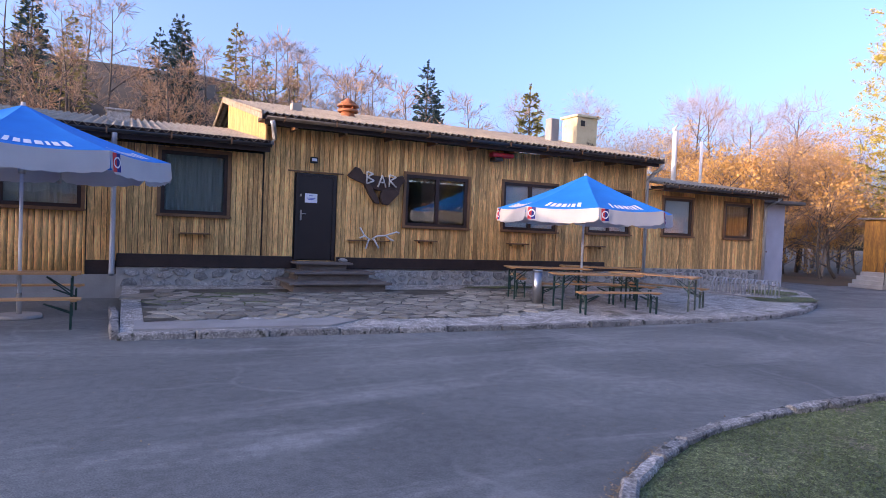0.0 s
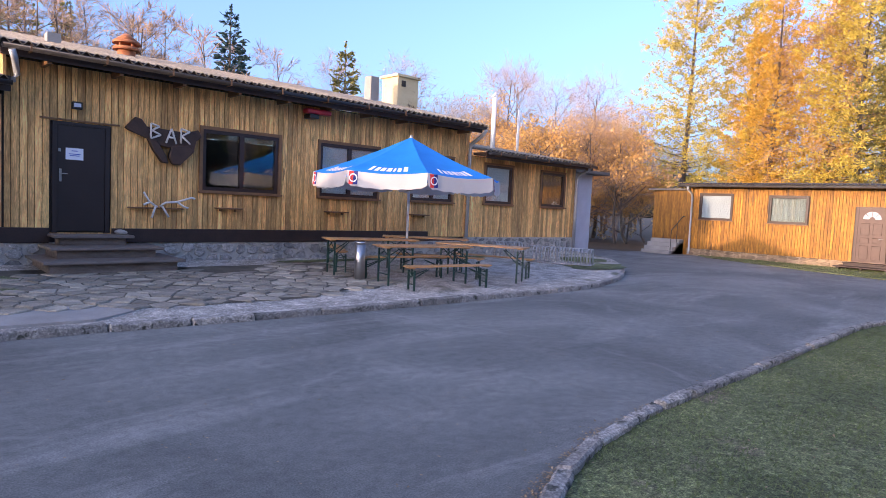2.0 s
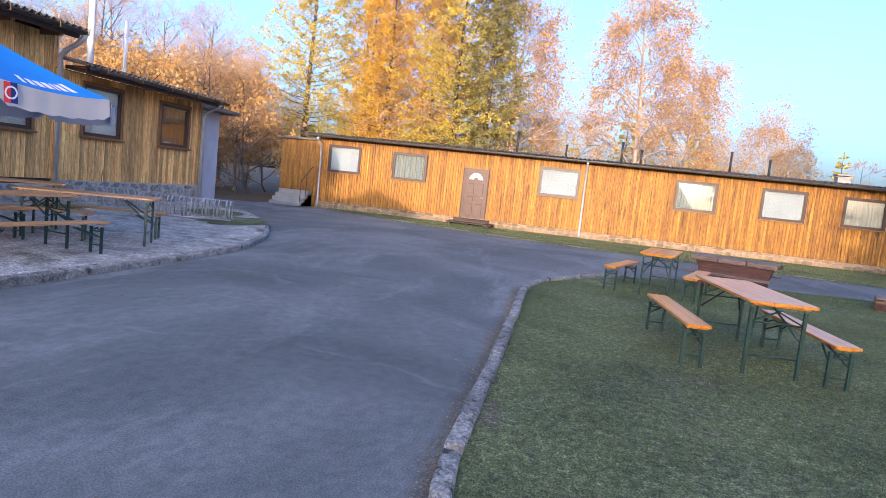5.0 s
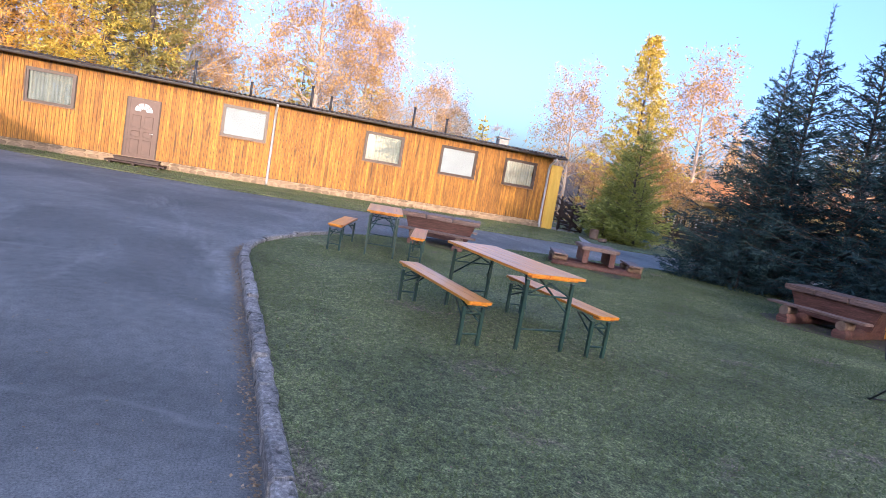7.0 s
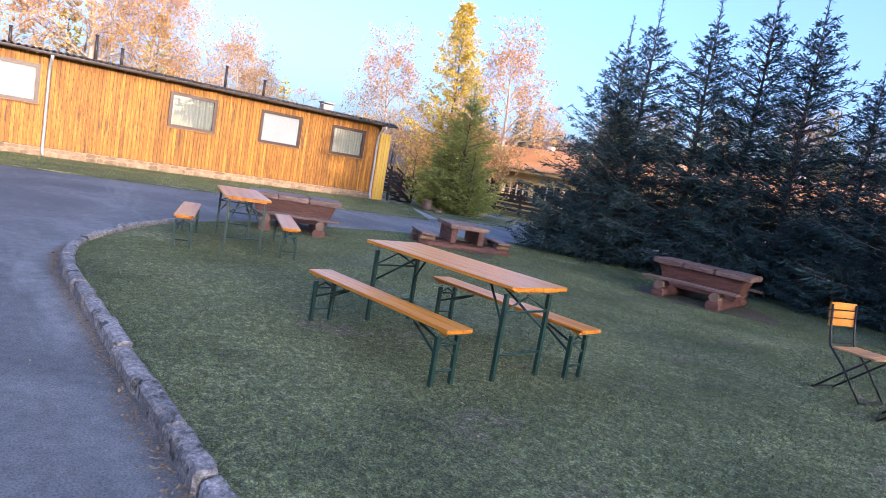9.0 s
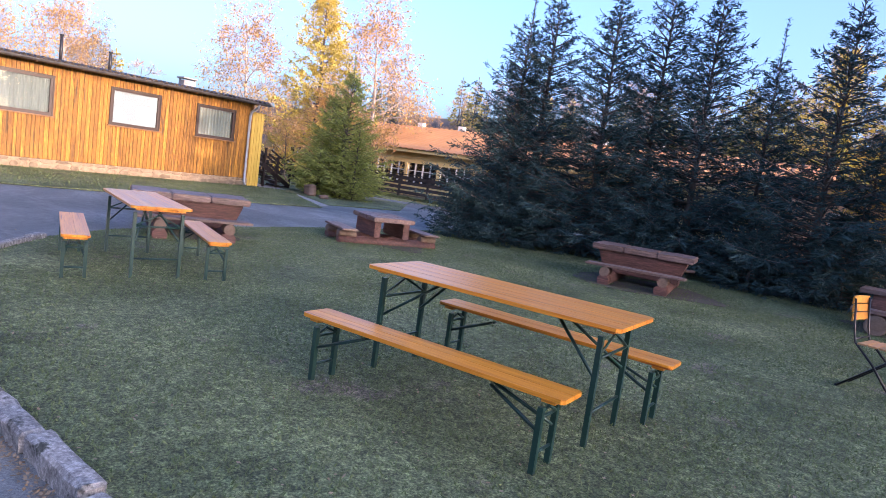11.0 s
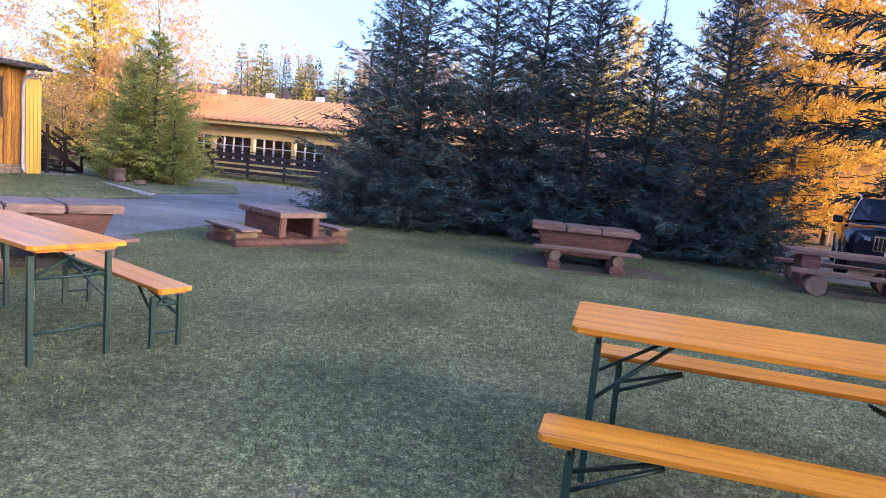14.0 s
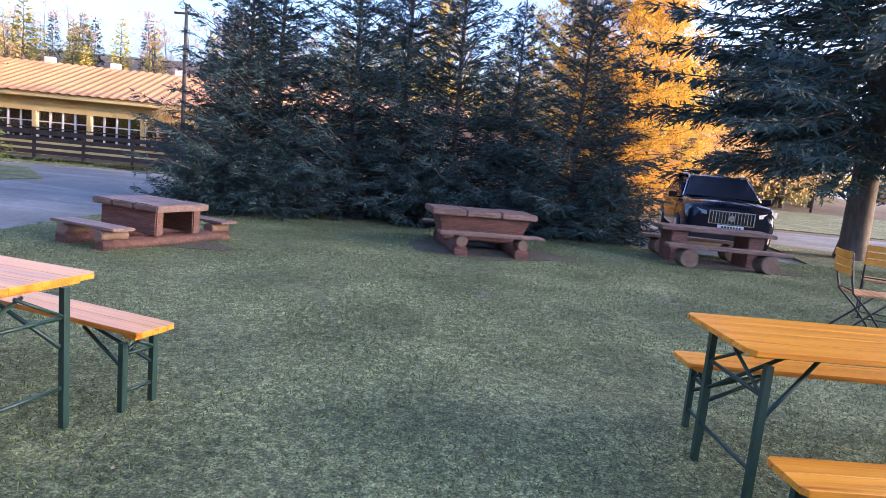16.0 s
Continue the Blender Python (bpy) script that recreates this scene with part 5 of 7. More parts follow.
rl = thing("alarm_lamp", "long dark red warning lamp under the eave", "lamp")
bm = bmesh.new()
box(bm, 9.75, 10.42, 13.66, 13.9, 3.74, 3.86)
soften(bm, 0.04, 3)
part("lens", bm, RED_LAMP, rl)
boxpart("bracket", BLACK_STEEL, rl, (9.85, 10.1, 13.72, 14.0, 3.64, 3.74), soft=0.01)
fl = thing("floodlight", "small black floodlight above the bar door", "lamp")
boxpart("housing", BLACK_STEEL, fl, (4.89, 5.07, FY - 0.16, FY - 0.07, 3.18, 3.32), soft=0.015)
boxpart("lens", HEADLAMP, fl, (4.92, 5.04, FY - 0.166, FY - 0.161, 3.22, 3.29))
boxpart("bracket", BLACK_STEEL, fl, (4.96, 5.0, FY - 0.07, FY, 3.22, 3.27))


# ---- log furniture ----
def rough(bm, amount, scale=5.0, seed=0):
    for v in bm.verts:
        v.co += amount * noise.noise_vector(v.co * scale + Vector((seed, seed * 2.3, 0)))


def log(name, p, q, r, parent, mat=None):
    bm = bmesh.new()
    p, q = Vector(p), Vector(q)
    n = 5
    for k in range(n):
        tube(bm, p.lerp(q, k / n), p.lerp(q, (k + 1) / n), r * (1 + 0.04 * math.sin(k * 2.2)), r * (1 + 0.04 * math.sin(k * 2.2 + 2.2)), 12, caps=k in (0, n - 1))
    bmesh.ops.remove_doubles(bm, verts=bm.verts, dist=0.002)
    rough(bm, 0.02, 4, p.x)
    return part(name, bm, mat or LOG_WOOD, parent)


def slab(name, x0, x1, y0, y1, z0, z1, parent, mat, wob=0.012, taper=0.0):
    bm = bmesh.new()
    vs = box(bm, x0, x1, y0, y1, z0, z1)
    for v in vs:
        if v.co.z < (z0 + z1) / 2 and taper:
            v.co.x -= taper * (1 if v.co.x > (x0 + x1) / 2 else -1)
            v.co.y *= 0.78
    bmesh.ops.subdivide_edges(bm, edges=bm.edges[:], cuts=4, use_grid_fill=True)
    rough(bm, wob, 4, x0 + y0)
    bmesh.ops.bevel(bm, geom=[e for e in bm.edges if e.calc_face_angle(0) > 0.8], offset=0.015, segments=2, affect="EDGES")
    return part(name, bm, mat, parent)


def log_table(length=1.75, hollow=False, label="massive red-brown log table with plank benches on the lawn"):
    """A table of half logs: thick top slabs over a boat-shaped body, with benches on log feet."""
    t = thing("log_table", label, "picnic table", "log tables")
    l2 = length / 2
    cuts = [-l2, -l2 * 0.3, l2 * 0.36, l2]
    for a_, b_ in zip(cuts, cuts[1:]):
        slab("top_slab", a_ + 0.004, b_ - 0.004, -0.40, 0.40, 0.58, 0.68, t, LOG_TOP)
    if hollow:
        for s in (-1, 1):
            slab("side_slab", -l2 * 0.85, l2 * 0.85, s * 0.28 - 0.06, s * 0.28 + 0.06, 0.22, 0.58, t, LOG_WOOD)
    else:
        slab("body", -l2 * 0.88, l2 * 0.88, -0.33, 0.33, 0.18, 0.58, t, LOG_WOOD, 0.015, 0.14)
    for x in (-l2 * 0.55, l2 * 0.55):
        log("runner", (x, -0.95, 0.10), (x, 0.95, 0.10), 0.11, t)
    for s in (-1, 1):
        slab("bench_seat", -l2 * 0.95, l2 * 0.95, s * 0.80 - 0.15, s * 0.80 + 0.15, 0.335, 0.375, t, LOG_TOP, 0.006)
        for x in (-l2 * 0.55, l2 * 0.55):
            log("bench_foot", (x, s * 0.80 - 0.16, 0.25), (x, s * 0.80 + 0.16, 0.25), 0.085, t, LOG_END)
    return t


lt = log_table(1.75)
lt.matrix_world = pose(12.98, -7.05, 0.02, 0, 0, 14)
copy_thing(lt, pose(18.15, -1.1, 0.0, 0, 0, 68))
lh = log_table(1.2, True, "red-brown log table with hollow end and plank benches")
lh.matrix_world = pose(17.33, -4.65, 0.0, 0, 0, -22) @ Matrix.Diagonal((1, 1.05, 0.85, 1))


def open_log_table():
    t = thing("log_table", "low weathered log table with bench near the parked car", "picnic table", "log tables")
    for y0, y1 in ((-0.36, -0.02), (0.0, 0.34)):
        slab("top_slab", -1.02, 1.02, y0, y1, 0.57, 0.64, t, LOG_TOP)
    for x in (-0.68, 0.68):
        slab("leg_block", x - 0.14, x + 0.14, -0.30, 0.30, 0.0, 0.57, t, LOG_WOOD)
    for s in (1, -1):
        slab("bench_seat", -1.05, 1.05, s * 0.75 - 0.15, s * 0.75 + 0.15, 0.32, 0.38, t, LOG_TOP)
        for x in (-0.68, 0.68):
            log("bench_foot", (x, s * 0.75 - 0.18, 0.16), (x, s * 0.75 + 0.18, 0.16), 0.16, t, LOG_END)
    return t


ot = open_log_table()
ot.matrix_world = pose(8.75, -8.25, 0.04, 0, 0, 2)

for k, (x, y, r) in enumerate(((13.0, -6.9, 1.35), (17.3, -4.7, 0.9), (8.7, -8.1, 1.3), (18.1, -1.2, 0.9))):
    bm = bmesh.new()
    ring = []
    for i in range(28):
        a_ = i * 2 * math.pi / 28
        q = r * (0.85 + 0.35 * noise.noise((math.cos(a_) * 1.5 + k * 7, math.sin(a_) * 1.5, 0)))
        ring.append((x + 1.25 * q * math.cos(a_), y + 0.75 * q * math.sin(a_)))
    prism(bm, ring, 0.03, 0.052)
    setting(shape("bare_ground", bm, EARTH), "trodden bare earth under a log table")


# ---- folding chairs ----
def folding_chair(label):
    c = thing("folding_chair", label, "chair", "folding chairs")
    for s in (-1, 1):
        bm = bmesh.new()
        bend(bm, [(s * 0.20, 0.22, 0.01), (s * 0.20, 0.0, 0.30), (s * 0.20, -0.17, 0.47), (s * 0.20, -0.20, 0.60), (s * 0.20, -0.24, 0.88)], 0.011, 6)
        part("back_post", bm, BLACK_STEEL, c)
        bm = bmesh.new()
        bend(bm, [(s * 0.18, -0.26, 0.01), (s * 0.18, 0.0, 0.25), (s * 0.18, 0.22, 0.45)], 0.011, 6)
        part("leg", bm, BLACK_STEEL, c)
    for y, z in ((-0.26, 0.02), (0.22, 0.02), (-0.18, 0.50)):
        bm = bmesh.new()
        tube(bm, (-0.2, y, z), (0.2, y, z), 0.009, seg=6)
        part("crossbar", bm, BLACK_STEEL, c)
    for k in range(5):
        y = -0.15 + k * 0.088
        boxpart("seat_slat", TABLE_WOOD_DULL, c, (-0.21, 0.21, y, y + 0.075, 0.455, 0.473), soft=0.004)
    for k in range(3):
        z = 0.66 + k * 0.082
        bm = bmesh.new()
        n = 6
        lo, hi = [], []
        for i in range(n + 1):
            u = -0.215 + 0.43 * i / n
            y = -0.225 - 0.03 * (1 - (u / 0.215) ** 2) - 0.01 * k
            for zz, lst in ((z, lo), (z + 0.072, hi)):
                lst.append((bm.verts.new((u, y, zz)), bm.verts.new((u, y - 0.014, zz))))
        for i in range(n):
            for f in ((lo[i][0], lo[i + 1][0], hi[i + 1][0], hi[i][0]), (lo[i][1], hi[i][1], hi[i + 1][1], lo[i + 1][1]), (hi[i][0], hi[i + 1][0], hi[i + 1][1], hi[i][1]), (lo[i][0], lo[i][1], lo[i + 1][1], lo[i + 1][0])):
                bm.faces.new(f)
        for i in (0, n):
            bm.faces.new((lo[i][0], hi[i][0], hi[i][1], lo[i][1]))
        part("back_slat", bm, CHAIR_WOOD, c, "bright orange wooden slat")
    return c


fc = folding_chair("folding chair with orange slats and black steel frame")
fc.matrix_world = pose(8.98, -3.2, 0.045, 0, 0, 80)
copy_thing(fc, pose(8.3, -2.8, 0.045, 0, 0, 104))
copy_thing(fc, pose(8.1, -4.35, 0.045, 0, 0, 150))


# ---- parked car ----
def car():
    c = thing("car", "black estate SUV parked beyond the lawn", "car")
    # body: cross-sections along the length, front at +y
    prof = [(-2.45, 0.55, 1.00, 0.86), (-2.38, 0.35, 1.10, 0.93), (-1.6, 0.30, 1.16, 0.97), (0.3, 0.28, 1.12, 0.97), (0.9, 0.28, 1.12, 0.97), (1.6, 0.30, 1.09, 0.96), (2.1, 0.33, 1.04, 0.93), (2.36, 0.38, 0.95, 0.87), (2.46, 0.45, 0.84, 0.76)]
    bm = bmesh.new()
    rings = []
    for y, zl, zh, w in prof:
        pts = [(-w * 0.93, zl), (-w, zl + 0.15), (-w, (zl + zh) / 2), (-w * 0.97, zh - 0.10), (-w * 0.88, zh), (-w * 0.4, zh + 0.045), (0, zh + 0.055)]
        pts = pts + [(-x, z) for x, z in pts[-2::-1]]
        rings.append([bm.verts.new((x, y, z)) for x, z in pts])
    for a_, b_ in zip(rings, rings[1:]):
        for i in range(len(a_)):
            bm.faces.new((a_[i], a_[(i + 1) % len(a_)], b_[(i + 1) % len(a_)], b_[i])).smooth = True
    bm.faces.new(rings[0])
    bm.faces.new(rings[-1][::-1])
    part("body", bm, CAR_PAINT, c, "glossy black bodywork")
    bm = bmesh.new()
    rows = []
    for y, z, w in ((1.05, 1.08, 0.86), (0.30, 1.60, 0.66), (0.1, 1.66, 0.63), (-1.6, 1.68, 0.63), (-2.0, 1.60, 0.64), (-2.35, 1.12, 0.84)):
        rows.append([bm.verts.new((s * w, y, z)) for s in (-1, -0.5, 0, 0.5, 1)])
    for r in rows:
        for v, b_ in zip(r, (0, 0.025, 0.035, 0.025, 0)):
            v.co.z += b_
    for a_, b_ in zip(rows, rows[1:]):
        for i in range(4):
            bm.faces.new((a_[i], a_[i + 1], b_[i + 1], b_[i])).smooth = True
    part("roof", bm, CAR_PAINT, c)
    bm = bmesh.new()
    q = [bm.verts.new(p) for p in ((-0.80, 1.04, 1.12), (0.80, 1.04, 1.12), (0.62, 0.36, 1.60), (-0.62, 0.36, 1.60))]
    bm.faces.new(q)
    bmesh.ops.translate(bm, verts=bm.verts, vec=(0, 0.03, 0.045))
    bmesh.ops.solidify(bm, geom=bm.faces[:], thickness=0.01)
    part("windscreen", bm, CAR_GLASS, c, "dark windscreen")
    for s in (-1, 1):
        bm = bmesh.new()
        vs = [bm.verts.new(p) for p in ((s * 0.90, 0.98, 1.09), (s * 0.675, 0.22, 1.58), (s * 0.655, -1.7, 1.60), (s * 0.89, -2.25, 1.12))]
        bm.faces.new(vs)
        bmesh.ops.solidify(bm, geom=bm.faces[:], thickness=0.012)
        part("side_glass", bm, CAR_GLASS, c)
        bm = bmesh.new()
        box(bm, s * 0.94, s * 1.13, 0.72, 0.84, 1.06, 1.22)
        soften(bm, 0.03, 2)
        part("mirror", bm, CAR_PAINT, c)
        bm = bmesh.new()
        slab_ = [(s * 0.90, 2.16, 0.84), (s * 0.50, 2.43, 0.80), (s * 0.50, 2.42, 0.88), (s * 0.90, 2.14, 0.97)]
        bm.faces.new([bm.verts.new((x * 1.03, y + 0.10, z)) for x, y, z in slab_])
        bmesh.ops.solidify(bm, geom=bm.faces[:], thickness=0.02)
        part("headlight", bm, HEADLAMP, c, "clear headlight")
        bm = bmesh.new()
        tube(bm, (s * 0.66, -1.7, 1.69), (s * 0.66, 0.1, 1.70), 0.02, seg=8)
        part("roof_rail", bm, CHROME, c)
        for y in (1.5, -1.45):
            bm = bmesh.new()
            tube(bm, (s * 0.74, y, 0.37), (s * 0.985, y, 0.37), 0.37, seg=28)
            soften(bm, 0.02, 1)
            w_ = part("wheel", bm, RUBBER, c)
            bm = bmesh.new()
            tube(bm, (s * 0.97, y, 0.37), (s * 0.992, y, 0.37), 0.25, 0.23, seg=24)
            part("rim", bm, STEEL, w_)
    for s in (-1, 1):
        bm = bmesh.new()
        bend(bm, [(s * 0.84, 1.08, 1.13), (s * 0.66, 0.36, 1.64), (s * 0.64, 0.1, 1.70)], 0.018, 6)
        part("pillar_trim", bm, CHROME, c, "bright trim along the windscreen pillar")
    bm = bmesh.new()
    box(bm, -0.42, 0.42, 2.40, 2.475, 0.62, 0.88)
    soften(bm, 0.03, 2)
    g_ = part("grille", bm, BLACK_STEEL, c, "dark grille in a chrome surround")
    bm = bmesh.new()
    for q in ((-0.45, 0.45, 0.88, 0.905), (-0.45, 0.45, 0.60, 0.62), (-0.46, -0.435, 0.61, 0.90), (0.435, 0.46, 0.61, 0.90)):
        box(bm, q[0], q[1], 2.43, 2.49, q[2], q[3])
    part("surround", bm, CHROME, g_)
    for k in range(13):
        x = -0.38 + k * 0.0633
        boxpart("bar", CHROME, g_, (x - 0.008, x + 0.008, 2.475, 2.488, 0.63, 0.87))
    bm = bmesh.new()
    tube(bm, (0, 2.487, 0.75), (0, 2.50, 0.75), 0.07, seg=16)
    part("badge", bm, CHROME, g_)
    boxpart("number_plate", PAPER, c, (-0.26, 0.26, 2.475, 2.495, 0.48, 0.59), "white number plate with illegible dark marks")
    for k in range(7):
        boxpart("mark", BLACK_STEEL, c, (-0.2 + k * 0.058, -0.165 + k * 0.058, 2.496, 2.498, 0.505, 0.565))
    boxpart("lower_bumper", BLACK_STEEL, c, (-0.8, 0.8, 2.2, 2.46, 0.24, 0.44), soft=0.03)
    for s in (-1, 1):
        boxpart("bumper_trim", CHROME, c, (s * 0.66 - 0.14, s * 0.66 + 0.14, 2.40, 2.47, 0.47, 0.495), soft=0.006)
    return c


kar = car()
kar.matrix_world = pose(6.98, -13.45, 0.0, 0, 0, -9) @ Matrix.Diagonal((1.06, 1, 1.0, 1))

# ---- far buildings and fence ----
hall = thing("long_hall", "long yellow hall with rust-red sheet roof and window bands", "building", kind="structure")
HM = pose(26.0, -25.5, 0.0, 0, 0, 8.5)
HY = 0.0
bm = bmesh.new()
holes = [(k * 2.35 + 0.4, k * 2.35 + 2.58, 0.70, 1.90) for k in range(-4, 9)]
wall_with_holes(bm, (-12, 22), (-0.1, 2.75), holes, HY - 0.3, 0.3, "y")
for v in bm.verts:
    v.co = HM @ v.co
part("wall", bm, PLASTER_YELLOW, hall)
boxpart("wall", PLASTER_YELLOW, hall, (21.7, 22, -9, -0.31, -0.1, 2.75), m=HM)
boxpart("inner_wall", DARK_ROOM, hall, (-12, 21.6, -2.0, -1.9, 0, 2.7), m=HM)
for a_, b_, z0, z1 in holes:
    f_ = boxpart("window", GLASS, hall, (a_, b_, HY - 0.2, HY - 0.19, z0, z1), m=HM)
    for k in range(5):
        x = a_ + (b_ - a_) * k / 4
        boxpart("glazing_bar", WHITE_WOOD, f_, (x - 0.035, x + 0.035, HY - 0.19, HY - 0.12, z0, z1), m=HM)
    boxpart("glazing_bar", WHITE_WOOD, f_, (a_, b_, HY - 0.188, HY - 0.13, z0 + 0.72, z0 + 0.77), m=HM)
hr = corrugated("roof", -12.6, 22.6, (0.7, 2.72), (-5.5, 4.55), ROOF_HALL, "y", 0.42, 0.03)
hr.data.transform(HM)
hr.parent = hall
hr = corrugated("roof", -12.6, 22.6, (-11.5, 2.72), (-5.5, 4.55), ROOF_HALL, "y", 0.42, 0.03)
hr.data.transform(HM)
hr.parent = hall
for k in range(6):
    boxpart("roof_vent", WHITE_WOOD, hall, (-4 + k * 3.3, -3.6 + k * 3.3, -5.7, -5.3, 4.45, 4.8), "pale ridge vent", m=HM)
boxpart("fascia", PLASTER_YELLOW, hall, (-12.5, 22.5, 0.55, 0.6, 2.5, 2.68), m=HM)

fence = thing("board_fence", "dark horizontal board fence before the hall", "fence", kind="structure")
FM = pose(24.0, -21.2, 0.0, 0, 0, 5)
for k in range(15):
    boxpart("post", FENCE_WOOD, fence, (-3 + k * 1.9, -2.9 + k * 1.9, -0.05, 0.05, -0.1, 1.18), m=FM)
rng = random.Random(8)
for k in range(14):
    for j in range(4):
        z = 0.18 + j * 0.25
        boxpart("fence_board", FENCE_WOOD, fence, (-2.95 + k * 1.9, -1.1 + k * 1.9, 0.055, 0.08, z, z + rng.uniform(0.15, 0.19)), m=FM)
boxpart("top_rail", FENCE_WOOD, fence, (-3, 23.8, -0.05, 0.1, 1.18, 1.22), m=FM)
pk = thing("picket_fence", "short grey upright picket fence", "fence", kind="structure")
for k in range(22):
    bm = bmesh.new()
    box(bm, 21.0 - k * 0.13, 21.09 - k * 0.13, -21.5 + 0.02 * (k % 2), -21.47 + 0.02 * (k % 2), 0, 0.95 + 0.04 * (k % 3))
    part("picket", bm, CONCRETE, pk)
boxpart("rail", CONCRETE, pk, (18.2, 21.1, -21.53, -21.505, 0.35, 0.42))
boxpart("rail", CONCRETE, pk, (18.2, 21.1, -21.53, -21.505, 0.75, 0.82))

up = thing("utility_pole", "thin grey wooden utility pole before the hall", "pole")
bm = bmesh.new()
tube(bm, (0, 0, 0), (0, 0, 6.6), 0.09, 0.07, seg=10)
part("shaft", bm, BARK, up)
bm = bmesh.new()
box(bm, -0.5, 0.5, -0.04, 0.04, 6.2, 6.28)
part("crossarm", bm, FENCE_WOOD, up)
up.location = (25.4, -22.3, 0)

house = thing("peach_house", "peach-plastered house behind the orange larch", "house", kind="structure")
bm = bmesh.new()
wall_with_holes(bm, (1.5, 11.5), (0, 3.0), [(3.6, 4.5, 0.9, 2.1), (5.3, 5.9, 0.2, 2.2), (8.2, 9.2, 0.9, 2.1)], -23.3, 0.3, "y")
part("wall", bm, PLASTER_PEACH, house)
boxpart("side_wall", PLASTER_PEACH, house, (1.5, 1.8, -29, -23.35, 0, 3))
boxpart("roof", ROOF_B2, house, (1.0, 12, -29.5, -22.7, 3.0, 3.2))
boxpart("inner_wall", DARK_ROOM, house, (1.9, 11.4, -25, -24.9, 0, 2.9))
for a_, b_, z0, z1 in ((3.6, 4.5, 0.9, 2.1), (5.3, 5.9, 0.2, 2.2), (8.2, 9.2, 0.9, 2.1)):
    bm = bmesh.new()
    for q in ((a_, b_, z0, z0 + 0.07), (a_, b_, z1 - 0.07, z1), (a_, a_ + 0.07, z0 + 0.07, z1 - 0.07), (b_ - 0.07, b_, z0 + 0.07, z1 - 0.07)):
        box(bm, q[0], q[1], -23.25, -23.1, q[2], q[3])
    w_ = part("window", bm, WHITE_WOOD, house, "white window frame")
    boxpart("pane", GLASS, w_, (a_ + 0.07, b_ - 0.07, -23.2, -23.19, z0 + 0.07, z1 - 0.07))

house.location = (3.6, 0, 0)

shed = thing("white_shed", "white weatherboarded shed with a double door", "shed", kind="structure")
SM = pose(-22.5, -73.0, 1.1, 0, 0, 8) @ Matrix.Scale(1.7, 4)
boxpart("wall", WHITE_WOOD, shed, (-6, 0, -5, 0, 0, 3.0), m=SM)
bm = bmesh.new()
vs = [bm.verts.new(SM @ Vector(p)) for p in ((-6.0, 0.0, 3.0), (0.0, 0.0, 3.0), (-3.0, 0.0, 4.8))]
bm.faces.new(vs)
bmesh.ops.solidify(bm, geom=bm.faces[:], thickness=0.05)
part("gable", bm, WHITE_WOOD, shed)
for s in (0, 1):
    bm = bmesh.new()
    q = [(-3.0, 0.3, 4.95), (0.45, 0.3, 2.85), (0.45, -5.3, 2.85), (-3.0, -5.3, 4.95)] if s else [(-3.0, 0.3, 4.95), (-6.45, 0.3, 2.85), (-6.45, -5.3, 2.85), (-3.0, -5.3, 4.95)]
    bm.faces.new([bm.verts.new(SM @ Vector(p)) for p in q])
    bmesh.ops.solidify(bm, geom=bm.faces[:], thickness=0.08)
    part("roof", bm, ROOF_B2, shed)
for x in (-2.2, -1.25):
    d_ = boxpart("door_leaf", PLASTER_GREY, shed, (x, x + 0.9, 0.01, 0.05, 0.1, 2.3), m=SM)
    for a_, b_ in (((x + 0.05, 0.15), (x + 0.85, 1.15)), ((x + 0.85, 1.25), (x + 0.05, 2.25))):
        bm = bmesh.new()
        tube(bm, SM @ Vector((a_[0], 0.07, a_[1])), SM @ Vector((b_[0], 0.07, b_[1])), 0.05, seg=4)
        part("brace", bm, WHITE_WOOD, d_)

for x, y, h in ((27.6, -10.9, 0.42), (28.3, -11.3, 0.36), (26.6, -10.7, 0.14)):
    s_ = thing("tree_stump", "cut pale tree stump beside the footpath", "stump", "stumps")
    log("trunk", (0, 0, 0), (0.03, 0, h), 0.17, s_, LOG_END)
    s_.location = (x, y, 0.03)
sw = thing("iron_stand", "black iron tripod stand beside the tree trunk", "stand")
for k in range(3):
    bm = bmesh.new()
    tube(bm, (0.4 * math.cos(k * 2.1), 0.4 * math.sin(k * 2.1), 0), (0.02 * math.cos(k * 2.1), 0.02 * math.sin(k * 2.1), 1.6), 0.016, seg=6)
    part("leg", bm, BLACK_STEEL, sw)
bm = bmesh.new()
tube(bm, (0, 0, 1.55), (0, 0, 1.68), 0.05, seg=8)
part("head", bm, BLACK_STEEL, sw)
sw.location = (3.35, -10.3, 0.04)


# ---- trees ----
def unit(v):
    return v / (np.linalg.norm(v, axis=-1, keepdims=True) + 1e-9)


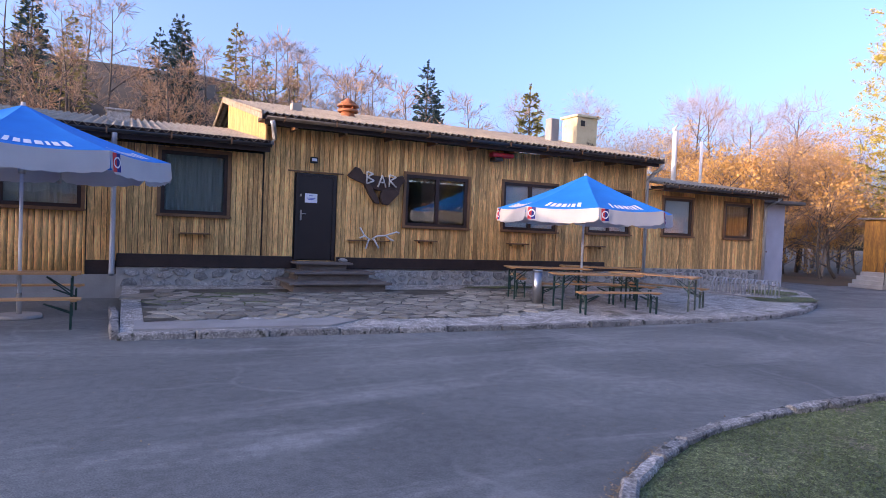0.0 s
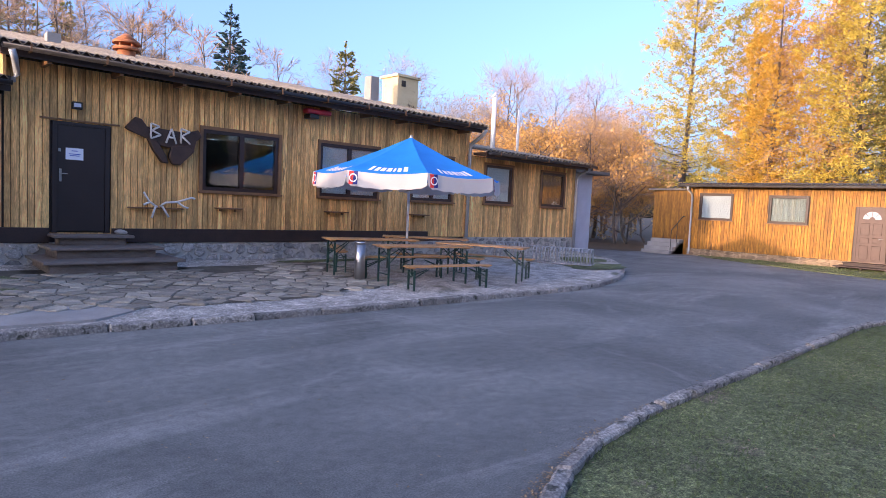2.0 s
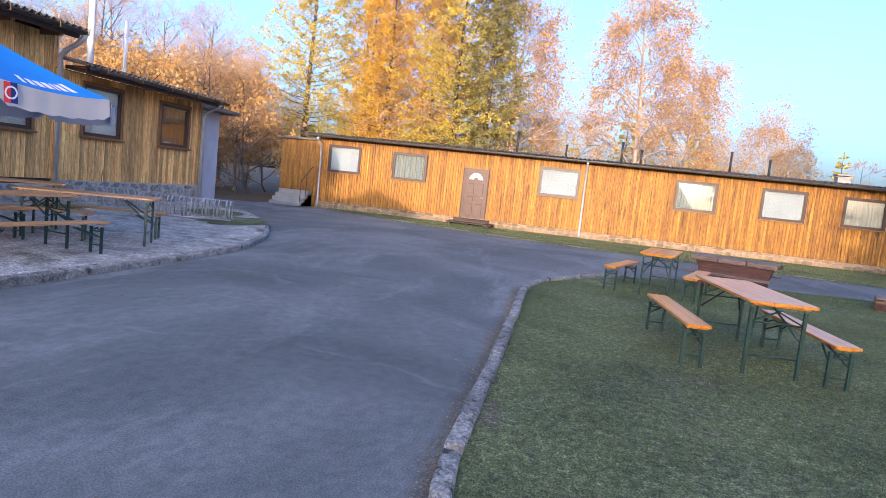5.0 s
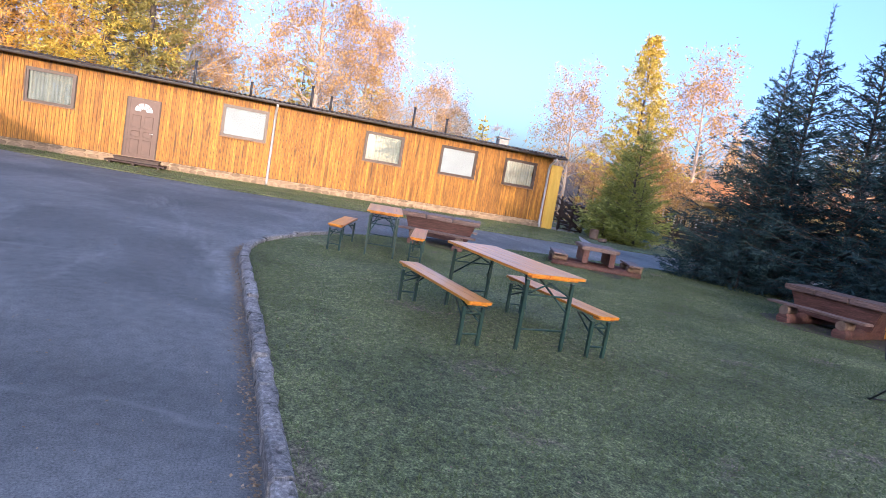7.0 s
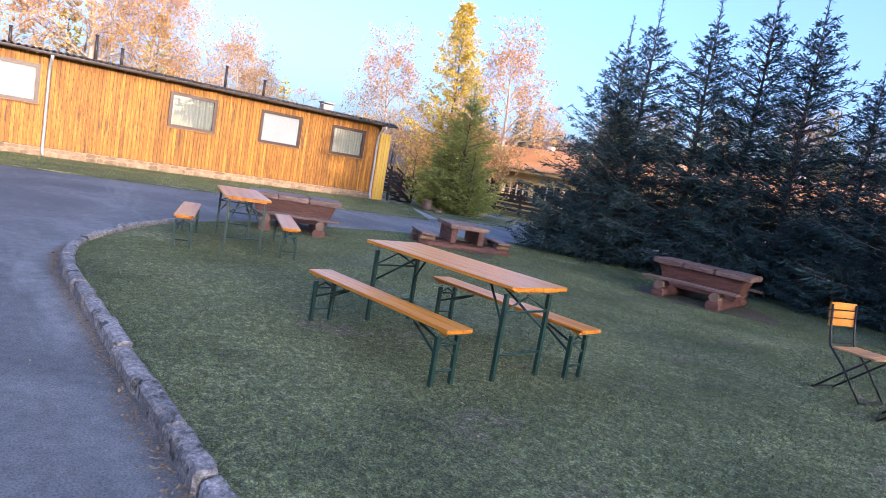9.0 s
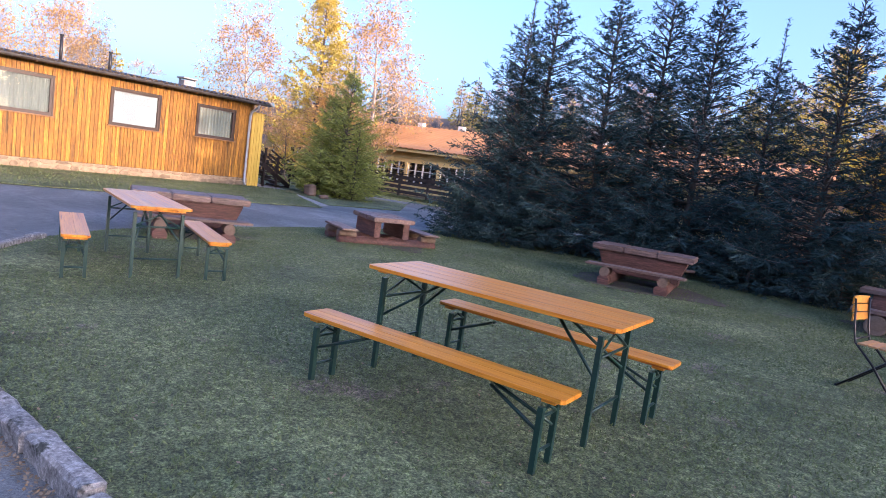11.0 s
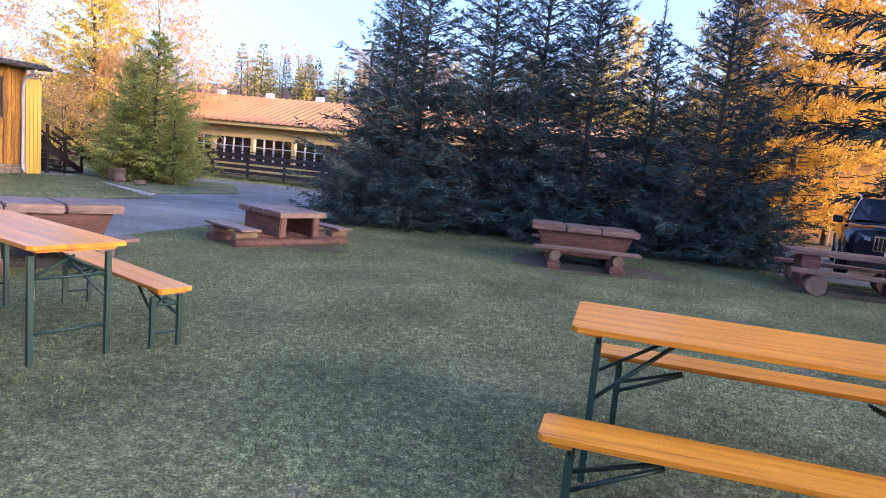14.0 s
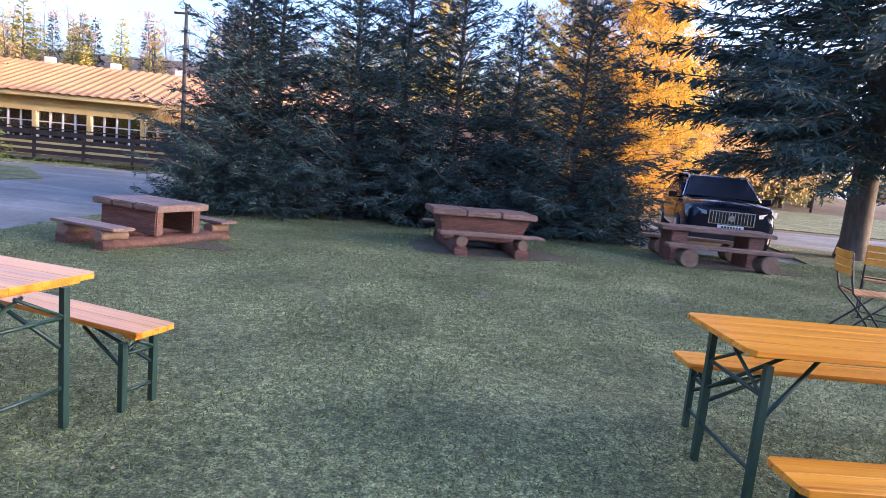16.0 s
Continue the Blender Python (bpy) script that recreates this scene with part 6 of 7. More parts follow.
def conifer_meshes(name, h, r, seed, needle, whorls=26, per=9, sprigs=26, base=0.06, droop=0.25, card=(0.16, 0.045), ragged=0.25, bark=None, thin_top=0.0, gap=0.0, fine=1.0, taper=0.85, loose=0.0, leader=0.35):
    """A conifer: tapered trunk, whorls of boughs, each set with many short sprigs. Returns the trunk and crown meshes."""
    rng = np.random.default_rng(seed)
    wood, crown = Geo(), Geo()
    zs = np.linspace(0, h, 9)
    tr = max(0.05, h * 0.016)
    pts = np.stack([0.02 * h * np.sin(zs * 0.5 + seed) * 0.3, 0.02 * h * np.cos(zs * 0.4 + seed) * 0.2, zs], 1)
    rad = tr * (1 - zs / h * 0.93)
    wood.sticks(pts[:-1], pts[1:], rad[:-1], rad[1:], 8)
    for w in range(whorls):
        k = (w + rng.uniform(-0.3, 0.3)) / whorls
        z = h * (base + (1 - base) * np.clip(k, 0, 0.995))
        reach = r * (1 - np.clip(k, 0, 1)) ** taper * (0.35 + 0.65 * min(1, k * 6 + 0.45)) + 0.10
        n = max(3, int(per * (1 - 0.5 * k)))
        a0 = rng.uniform(0, 7)
        for b in range(n):
            if rng.random() < gap:
                continue
            a = a0 + 2 * np.pi * b / n + rng.uniform(-0.3, 0.3)
            zb = z + loose * h / whorls * rng.uniform(-0.5, 0.5)
            ln = reach * rng.uniform(1 - ragged, 1 + ragged * 0.6)
            lift = 0.55 * k + 0.05 - droop * (1 - k) + rng.uniform(-0.1, 0.1)
            s = np.linspace(0, 1, 5)
            line = np.stack([np.cos(a) * ln * s, np.sin(a) * ln * s, zb + ln * (lift * s + 0.18 * s ** 2 * (1 - k) + 0.10 * k * s ** 2)], 1)
            wood.sticks(line[:-1], line[1:], 0.018 * h / 6 * (1 - s[:-1]) + 0.004, 0.018 * h / 6 * (1 - s[1:]) + 0.003, 3)
            m = max(6, int(sprigs * (0.3 + 0.7 * ln / max(r, 0.1)) * (1 - thin_top * k)))
            t = rng.uniform(0.06, 1.0, m) ** 0.8
            p = np.stack([np.interp(t, s, line[:, i]) for i in range(3)], 1)
            d0 = unit(np.array([np.cos(a), np.sin(a), lift * 0.7]))
            side = np.array([-np.sin(a), np.cos(a), 0.0])
            sg_ = rng.choice([-1, 1], m)[:, None]
            spread = rng.uniform(0.2, 1.15, m)[:, None]
            d = unit(d0 * 0.75 + side * sg_ * spread + np.array([0, 0, 1]) * rng.uniform(-0.55, 0.30, m)[:, None])
            fan = (0.5 + 0.9 * (1 - t)) * min(1.6, 0.45 + ln * 0.45)
            L = card[0] * fan * rng.uniform(0.7, 1.5, m) * 1.25
            q = p + d * (L * 0.15)[:, None]
            up_ = unit(np.cross(d, rng.normal(size=(m, 3))))
            crown.cards(q, d, up_, L, card[1] * rng.uniform(0.7, 1.4, m) * 1.3)
            # side sprigs along each twig
            j = rng.integers(0, m, int(m * 2.2 * fine))
            f_ = rng.uniform(0.15, 0.95, len(j))[:, None]
            pp = q[j] + d[j] * (L[j][:, None]) * f_
            dd = unit(d[j] * 0.8 + unit(rng.normal(size=(len(j), 3))) * 0.75)
            crown.cards(pp, dd, unit(np.cross(dd, rng.normal(size=(len(j), 3)))), card[0] * rng.uniform(0.35, 0.8, len(j)), card[1] * rng.uniform(0.6, 1.1, len(j)))
    # leader shoot with short stubs of needles
    foot = np.array([pts[-1][0], pts[-1][1], h - 0.1])
    wood.sticks(foot[None], foot[None] + np.array([[0, 0, leader + 0.1]]), 0.016, 0.004, 4)
    m = int(90 * leader)
    p = foot + np.stack([np.zeros(m), np.zeros(m), rng.uniform(0, leader + 0.05, m)], 1)
    d = unit(rng.normal(size=(m, 3)) * np.array([1, 1, 0.4]) + np.array([0, 0, 0.9]))
    crown.cards(p, d, unit(np.cross(d, rng.normal(size=(m, 3)))), rng.uniform(0.05, 0.16, m), card[1])
    return wood.build(name + "_trunk", bark or BARK), crown.build(name + "_crown", needle)


def broadleaf_meshes(name, h, r, seed, twig_mat, leaf=None, leaves=0, size=0.09, depth=5, weep=0.0, bark=None, trunk_r=None, low=0.22, ends=3000, seg=2, limbs=None, fine_r=0.006, sides=5):
    """A deciduous tree by repeated branching, with twigs and optional leaves."""
    rng = np.random.default_rng(seed)
    wood, twigs, crown = Geo(), Geo(), Geo()
    tr = trunk_r or h * 0.014
    P, Q, R0, R1, tips = [], [], [], [], []
    TP, TQ = [], []

    def grow(p, d, ln, rad, lev):
        n = seg
        q = p
        for i in range(n):
            dd = unit(d + rng.normal(size=3) * 0.10 + np.array([0, 0, 0.04 - weep * 0.12 * lev]))
            q2 = q + dd * ln / n
            (P if rad > 0.012 else TP).append(q)
            (Q if rad > 0.012 else TQ).append(q2)
            if rad > 0.012:
                R0.append(rad * (1 - 0.25 * i / n))
                R1.append(rad * (1 - 0.25 * (i + 1) / n))
            q, d = q2, dd
            if lev >= 2:
                tips.append((q, d, lev))
            if lev < depth and (lev > 0 or i >= 1):
                for _ in range(2 if lev < 3 else 1 + (rng.random() < 0.6)):
                    ax = unit(np.cross(d, rng.normal(size=3)))
                    ang = rng.uniform(0.45, 0.95)
                    nd = unit(d * np.cos(ang) + ax * np.sin(ang))
                    nd[2] += 0.12 if lev < 2 else -weep * 0.5
                    grow(q, unit(nd), ln * rng.uniform(0.55, 0.75), rad * rng.uniform(0.42, 0.6), lev + 1)
    # main stem with limbs at rising heights
    zs = np.linspace(0, h * 0.92, 10)
    stem = np.stack([0.25 * np.sin(zs * 0.35 + seed), 0.25 * np.cos(zs * 0.3 + seed) - 0.25 * np.cos(seed), zs], 1)
    stem[0, :2] = 0
    rad = tr * (1 - zs / h * 0.92)
    for i in range(9):
        P.append(stem[i]); Q.append(stem[i + 1]); R0.append(rad[i]); R1.append(rad[i + 1])
    limbs = limbs or int(9 + h * 0.8)
    for i in range(limbs):
        k = low + (0.97 - low) * (i + rng.uniform(0, 0.8)) / limbs
        z = k * h * 0.92
        p = np.array([np.interp(z, zs, stem[:, j]) for j in range(3)])
        a = i * 2.4 + rng.uniform(-0.4, 0.4)
        el = 0.5 + 0.5 * k
        d = unit(np.array([np.cos(a), np.sin(a), el]))
        grow(p, d, r * (1.0 - 0.62 * k) * rng.uniform(0.5, 0.75), max(0.014, tr * 0.42 * (1 - k * 0.75)), 1 if depth < 5 else 1)
    wood.sticks(np.array(P), np.array(Q), np.array(R0), np.array(R1), sides)
    if TP:
        tp, tq = np.array(TP), np.array(TQ)
        td_ = unit(tq - tp)
        twigs.cards(tp, td_, unit(np.cross(td_, rng.normal(size=td_.shape))), np.linalg.norm(tq - tp, axis=1) * 1.08, fine_r * 3.2)
    T = np.array([t[0] for t in tips])
    D = np.array([t[1] for t in tips])
    # fine end twigs
    j = rng.integers(0, len(T), min(ends, len(T) * 6))
    dd = unit(D[j] + rng.normal(size=(len(j), 3)) * 0.6 + np.array([0, 0, 0.15 - weep]))
    e = T[j] + dd * rng.uniform(0.3, 1.1, len(j))[:, None] * (h / 12)
    twigs.cards(T[j], dd, unit(np.cross(dd, rng.normal(size=(len(j), 3)))), np.linalg.norm(e - T[j], axis=1), fine_r * 2.6)
    if leaf:
        i = rng.integers(0, len(j), leaves)
        f_ = rng.uniform(0.1, 1.1, leaves)[:, None]
        c = T[j][i] + (e[i] - T[j][i]) * f_ + rng.normal(size=(leaves, 3)) * 0.08
        d = unit(rng.normal(size=(leaves, 3)) + np.array([0, 0, -0.6]))
        crown.cards(c, d, unit(np.cross(d, rng.normal(size=(leaves, 3)))), size * rng.uniform(0.7, 1.4, leaves), size * 0.75)
    return (wood.build(name + "_trunk", bark or BARK), twigs.build(name + "_twigs", twig_mat), crown.build(name + "_crown", leaf) if leaf else None)


def plant(name, label, category, group, meshes, places):
    """Stands copies of a tree, each a thing with its own parts."""
    for x, y, z, scale, turn in places:
        t = tagged(new(name), label, category, group)
        for me_, nm in zip(meshes, ("trunk", "crown") if len(meshes) == 2 else ("trunk", "branchwork", "crown")):
            if me_:
                o = new(nm, me_)
                o.parent = t
        t.matrix_world = pose(x, y, z, 0, 0, turn) @ Matrix.Scale(scale, 4)


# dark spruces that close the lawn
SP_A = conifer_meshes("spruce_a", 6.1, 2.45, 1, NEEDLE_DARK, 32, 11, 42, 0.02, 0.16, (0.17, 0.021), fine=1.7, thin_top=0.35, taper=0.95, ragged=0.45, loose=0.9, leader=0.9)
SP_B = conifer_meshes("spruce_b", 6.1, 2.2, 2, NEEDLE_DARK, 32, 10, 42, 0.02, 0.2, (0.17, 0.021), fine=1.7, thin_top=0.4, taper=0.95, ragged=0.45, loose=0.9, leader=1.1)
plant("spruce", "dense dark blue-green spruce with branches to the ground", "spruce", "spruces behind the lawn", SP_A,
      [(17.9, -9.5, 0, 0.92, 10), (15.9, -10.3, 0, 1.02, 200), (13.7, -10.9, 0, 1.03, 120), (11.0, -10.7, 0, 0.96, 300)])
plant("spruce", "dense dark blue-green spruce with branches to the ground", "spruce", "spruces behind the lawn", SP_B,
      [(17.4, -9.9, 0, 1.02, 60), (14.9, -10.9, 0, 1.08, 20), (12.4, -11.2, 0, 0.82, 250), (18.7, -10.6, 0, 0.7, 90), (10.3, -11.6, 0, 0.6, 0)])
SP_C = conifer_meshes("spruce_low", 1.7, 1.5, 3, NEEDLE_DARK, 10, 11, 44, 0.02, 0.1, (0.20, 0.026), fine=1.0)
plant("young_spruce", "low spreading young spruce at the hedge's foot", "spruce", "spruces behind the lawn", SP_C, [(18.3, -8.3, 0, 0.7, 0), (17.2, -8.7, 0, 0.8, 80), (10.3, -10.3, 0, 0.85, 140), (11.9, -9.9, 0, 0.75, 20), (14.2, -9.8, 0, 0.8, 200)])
# big spruce with a bare stem on the lawn's corner
SP_BIG = conifer_meshes("big_spruce", 14.0, 5.6, 5, NEEDLE_DARK, 36, 12, 105, 0.20, 0.46, (0.28, 0.046), fine=1.2, loose=0.9, ragged=0.4)
plant("tall_spruce", "tall old spruce with bare lower stem and drooping boughs", "spruce", "", SP_BIG, [(4.2, -11.8, 0, 1.0, 40)])
trunk_bm = bmesh.new()
tube(trunk_bm, (0, 0, 0), (0, 0, 0.5), 0.40, 0.30, 14, False)
tube(trunk_bm, (0, 0, 0.5), (0.02, 0, 4.5), 0.30, 0.24, 14, False)
bmesh.ops.remove_doubles(trunk_bm, verts=trunk_bm.verts, dist=0.01)
bole = part("bole", trunk_bm, BARK, [o for o in bpy.data.objects if o.name == "tall_spruce"][0], "stout grey-brown bole")
# small spruces by the hut's end, their sunlight painted into the needle colour
SP_G = conifer_meshes("green_spruce", 5.0, 2.15, 7, NEEDLE_LIT_GREEN, 24, 10, 40, 0.03, 0.1, (0.19, 0.034), fine=1.2, ragged=0.5, loose=0.9, taper=1.0, leader=0.7)
plant("small_spruce", "bushy green spruce by the footpath, sunlit tone in its needles", "spruce", "small spruces", SP_G, [(28.1, -12.7, 0, 0.98, 0), (27.0, -12.4, 0, 0.56, 70), (29.4, -13.0, 0, 0.8, 140), (28.6, -11.9, 0, 0.5, 200)])

# golden larches behind the hut
def larch_meshes(name, h, r, seed, needle, boughs=150, twigs=13, tufts=9, base=0.12, sweep=0.0, tuft=(0.20, 0.06), blunt=0.75):
    """A larch: long loose boughs set round the stem, hung with side twigs that carry short needle tufts."""
    rng = np.random.default_rng(seed)
    wood, crown = Geo(), Geo()
    zs = np.linspace(0, h, 10)
    pts = np.stack([0.12 * np.sin(zs * 0.4 + seed), 0.12 * np.cos(zs * 0.3 + seed), zs], 1)
    rad = h * 0.013 * (1 - zs / h * 0.94)
    wood.sticks(pts[:-1], pts[1:], rad[:-1], rad[1:], 7)
    for i in range(boughs):
        k = (i + rng.uniform(0, 1)) / boughs
        z = h * (base + (0.985 - base) * k)
        a = i * 2.39996 + rng.uniform(-0.5, 0.5)
        ln = (r * (1 - k) ** blunt * (0.45 + 0.55 * min(1, 0.3 + k * 5)) + 0.2) * rng.uniform(0.55, 1.12)
        lift = -0.18 * (1 - k) + 0.75 * k + sweep + rng.uniform(-0.12, 0.12)
        s = np.linspace(0, 1, 5)
        way = np.array([np.cos(a), np.sin(a), 0.0])
        side = np.array([-np.sin(a), np.cos(a), 0.0])
        bow = rng.uniform(-0.15, 0.15)
        stem = np.array([np.interp(z, zs, pts[:, 0]), np.interp(z, zs, pts[:, 1]), z])
        line = stem + way * (ln * s)[:, None] + side * (ln * bow * s ** 2)[:, None] + np.stack([s * 0, s * 0, ln * (lift * s + 0.26 * s ** 2)], 1)
        wood.sticks(line[:-1], line[1:], 0.035 * (1 - k * 0.7) * (1.05 - s[:-1]), 0.035 * (1 - k * 0.7) * (1.05 - s[1:]), 3)
        m = max(4, int(twigs * (0.35 + 0.65 * ln / r)))
        t = rng.uniform(0.12, 1.0, m) ** 0.75
        p = np.stack([np.interp(t, s, line[:, j]) for j in range(3)], 1)
        d = unit(way * rng.uniform(0.3, 0.9, m)[:, None] + side * (rng.choice([-1, 1], m) * rng.uniform(0.3, 1.0, m))[:, None] + np.array([0, 0, 1.0]) * rng.uniform(-0.55, 0.35, m)[:, None])
        L = rng.uniform(0.35, 0.95, m) * (0.45 + 0.4 * ln / r) * r / 3.5
        crown_n = m * tufts
        j = np.repeat(np.arange(m), tufts)
        f_ = rng.uniform(0.0, 1.0, crown_n)
        c = p[j] + d[j] * (L[j] * f_)[:, None] + rng.normal(size=(crown_n, 3)) * 0.05
        e = unit(d[j] * 0.7 + rng.normal(size=(crown_n, 3)) * 0.7)
        crown.cards(c, e, unit(np.cross(e, rng.normal(size=(crown_n, 3)))), tuft[0] * rng.uniform(0.6, 1.4, crown_n), tuft[1] * rng.uniform(0.7, 1.5, crown_n))
    return wood.build(name + "_trunk", BARK), crown.build(name + "_crown", needle)


LA_A = larch_meshes("larch_a", 18.0, 5.0, 11, LARCH_GOLD, 160, 18, 14, blunt=0.62)
LA_E = larch_meshes("larch_e", 12.0, 3.7, 15, LARCH_GOLD, 180, 16, 13, 0.06, 0.0, (0.18, 0.06), 1.0)
LA_B = larch_meshes("larch_b", 17.0, 3.3, 12, LARCH_ORANGE, 180, 15, 10, 0.08, 0.05, blunt=0.6)
LA_D = larch_meshes("larch_d", 11.0, 2.9, 14, LARCH_ORANGE, 170, 16, 16, 0.05, -0.05, (0.13, 0.042), 0.5)
LA_C = larch_meshes("conifer_c", 18.0, 3.2, 13, NEEDLE_LIT_OLIVE, 200, 16, 11, 0.06, -0.1, (0.22, 0.07), 0.6)
plant("larch", "tall golden larch in autumn colour", "larch", "larches", LA_A, [(42, 20.1, 0, 1.0, 0), (43, 10.6, 0, 0.98, 130), (45.5, 17.6, 0, 0.9, 200)])
plant("orange_larch", "slender orange larch in autumn colour", "larch", "larches", LA_B, [(43, 15.2, 0, 0.95, 0), (46, 12.8, 0, 1.0, 80), (44.0, 16.6, 0, 0.8, 220)])
plant("larch", "dense golden larch beyond the hut", "larch", "larches", LA_E, [(39.6, -19.9, 0, 1.02, 60)])
plant("tall_conifer", "tall olive-green conifer with sunlit-toned needles", "conifer", "larches", LA_C, [(42.5, 8.6, 0, 0.98, 0)])
plant("orange_larch", "broad glowing orange larch behind the parked car", "larch", "larches", LA_D, [(8.2, -20.3, 0, 1.0, 0), (9.9, -20.9, 0, 0.9, 90), (6.9, -21.4, 0, 0.95, 200)])
plant("larch", "golden larch beyond the dark spruces", "larch", "larches", LA_A, [(16.5, -42, 0, 0.70, 0), (3.0, -34, 0, 0.6, 50)])

BI_A = broadleaf_meshes("birch_a", 13.0, 4.6, 21, TWIG, BIRCH_LEAF, 9000, 0.13, 4, 0.5, BARK_PALE, ends=6500, limbs=24, fine_r=0.007)
BI_B = broadleaf_meshes("birch_b", 12.0, 4.2, 22, TWIG, BIRCH_LEAF, 3600, 0.16, 4, 0.4, BARK_PALE, ends=3600, limbs=21, fine_r=0.007)
BARE_A = broadleaf_meshes("bare_a", 12.0, 5.0, 23, TWIG, None, 0, 0.1, 4, 0.0, BARK)
BARE_B = broadleaf_meshes("bare_b", 11.0, 4.2, 24, TWIG, BIRCH_LEAF, 700, 0.10, 4, 0.05, BARK)
plant("birch", "amber-leaved birch with drooping twigs", "birch", "birches", BI_A, [(48, -0.8, 0, 1.22, 0), (50, -4.2, 0, 0.95, 90), (47, 7.4, 0, 1.2, 200), (46, 13.6, 0, 1.15, 20)])
plant("birch", "half-bare pale birch with few amber leaves", "birch", "birches", BI_B, [(42, -26.4, 0, 1.05, 40), (43, -17.4, 0, 0.82, 0), (48, -9.0, 0, 0.72, 70), (52, -12, 0, 0.65, 10), (37.5, -19.5, 0, 0.5, 160), (60, 7.5, 0, 0.8, 20), (50, 5.2, 0, 0.55, 99), (33.6, 23.5, 0, 0.62, 30), (36.8, 21.8, 0, 0.66, 140), (31.0, 27.5, 0, 0.7, 75), (39.5, 24.5, 0, 0.7, 10)])
bare = [(30.5, 31, 0.75), (36, 30, 0.95), (34, 32, 0.8), (46, 38, 1.15), (50, 31, 0.9), (55, 32, 0.72), (61, 41, 1.1), (25, 36, 0.8), (64, 36, 1.0), (40, 42, 0.8), (58, 28, 0.7), (52, 26, 0.6), (44, 28, 0.62), (70, 40, 1.2), (33.0, 21.6, 0.62), (34.2, 20.2, 0.55), (36.5, 24.0, 0.8), (40, 25.5, 0.9), (29.5, 33.5, 0.95), (37.5, 27.5, 0.85)]
for k, (x, y, s) in enumerate(bare):
    plant("bare_tree", "leafless grey-brown tree in low sun", "tree", "bare trees", BARE_A if k % 2 else BARE_B, [(x, y, ground_height(x, y), s, k * 47)])
SP_O = conifer_meshes("far_spruce", 10.0, 2.2, 31, NEEDLE_LIT_OLIVE, 24, 8, 18, 0.05, 0.2, (0.36, 0.11), fine=0.7)
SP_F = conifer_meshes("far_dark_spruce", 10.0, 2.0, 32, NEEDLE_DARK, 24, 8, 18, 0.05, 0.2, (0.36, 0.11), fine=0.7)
plant("spruce", "olive spruce behind the bar, sunlit tone in its needles", "spruce", "spruces behind the bar", SP_O, [(23.2, 32, ground_height(23.2, 32), 1.0, 0), (37.5, 40, ground_height(37.5, 40), 0.72, 90), (29, 31, -0.1, 0.7, 60)])
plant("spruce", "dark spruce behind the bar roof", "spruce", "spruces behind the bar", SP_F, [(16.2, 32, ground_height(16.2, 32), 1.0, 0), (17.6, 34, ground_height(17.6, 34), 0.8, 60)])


def scatter(name, label, meshes, places, mats):
    """Far woods: many trees joined into one mesh per part, past counting."""
    for me_, mt, suffix in zip(meshes, mats, ("stems", "crowns", "leaves")):
        if not me_ or not mt:
            continue
        n = len(me_.vertices)
        co = np.empty(n * 3)
        me_.vertices.foreach_get("co", co)
        co = co.reshape(-1, 3)
        li = np.empty(len(me_.loops), np.int32)
        me_.loops.foreach_get("vertex_index", li)
        fc_ = li.reshape(-1, 4)
        g = Geo()
        for x, y, z, s, a in places:
            c_, s_ = math.cos(a) * s, math.sin(a) * s
            g.add(np.stack([co[:, 0] * c_ - co[:, 1] * s_ + x, co[:, 0] * s_ + co[:, 1] * c_ + y, co[:, 2] * s + z], 1), fc_)
        o = new(name, g.build(name, mt))
        tagged(o, label, "woods", kind="stuff")


W_SP = conifer_meshes("wood_spruce", 11.0, 2.3, 41, NEEDLE_LIT_OLIVE, 16, 7, 7, 0.08, 0.2, (0.55, 0.2), fine=0.4)
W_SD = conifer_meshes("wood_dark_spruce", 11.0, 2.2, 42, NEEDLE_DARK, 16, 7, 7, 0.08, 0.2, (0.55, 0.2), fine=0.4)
W_LA = conifer_meshes("wood_larch", 12.0, 2.4, 43, LARCH_GOLD, 16, 7, 7, 0.1, 0.1, (0.6, 0.22), fine=0.4)
W_BA = broadleaf_meshes("wood_bare", 11.0, 4.0, 44, TWIG, None, 0, 0.1, 3, 0.0, BARK, ends=1100, limbs=8, fine_r=0.012, sides=3)
rng = np.random.default_rng(77)


def spots(n, x0, x1, y0, y1, lo, hi):
    out = []
    for _ in range(n):
        x, y = rng.uniform(x0, x1), rng.uniform(y0, y1)
        out.append((x, y, ground_height(x, y) - 0.2, rng.uniform(lo, hi), rng.uniform(0, 6.28)))
    return out


north_bare = spots(36, -24, 22, 34, 60, 0.6, 0.95) + spots(16, -22, 14, 28, 36, 0.6, 0.85) + spots(12, 60, 120, 30, 80, 0.7, 1.0) + spots(10, 26, 60, 44, 70, 0.6, 0.9)
scatter("woods_bare", "leafless grey-brown woods on the slope", W_BA[:2], north_bare, (BARK, TWIG))
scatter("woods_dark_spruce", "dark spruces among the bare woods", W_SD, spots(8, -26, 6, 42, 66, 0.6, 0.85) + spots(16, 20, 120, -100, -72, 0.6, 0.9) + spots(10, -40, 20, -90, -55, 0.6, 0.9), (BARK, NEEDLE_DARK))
scatter("woods_sunlit_spruce", "spruces on the far slope with sunlit-toned needles", W_SP, spots(22, 20, 120, -98, -70, 0.55, 0.95) + spots(20, -24, 20, -72, -42, 0.8, 1.15) + spots(6, -10, 20, 45, 66, 0.6, 0.9), (BARK, NEEDLE_LIT_OLIVE))
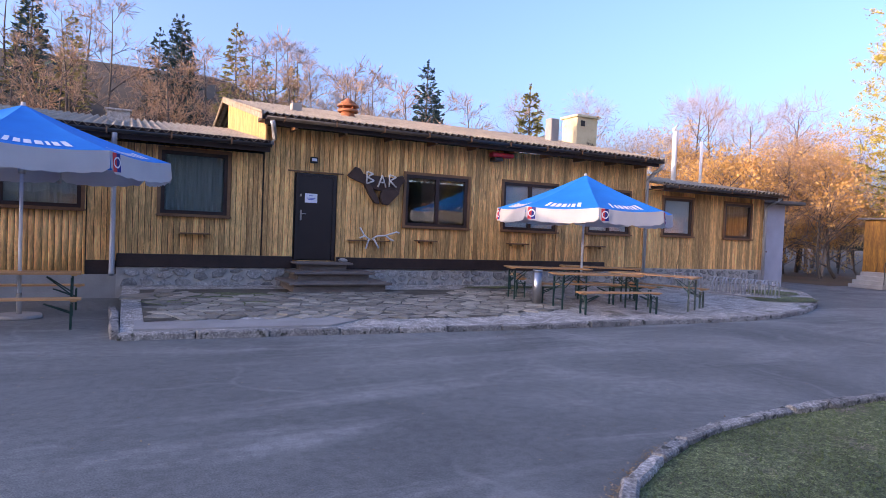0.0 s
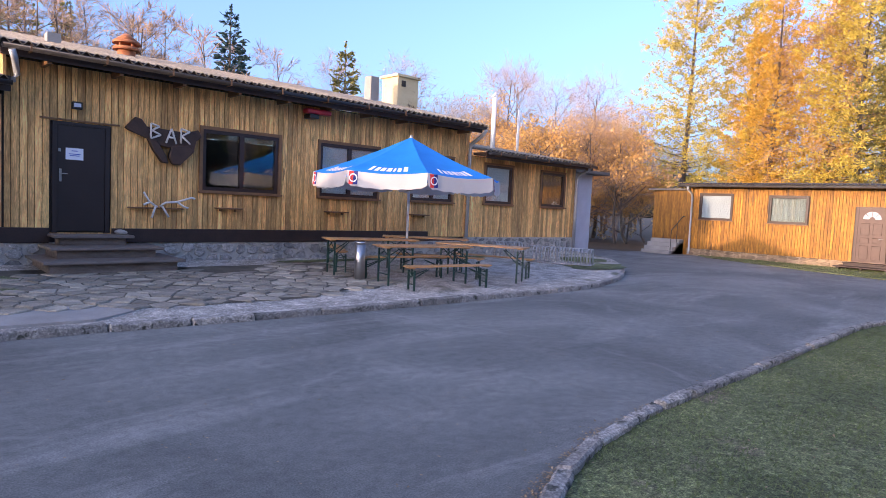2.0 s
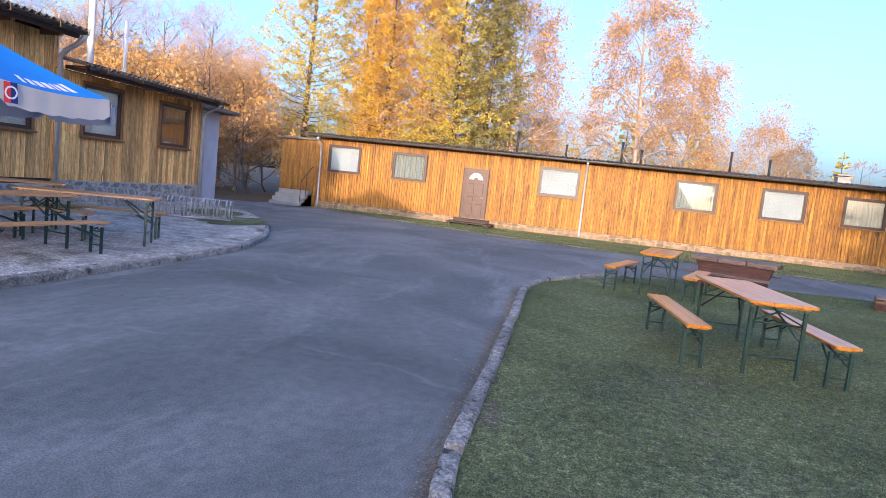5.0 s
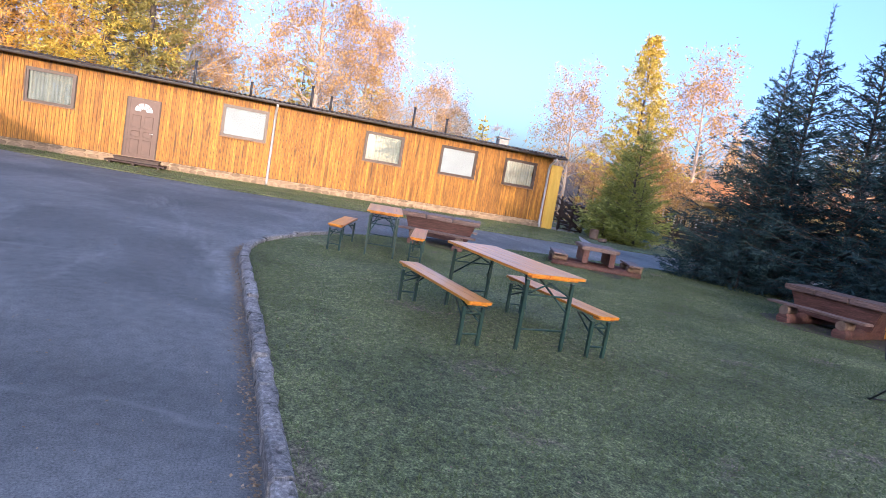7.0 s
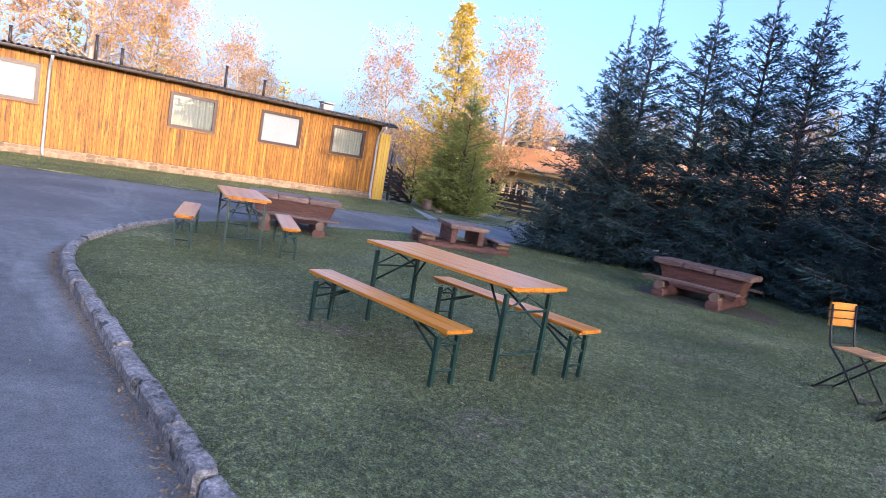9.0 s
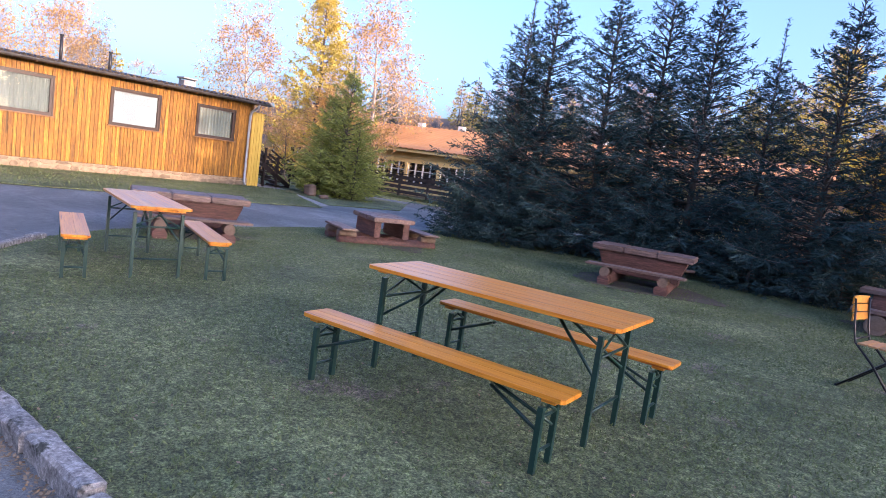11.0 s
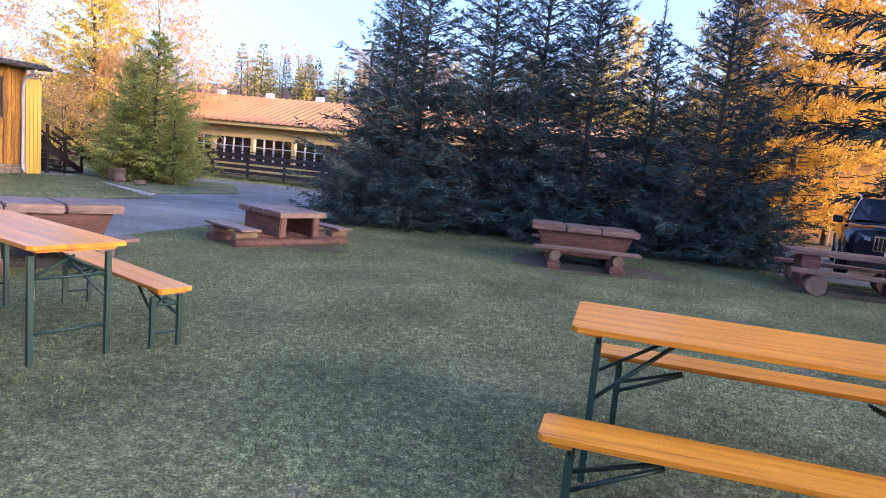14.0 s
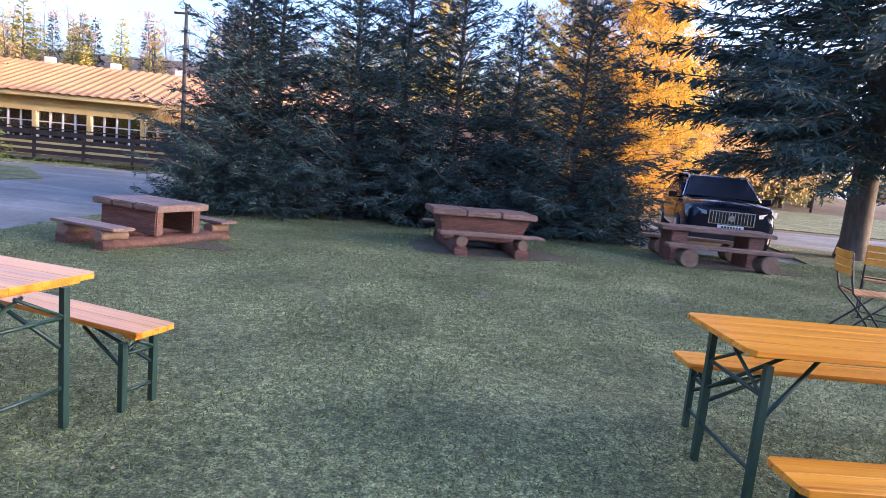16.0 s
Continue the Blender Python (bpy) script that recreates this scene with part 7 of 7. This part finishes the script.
scatter("woods_larch", "golden larches on the far slope", W_LA, spots(9, 10, 110, -100, -66, 0.45, 0.7) + spots(6, -36, 16, -70, -46, 0.6, 0.9) + spots(10, 56, 100, -30, 30, 0.6, 0.95), (BARK, LARCH_GOLD))
scatter("woods_bare_south", "leafless woods on the southern slope", W_BA[:2], spots(20, 20, 110, -72, -46, 0.4, 0.65) + spots(26, 16, 100, -104, -68, 0.7, 1.0) + spots(12, -35, 20, -60, -44, 0.6, 0.9) + spots(10, 46, 90, -46, -20, 0.5, 0.8), (BARK, TWIG))
SHRUB = broadleaf_meshes("shrub", 3.0, 2.2, 51, TWIG, BIRCH_LEAF, 1500, 0.10, 3, 0.0, BARK, 0.05, 0.05, ends=1500)
DULL_OLIVE = leafy("dull_olive_leaves", (0.045, 0.052, 0.026), (0.17, 0.165, 0.085), 0.7, 0.1)
BUSH = broadleaf_meshes("bush", 5.0, 3.0, 52, TWIG, DULL_OLIVE, 6500, 0.13, 3, 0.0, BARK, 0.07, 0.05, ends=1800)
plant("bush", "dull olive bushy tree beyond the parking place", "bush", "bushes", BUSH, [(0.5, -44, 0, 1.7, 0), (-4.5, -46, 0, 2.0, 70), (-9.5, -47, 0, 1.8, 130), (4.5, -45, 0, 1.6, 210), (-15.5, -56, 0, 1.9, 300)])
plant("shrub", "leafless amber-brown shrub beside the yard", "shrub", "shrubs", SHRUB, [(26.4, -23.6, 0, 0.75, 0), (24.2, -23.4, 0, 0.7, 90), (33.5, -17.5, 0, 0.9, 20), (35.5, -15.5, 0, 1.0, 70), (22.6, -22.8, 0, 0.7, 30), (37, -20.5, 0, 1.5, 60), (40, -22, 0, 1.6, 160), (34.5, -19.9, 0, 1.1, 250), (36, 24, 0, 1.3, 0), (33, 22, 0, 1.1, 50), (39, 21, 0, 1.3, 140), (31, 26, 0, 1.2, 210),
                                                                     (29.0, 22.5, 0, 1.9, 15), (32.0, 24.8, 0, 2.1, 80), (35.5, 20.2, 0, 1.9, 150), (38.5, 27.5, 0, 2.2, 220), (34.0, 30.0, 0, 2.2, 290), (29.5, 27, 0, 1.3, 10), (34.5, 27, 0, 1.4, 100), (28, 30, 0, 1.3, 190), (42, 24, 0, 1.3, 33), (1.5, -27, 0, 1.3, 20), (-3, -33, 0, 1.4, 20), (0.5, -36, 0, 1.5, 120)])


# ---- lawn blades and fallen leaves ----


def inside(x, y, poly):
    hit, j = False, len(poly) - 1
    for i in range(len(poly)):
        (xi, yi), (xj, yj) = poly[i], poly[j]
        if (yi > y) != (yj > y) and x < (xj - xi) * (y - yi) / (yj - yi) + xi:
            hit = not hit
        j = i
    return hit


rng = np.random.default_rng(9)


def blades(name, label, n, bounds, poly, z, h, w, dense_at=None):
    xs_, ys_ = rng.uniform(bounds[0], bounds[1], n), rng.uniform(bounds[2], bounds[3], n)
    keep = np.array([inside(x, y, poly) and noise.noise((x * 0.9, y * 0.9, 3)) > rng.uniform(-0.75, 0.05) for x, y in zip(xs_, ys_)])
    xs_, ys_ = xs_[keep], ys_[keep]
    k = len(xs_)
    d = unit(np.stack([rng.normal(size=k) * 0.7, rng.normal(size=k) * 0.7, np.ones(k) * 0.75], 1))
    g = Geo()
    g.cards(np.stack([xs_, ys_, np.full(k, z - 0.005)], 1), d, unit(np.cross(d, rng.normal(size=(k, 3)))), h * rng.uniform(0.5, 1.4, k), w)
    tagged(new(name, g.build(name, BLADE)), label, "grass", kind="stuff")


blades("grass", "short green lawn grass with dry tips", 310000, (2.5, 19.5, -9.5, 3.1), LAWN, 0.045, 0.032, 0.008)
blades("far_verge_grass", "dry yellow-green grass before the fence", 9000, (19.5, 44, -21, -14), FAR_VERGE, 0.03, 0.10, 0.03)
blades("verge_grass", "short grass of the verge", 26000, (23.5, 30, -11.5, 13.3), STRIP, 0.04, 0.06, 0.02)


def leaves(name, label, n, place, z):
    pts = np.array([place() for _ in range(n)])
    d = unit(np.stack([rng.normal(size=n), rng.normal(size=n), rng.uniform(0.0, 0.35, n)], 1))
    s = unit(np.cross(d, np.stack([rng.normal(size=n) * 0.2, rng.normal(size=n) * 0.2, np.ones(n)], 1)))
    g = Geo()
    g.cards(np.concatenate([pts, np.full((n, 1), z)], 1), d, s, rng.uniform(0.014, 0.034, n), rng.uniform(0.010, 0.020, n))
    tagged(new(name, g.build(name, FALLEN_LEAF)), label, "leaves", kind="stuff")


def on_lawn():
    while True:
        x, y = rng.uniform(2.5, 19), rng.uniform(-9, 3)
        if inside(x, y, LAWN):
            return x, y


def along_kerb():
    k = rng.integers(0, len(LAWN_KERB) - 1)
    p, q = LAWN_KERB[k], LAWN_KERB[k + 1]
    f_ = rng.random()
    x, y = p[0] + (q[0] - p[0]) * f_, p[1] + (q[1] - p[1]) * f_
    n_ = unit(np.array([-(q[1] - p[1]), q[0] - p[0]]))
    o = 0.07 + abs(rng.normal()) * 0.055
    return x + n_[0] * o, y + n_[1] * o


leaves("lawn_leaves", "small pale fallen leaves on the lawn", 2600, on_lawn, 0.075)
leaves("kerb_leaves", "brown fallen leaves gathered along the kerb", 4200, along_kerb, 0.008)
leaves("yard_leaves", "scattered pale leaves on the asphalt", 1300, lambda: (rng.uniform(-3, 20), rng.uniform(-2, 8.2)), 0.006)

# ---- masonry, boards and paving stones ----
rng_p = random.Random(12)


def stone_mesh(name, mat, seed):
    bm = bmesh.new()
    r = random.Random(seed)
    k = r.choice((5, 6, 6, 7))
    ring = [(0.5 * (1 + r.uniform(-0.16, 0.10)) * math.cos(2 * math.pi * i / k + r.uniform(-0.2, 0.2)), 0.5 * (1 + r.uniform(-0.16, 0.10)) * math.sin(2 * math.pi * i / k + r.uniform(-0.2, 0.2))) for i in range(k)]
    low = [bm.verts.new((x, y, 0)) for x, y in ring]
    mid = [bm.verts.new((x, y, 0.7)) for x, y in ring]
    top = [bm.verts.new((x * 0.86, y * 0.86, 1.0 + r.uniform(-0.12, 0.12))) for x, y in ring]
    for a_, b_ in ((low, mid), (mid, top)):
        for i in range(k):
            bm.faces.new((a_[i], a_[(i + 1) % k], b_[(i + 1) % k], b_[i]))
    bm.faces.new(top)
    me_ = bpy.data.meshes.new(name)
    bm.to_mesh(me_)
    bm.free()
    me_.materials.append(mat)
    return me_


def cell(p, others, reach=0.5):
    """The part of a square about p that lies nearer to p than to any of the others."""
    poly = [p + Vector(q) * reach for q in ((-1, -1), (1, -1), (1, 1), (-1, 1))]
    for o in others:
        mid, way = (p + o) / 2, (o - p).normalized()
        cut = []
        for u, v in zip(poly, poly[1:] + poly[:1]):
            du, dv = (u - mid).dot(way), (v - mid).dot(way)
            if du <= 0:
                cut.append(u)
            if du * dv < 0:
                cut.append(u.lerp(v, du / (du - dv)))
        poly = cut
    return poly


seeds = []
for j in range(15):
    for i in range(23):
        seeds.append(Vector((1.3 + (i + 0.5 * (j % 2)) * 0.40 + rng_p.uniform(-0.13, 0.13), 9.25 + j * 0.255 + rng_p.uniform(-0.085, 0.085))))
for p in seeds:
    if not (1.4 < p.x < 9.9 and 9.4 < p.y < 12.85) or (p.x < 4.3 and p.y < 9.7) or p.y < 9.2 + 0.9 * max(0, (p.x - 7) / 3) or noise.noise((p.x * 0.5, p.y * 0.5, 9)) < -0.42:
        continue
    near = [q for q in seeds if q is not p and (q - p).length < 1.0]
    poly = cell(p, near)
    if len(poly) < 3:
        continue
    mid = sum(poly, Vector((0, 0))) / len(poly)
    gap = rng_p.uniform(0.90, 0.96)
    zz = terrace_z(p.x, p.y) - 0.02
    rise = rng_p.uniform(0.036, 0.052)
    tilt = (rng_p.uniform(-0.02, 0.02), rng_p.uniform(-0.02, 0.02))
    bm = bmesh.new()
    rows = []
    for f_, h_ in ((gap, 0.0), (gap, rise * 0.75), (gap - 0.06, rise)):
        rows.append([bm.verts.new(((q.x - mid.x) * f_, (q.y - mid.y) * f_, h_ + (tilt[0] * (q.x - mid.x) + tilt[1] * (q.y - mid.y) if h_ else 0))) for q in poly])
    k = len(poly)
    for a_, b_ in zip(rows, rows[1:]):
        for i in range(k):
            bm.faces.new((a_[i], a_[(i + 1) % k], b_[(i + 1) % k], b_[i]))
    bm.faces.new(rows[-1])
    me_ = bpy.data.meshes.new("flagstone")
    bm.to_mesh(me_)
    bm.free()
    me_.materials.append(FLAG)
    o = new("flagstone", me_)
    o.parent = pavement
    o.matrix_local = pose(mid.x, mid.y, zz)
soil = bmesh.new()
ring = [(1.3, 9.6), (4.4, 10.35), (4.8, 9.4), (7.2, 9.3), (9.6, 10.2), (9.9, 12.9), (6.7, 13.0), (6.6, 12.3), (4.0, 12.3), (3.9, 13.2), (1.3, 13.2)]
soil.faces.new([soil.verts.new((x, y, terrace_z(x, y) + 0.012)) for x, y in ring])
bmesh.ops.triangulate(soil, faces=soil.faces[:])
part("joint_soil", soil, JOINT_SOIL, pavement, "dark soil between the flagstones")
slab_bm = bmesh.new()
prism(slab_bm, [(1.15, 8.95), (4.0, 8.85), (4.6, 9.3), (4.2, 10.3), (1.2, 10.4)], 0.02, 0.118)
part("concrete_slab", slab_bm, CONCRETE, pavement, "worn pale concrete slab")
moss = bmesh.new()
for k, (x, y, rx, ry) in enumerate(((2.6, 12.3, 1.5, 0.45), (3.2, 11.2, 0.9, 0.3), (17.6, 10.6, 1.6, 0.7), (18.8, 11.9, 1.2, 0.8), (1.7, 11.5, 0.5, 0.4), (10.5, 13.3, 2.2, 0.25), (14.5, 13.2, 1.5, 0.3))):
    ring = [(x + rx * math.cos(i * 0.2618) * (0.8 + 0.4 * noise.noise((k * 3.0, i * 0.5, 0))), y + ry * math.sin(i * 0.2618) * (0.8 + 0.4 * noise.noise((k * 3.0, i * 0.5, 5)))) for i in range(24)]
    vs = [moss.verts.new((px, py, terrace_z(px, py) + 0.018)) for px, py in ring]
    moss.faces.new(vs)
part("moss_patches", moss, GRASS_GROUND, pavement, "thin moss and grass between the stones")["kind"] = "stuff"

plinth_stones = [stone_mesh("plinth_stone", FIELDSTONE, 40 + s) for s in range(10)]
pl = [o for o in bar.children if o.name.startswith("plinth_core")][0]
x = 0.95
n = 0
while x < 21.0:
    dx = rng_p.uniform(0.24, 0.42)
    z = 0.16
    top_z = 0.66 if x < 15.5 else 0.76
    while z < top_z - 0.06:
        dz = min(rng_p.uniform(0.17, 0.30), top_z - z)
        if not (4.2 < x < 6.4) and n < 300:
            o = new("plinth_stone", rng_p.choice(plinth_stones))
            o.parent = pl
            o.matrix_local = Matrix.Translation((x + dx / 2 + rng_p.uniform(-0.03, 0.03), FY - 0.03, z + dz / 2)) @ Matrix.Rotation(radians(90), 4, "X") @ Matrix.Rotation(rng_p.uniform(-0.4, 0.4), 4, "Z") @ Matrix.Diagonal((dx * 1.0, dz * 0.98, 0.045, 1))
            n += 1
        z += dz
    x += dx
hut_stones = [stone_mesh("plinth_stone", SANDSTONE, 80 + s) for s in range(8)]
hp = [o for o in hut.children if o.name.startswith("plinth_core")][0]
y = -9.5
while y < 13.7:
    dy = rng_p.uniform(0.22, 0.45)
    z = 0.03
    while z < 0.27:
        dz = min(rng_p.uniform(0.12, 0.2), 0.31 - z)
        o = new("plinth_stone", rng_p.choice(hut_stones))
        o.parent = hp
        o.matrix_local = Matrix.Translation((HX - 0.025, y + dy / 2, z + dz / 2)) @ Matrix.Rotation(radians(-90), 4, "Y") @ Matrix.Rotation(radians(90), 4, "Z") @ Matrix.Diagonal((dy * 1.02, dz * 1.0, 0.03, 1))
        z += dz
    y += dy

# vertical boards of the bar, each its own piece
unit_board = bmesh.new()
box(unit_board, 0, 1, 0, 1, 0, 1)
board_me = bpy.data.meshes.new("board")
unit_board.to_mesh(board_me)
unit_board.free()
board_me.materials.append(BAR_WOOD)


def clad(span, height, holes, seed, bottom_ragged=0.0):
    for u0, u1, z0, z1 in boards(span, 0.118, height, holes, seed):
        o = new("board", board_me)
        o.parent = bar
        o.matrix_local = Matrix.Translation((u0, FY - rng_p.uniform(0.0, 0.007), z0)) @ Matrix.Diagonal((u1 - u0, 0.028, z1 - z0, 1))


clad((3.86, 15.55), (0.80, 3.96), BAR_HOLES, 1)
clad((0.3, 3.85), (0.80, 3.30), LEFT_HOLES, 2)
clad((15.57, 21.2), (0.76, 3.26), EXT_HOLES, 4)
rest = Geo()
for u0, u1, z0, z1 in boards((-9, 0.29), 0.118, (0.5, 3.3), LEFT_HOLES, 6):
    v = [(x, y, z) for z in (z0, z1) for y in (FY, FY + 0.028) for x in (u0, u1)]
    rest.add(v, [(0, 2, 3, 1), (4, 5, 7, 6), (0, 1, 5, 4), (2, 6, 7, 3), (0, 4, 6, 2), (1, 3, 7, 5)])
tagged(geopart("cladding_boards", rest, BAR_WOOD, bar, "weathered vertical pine boards"), kind="stuff")
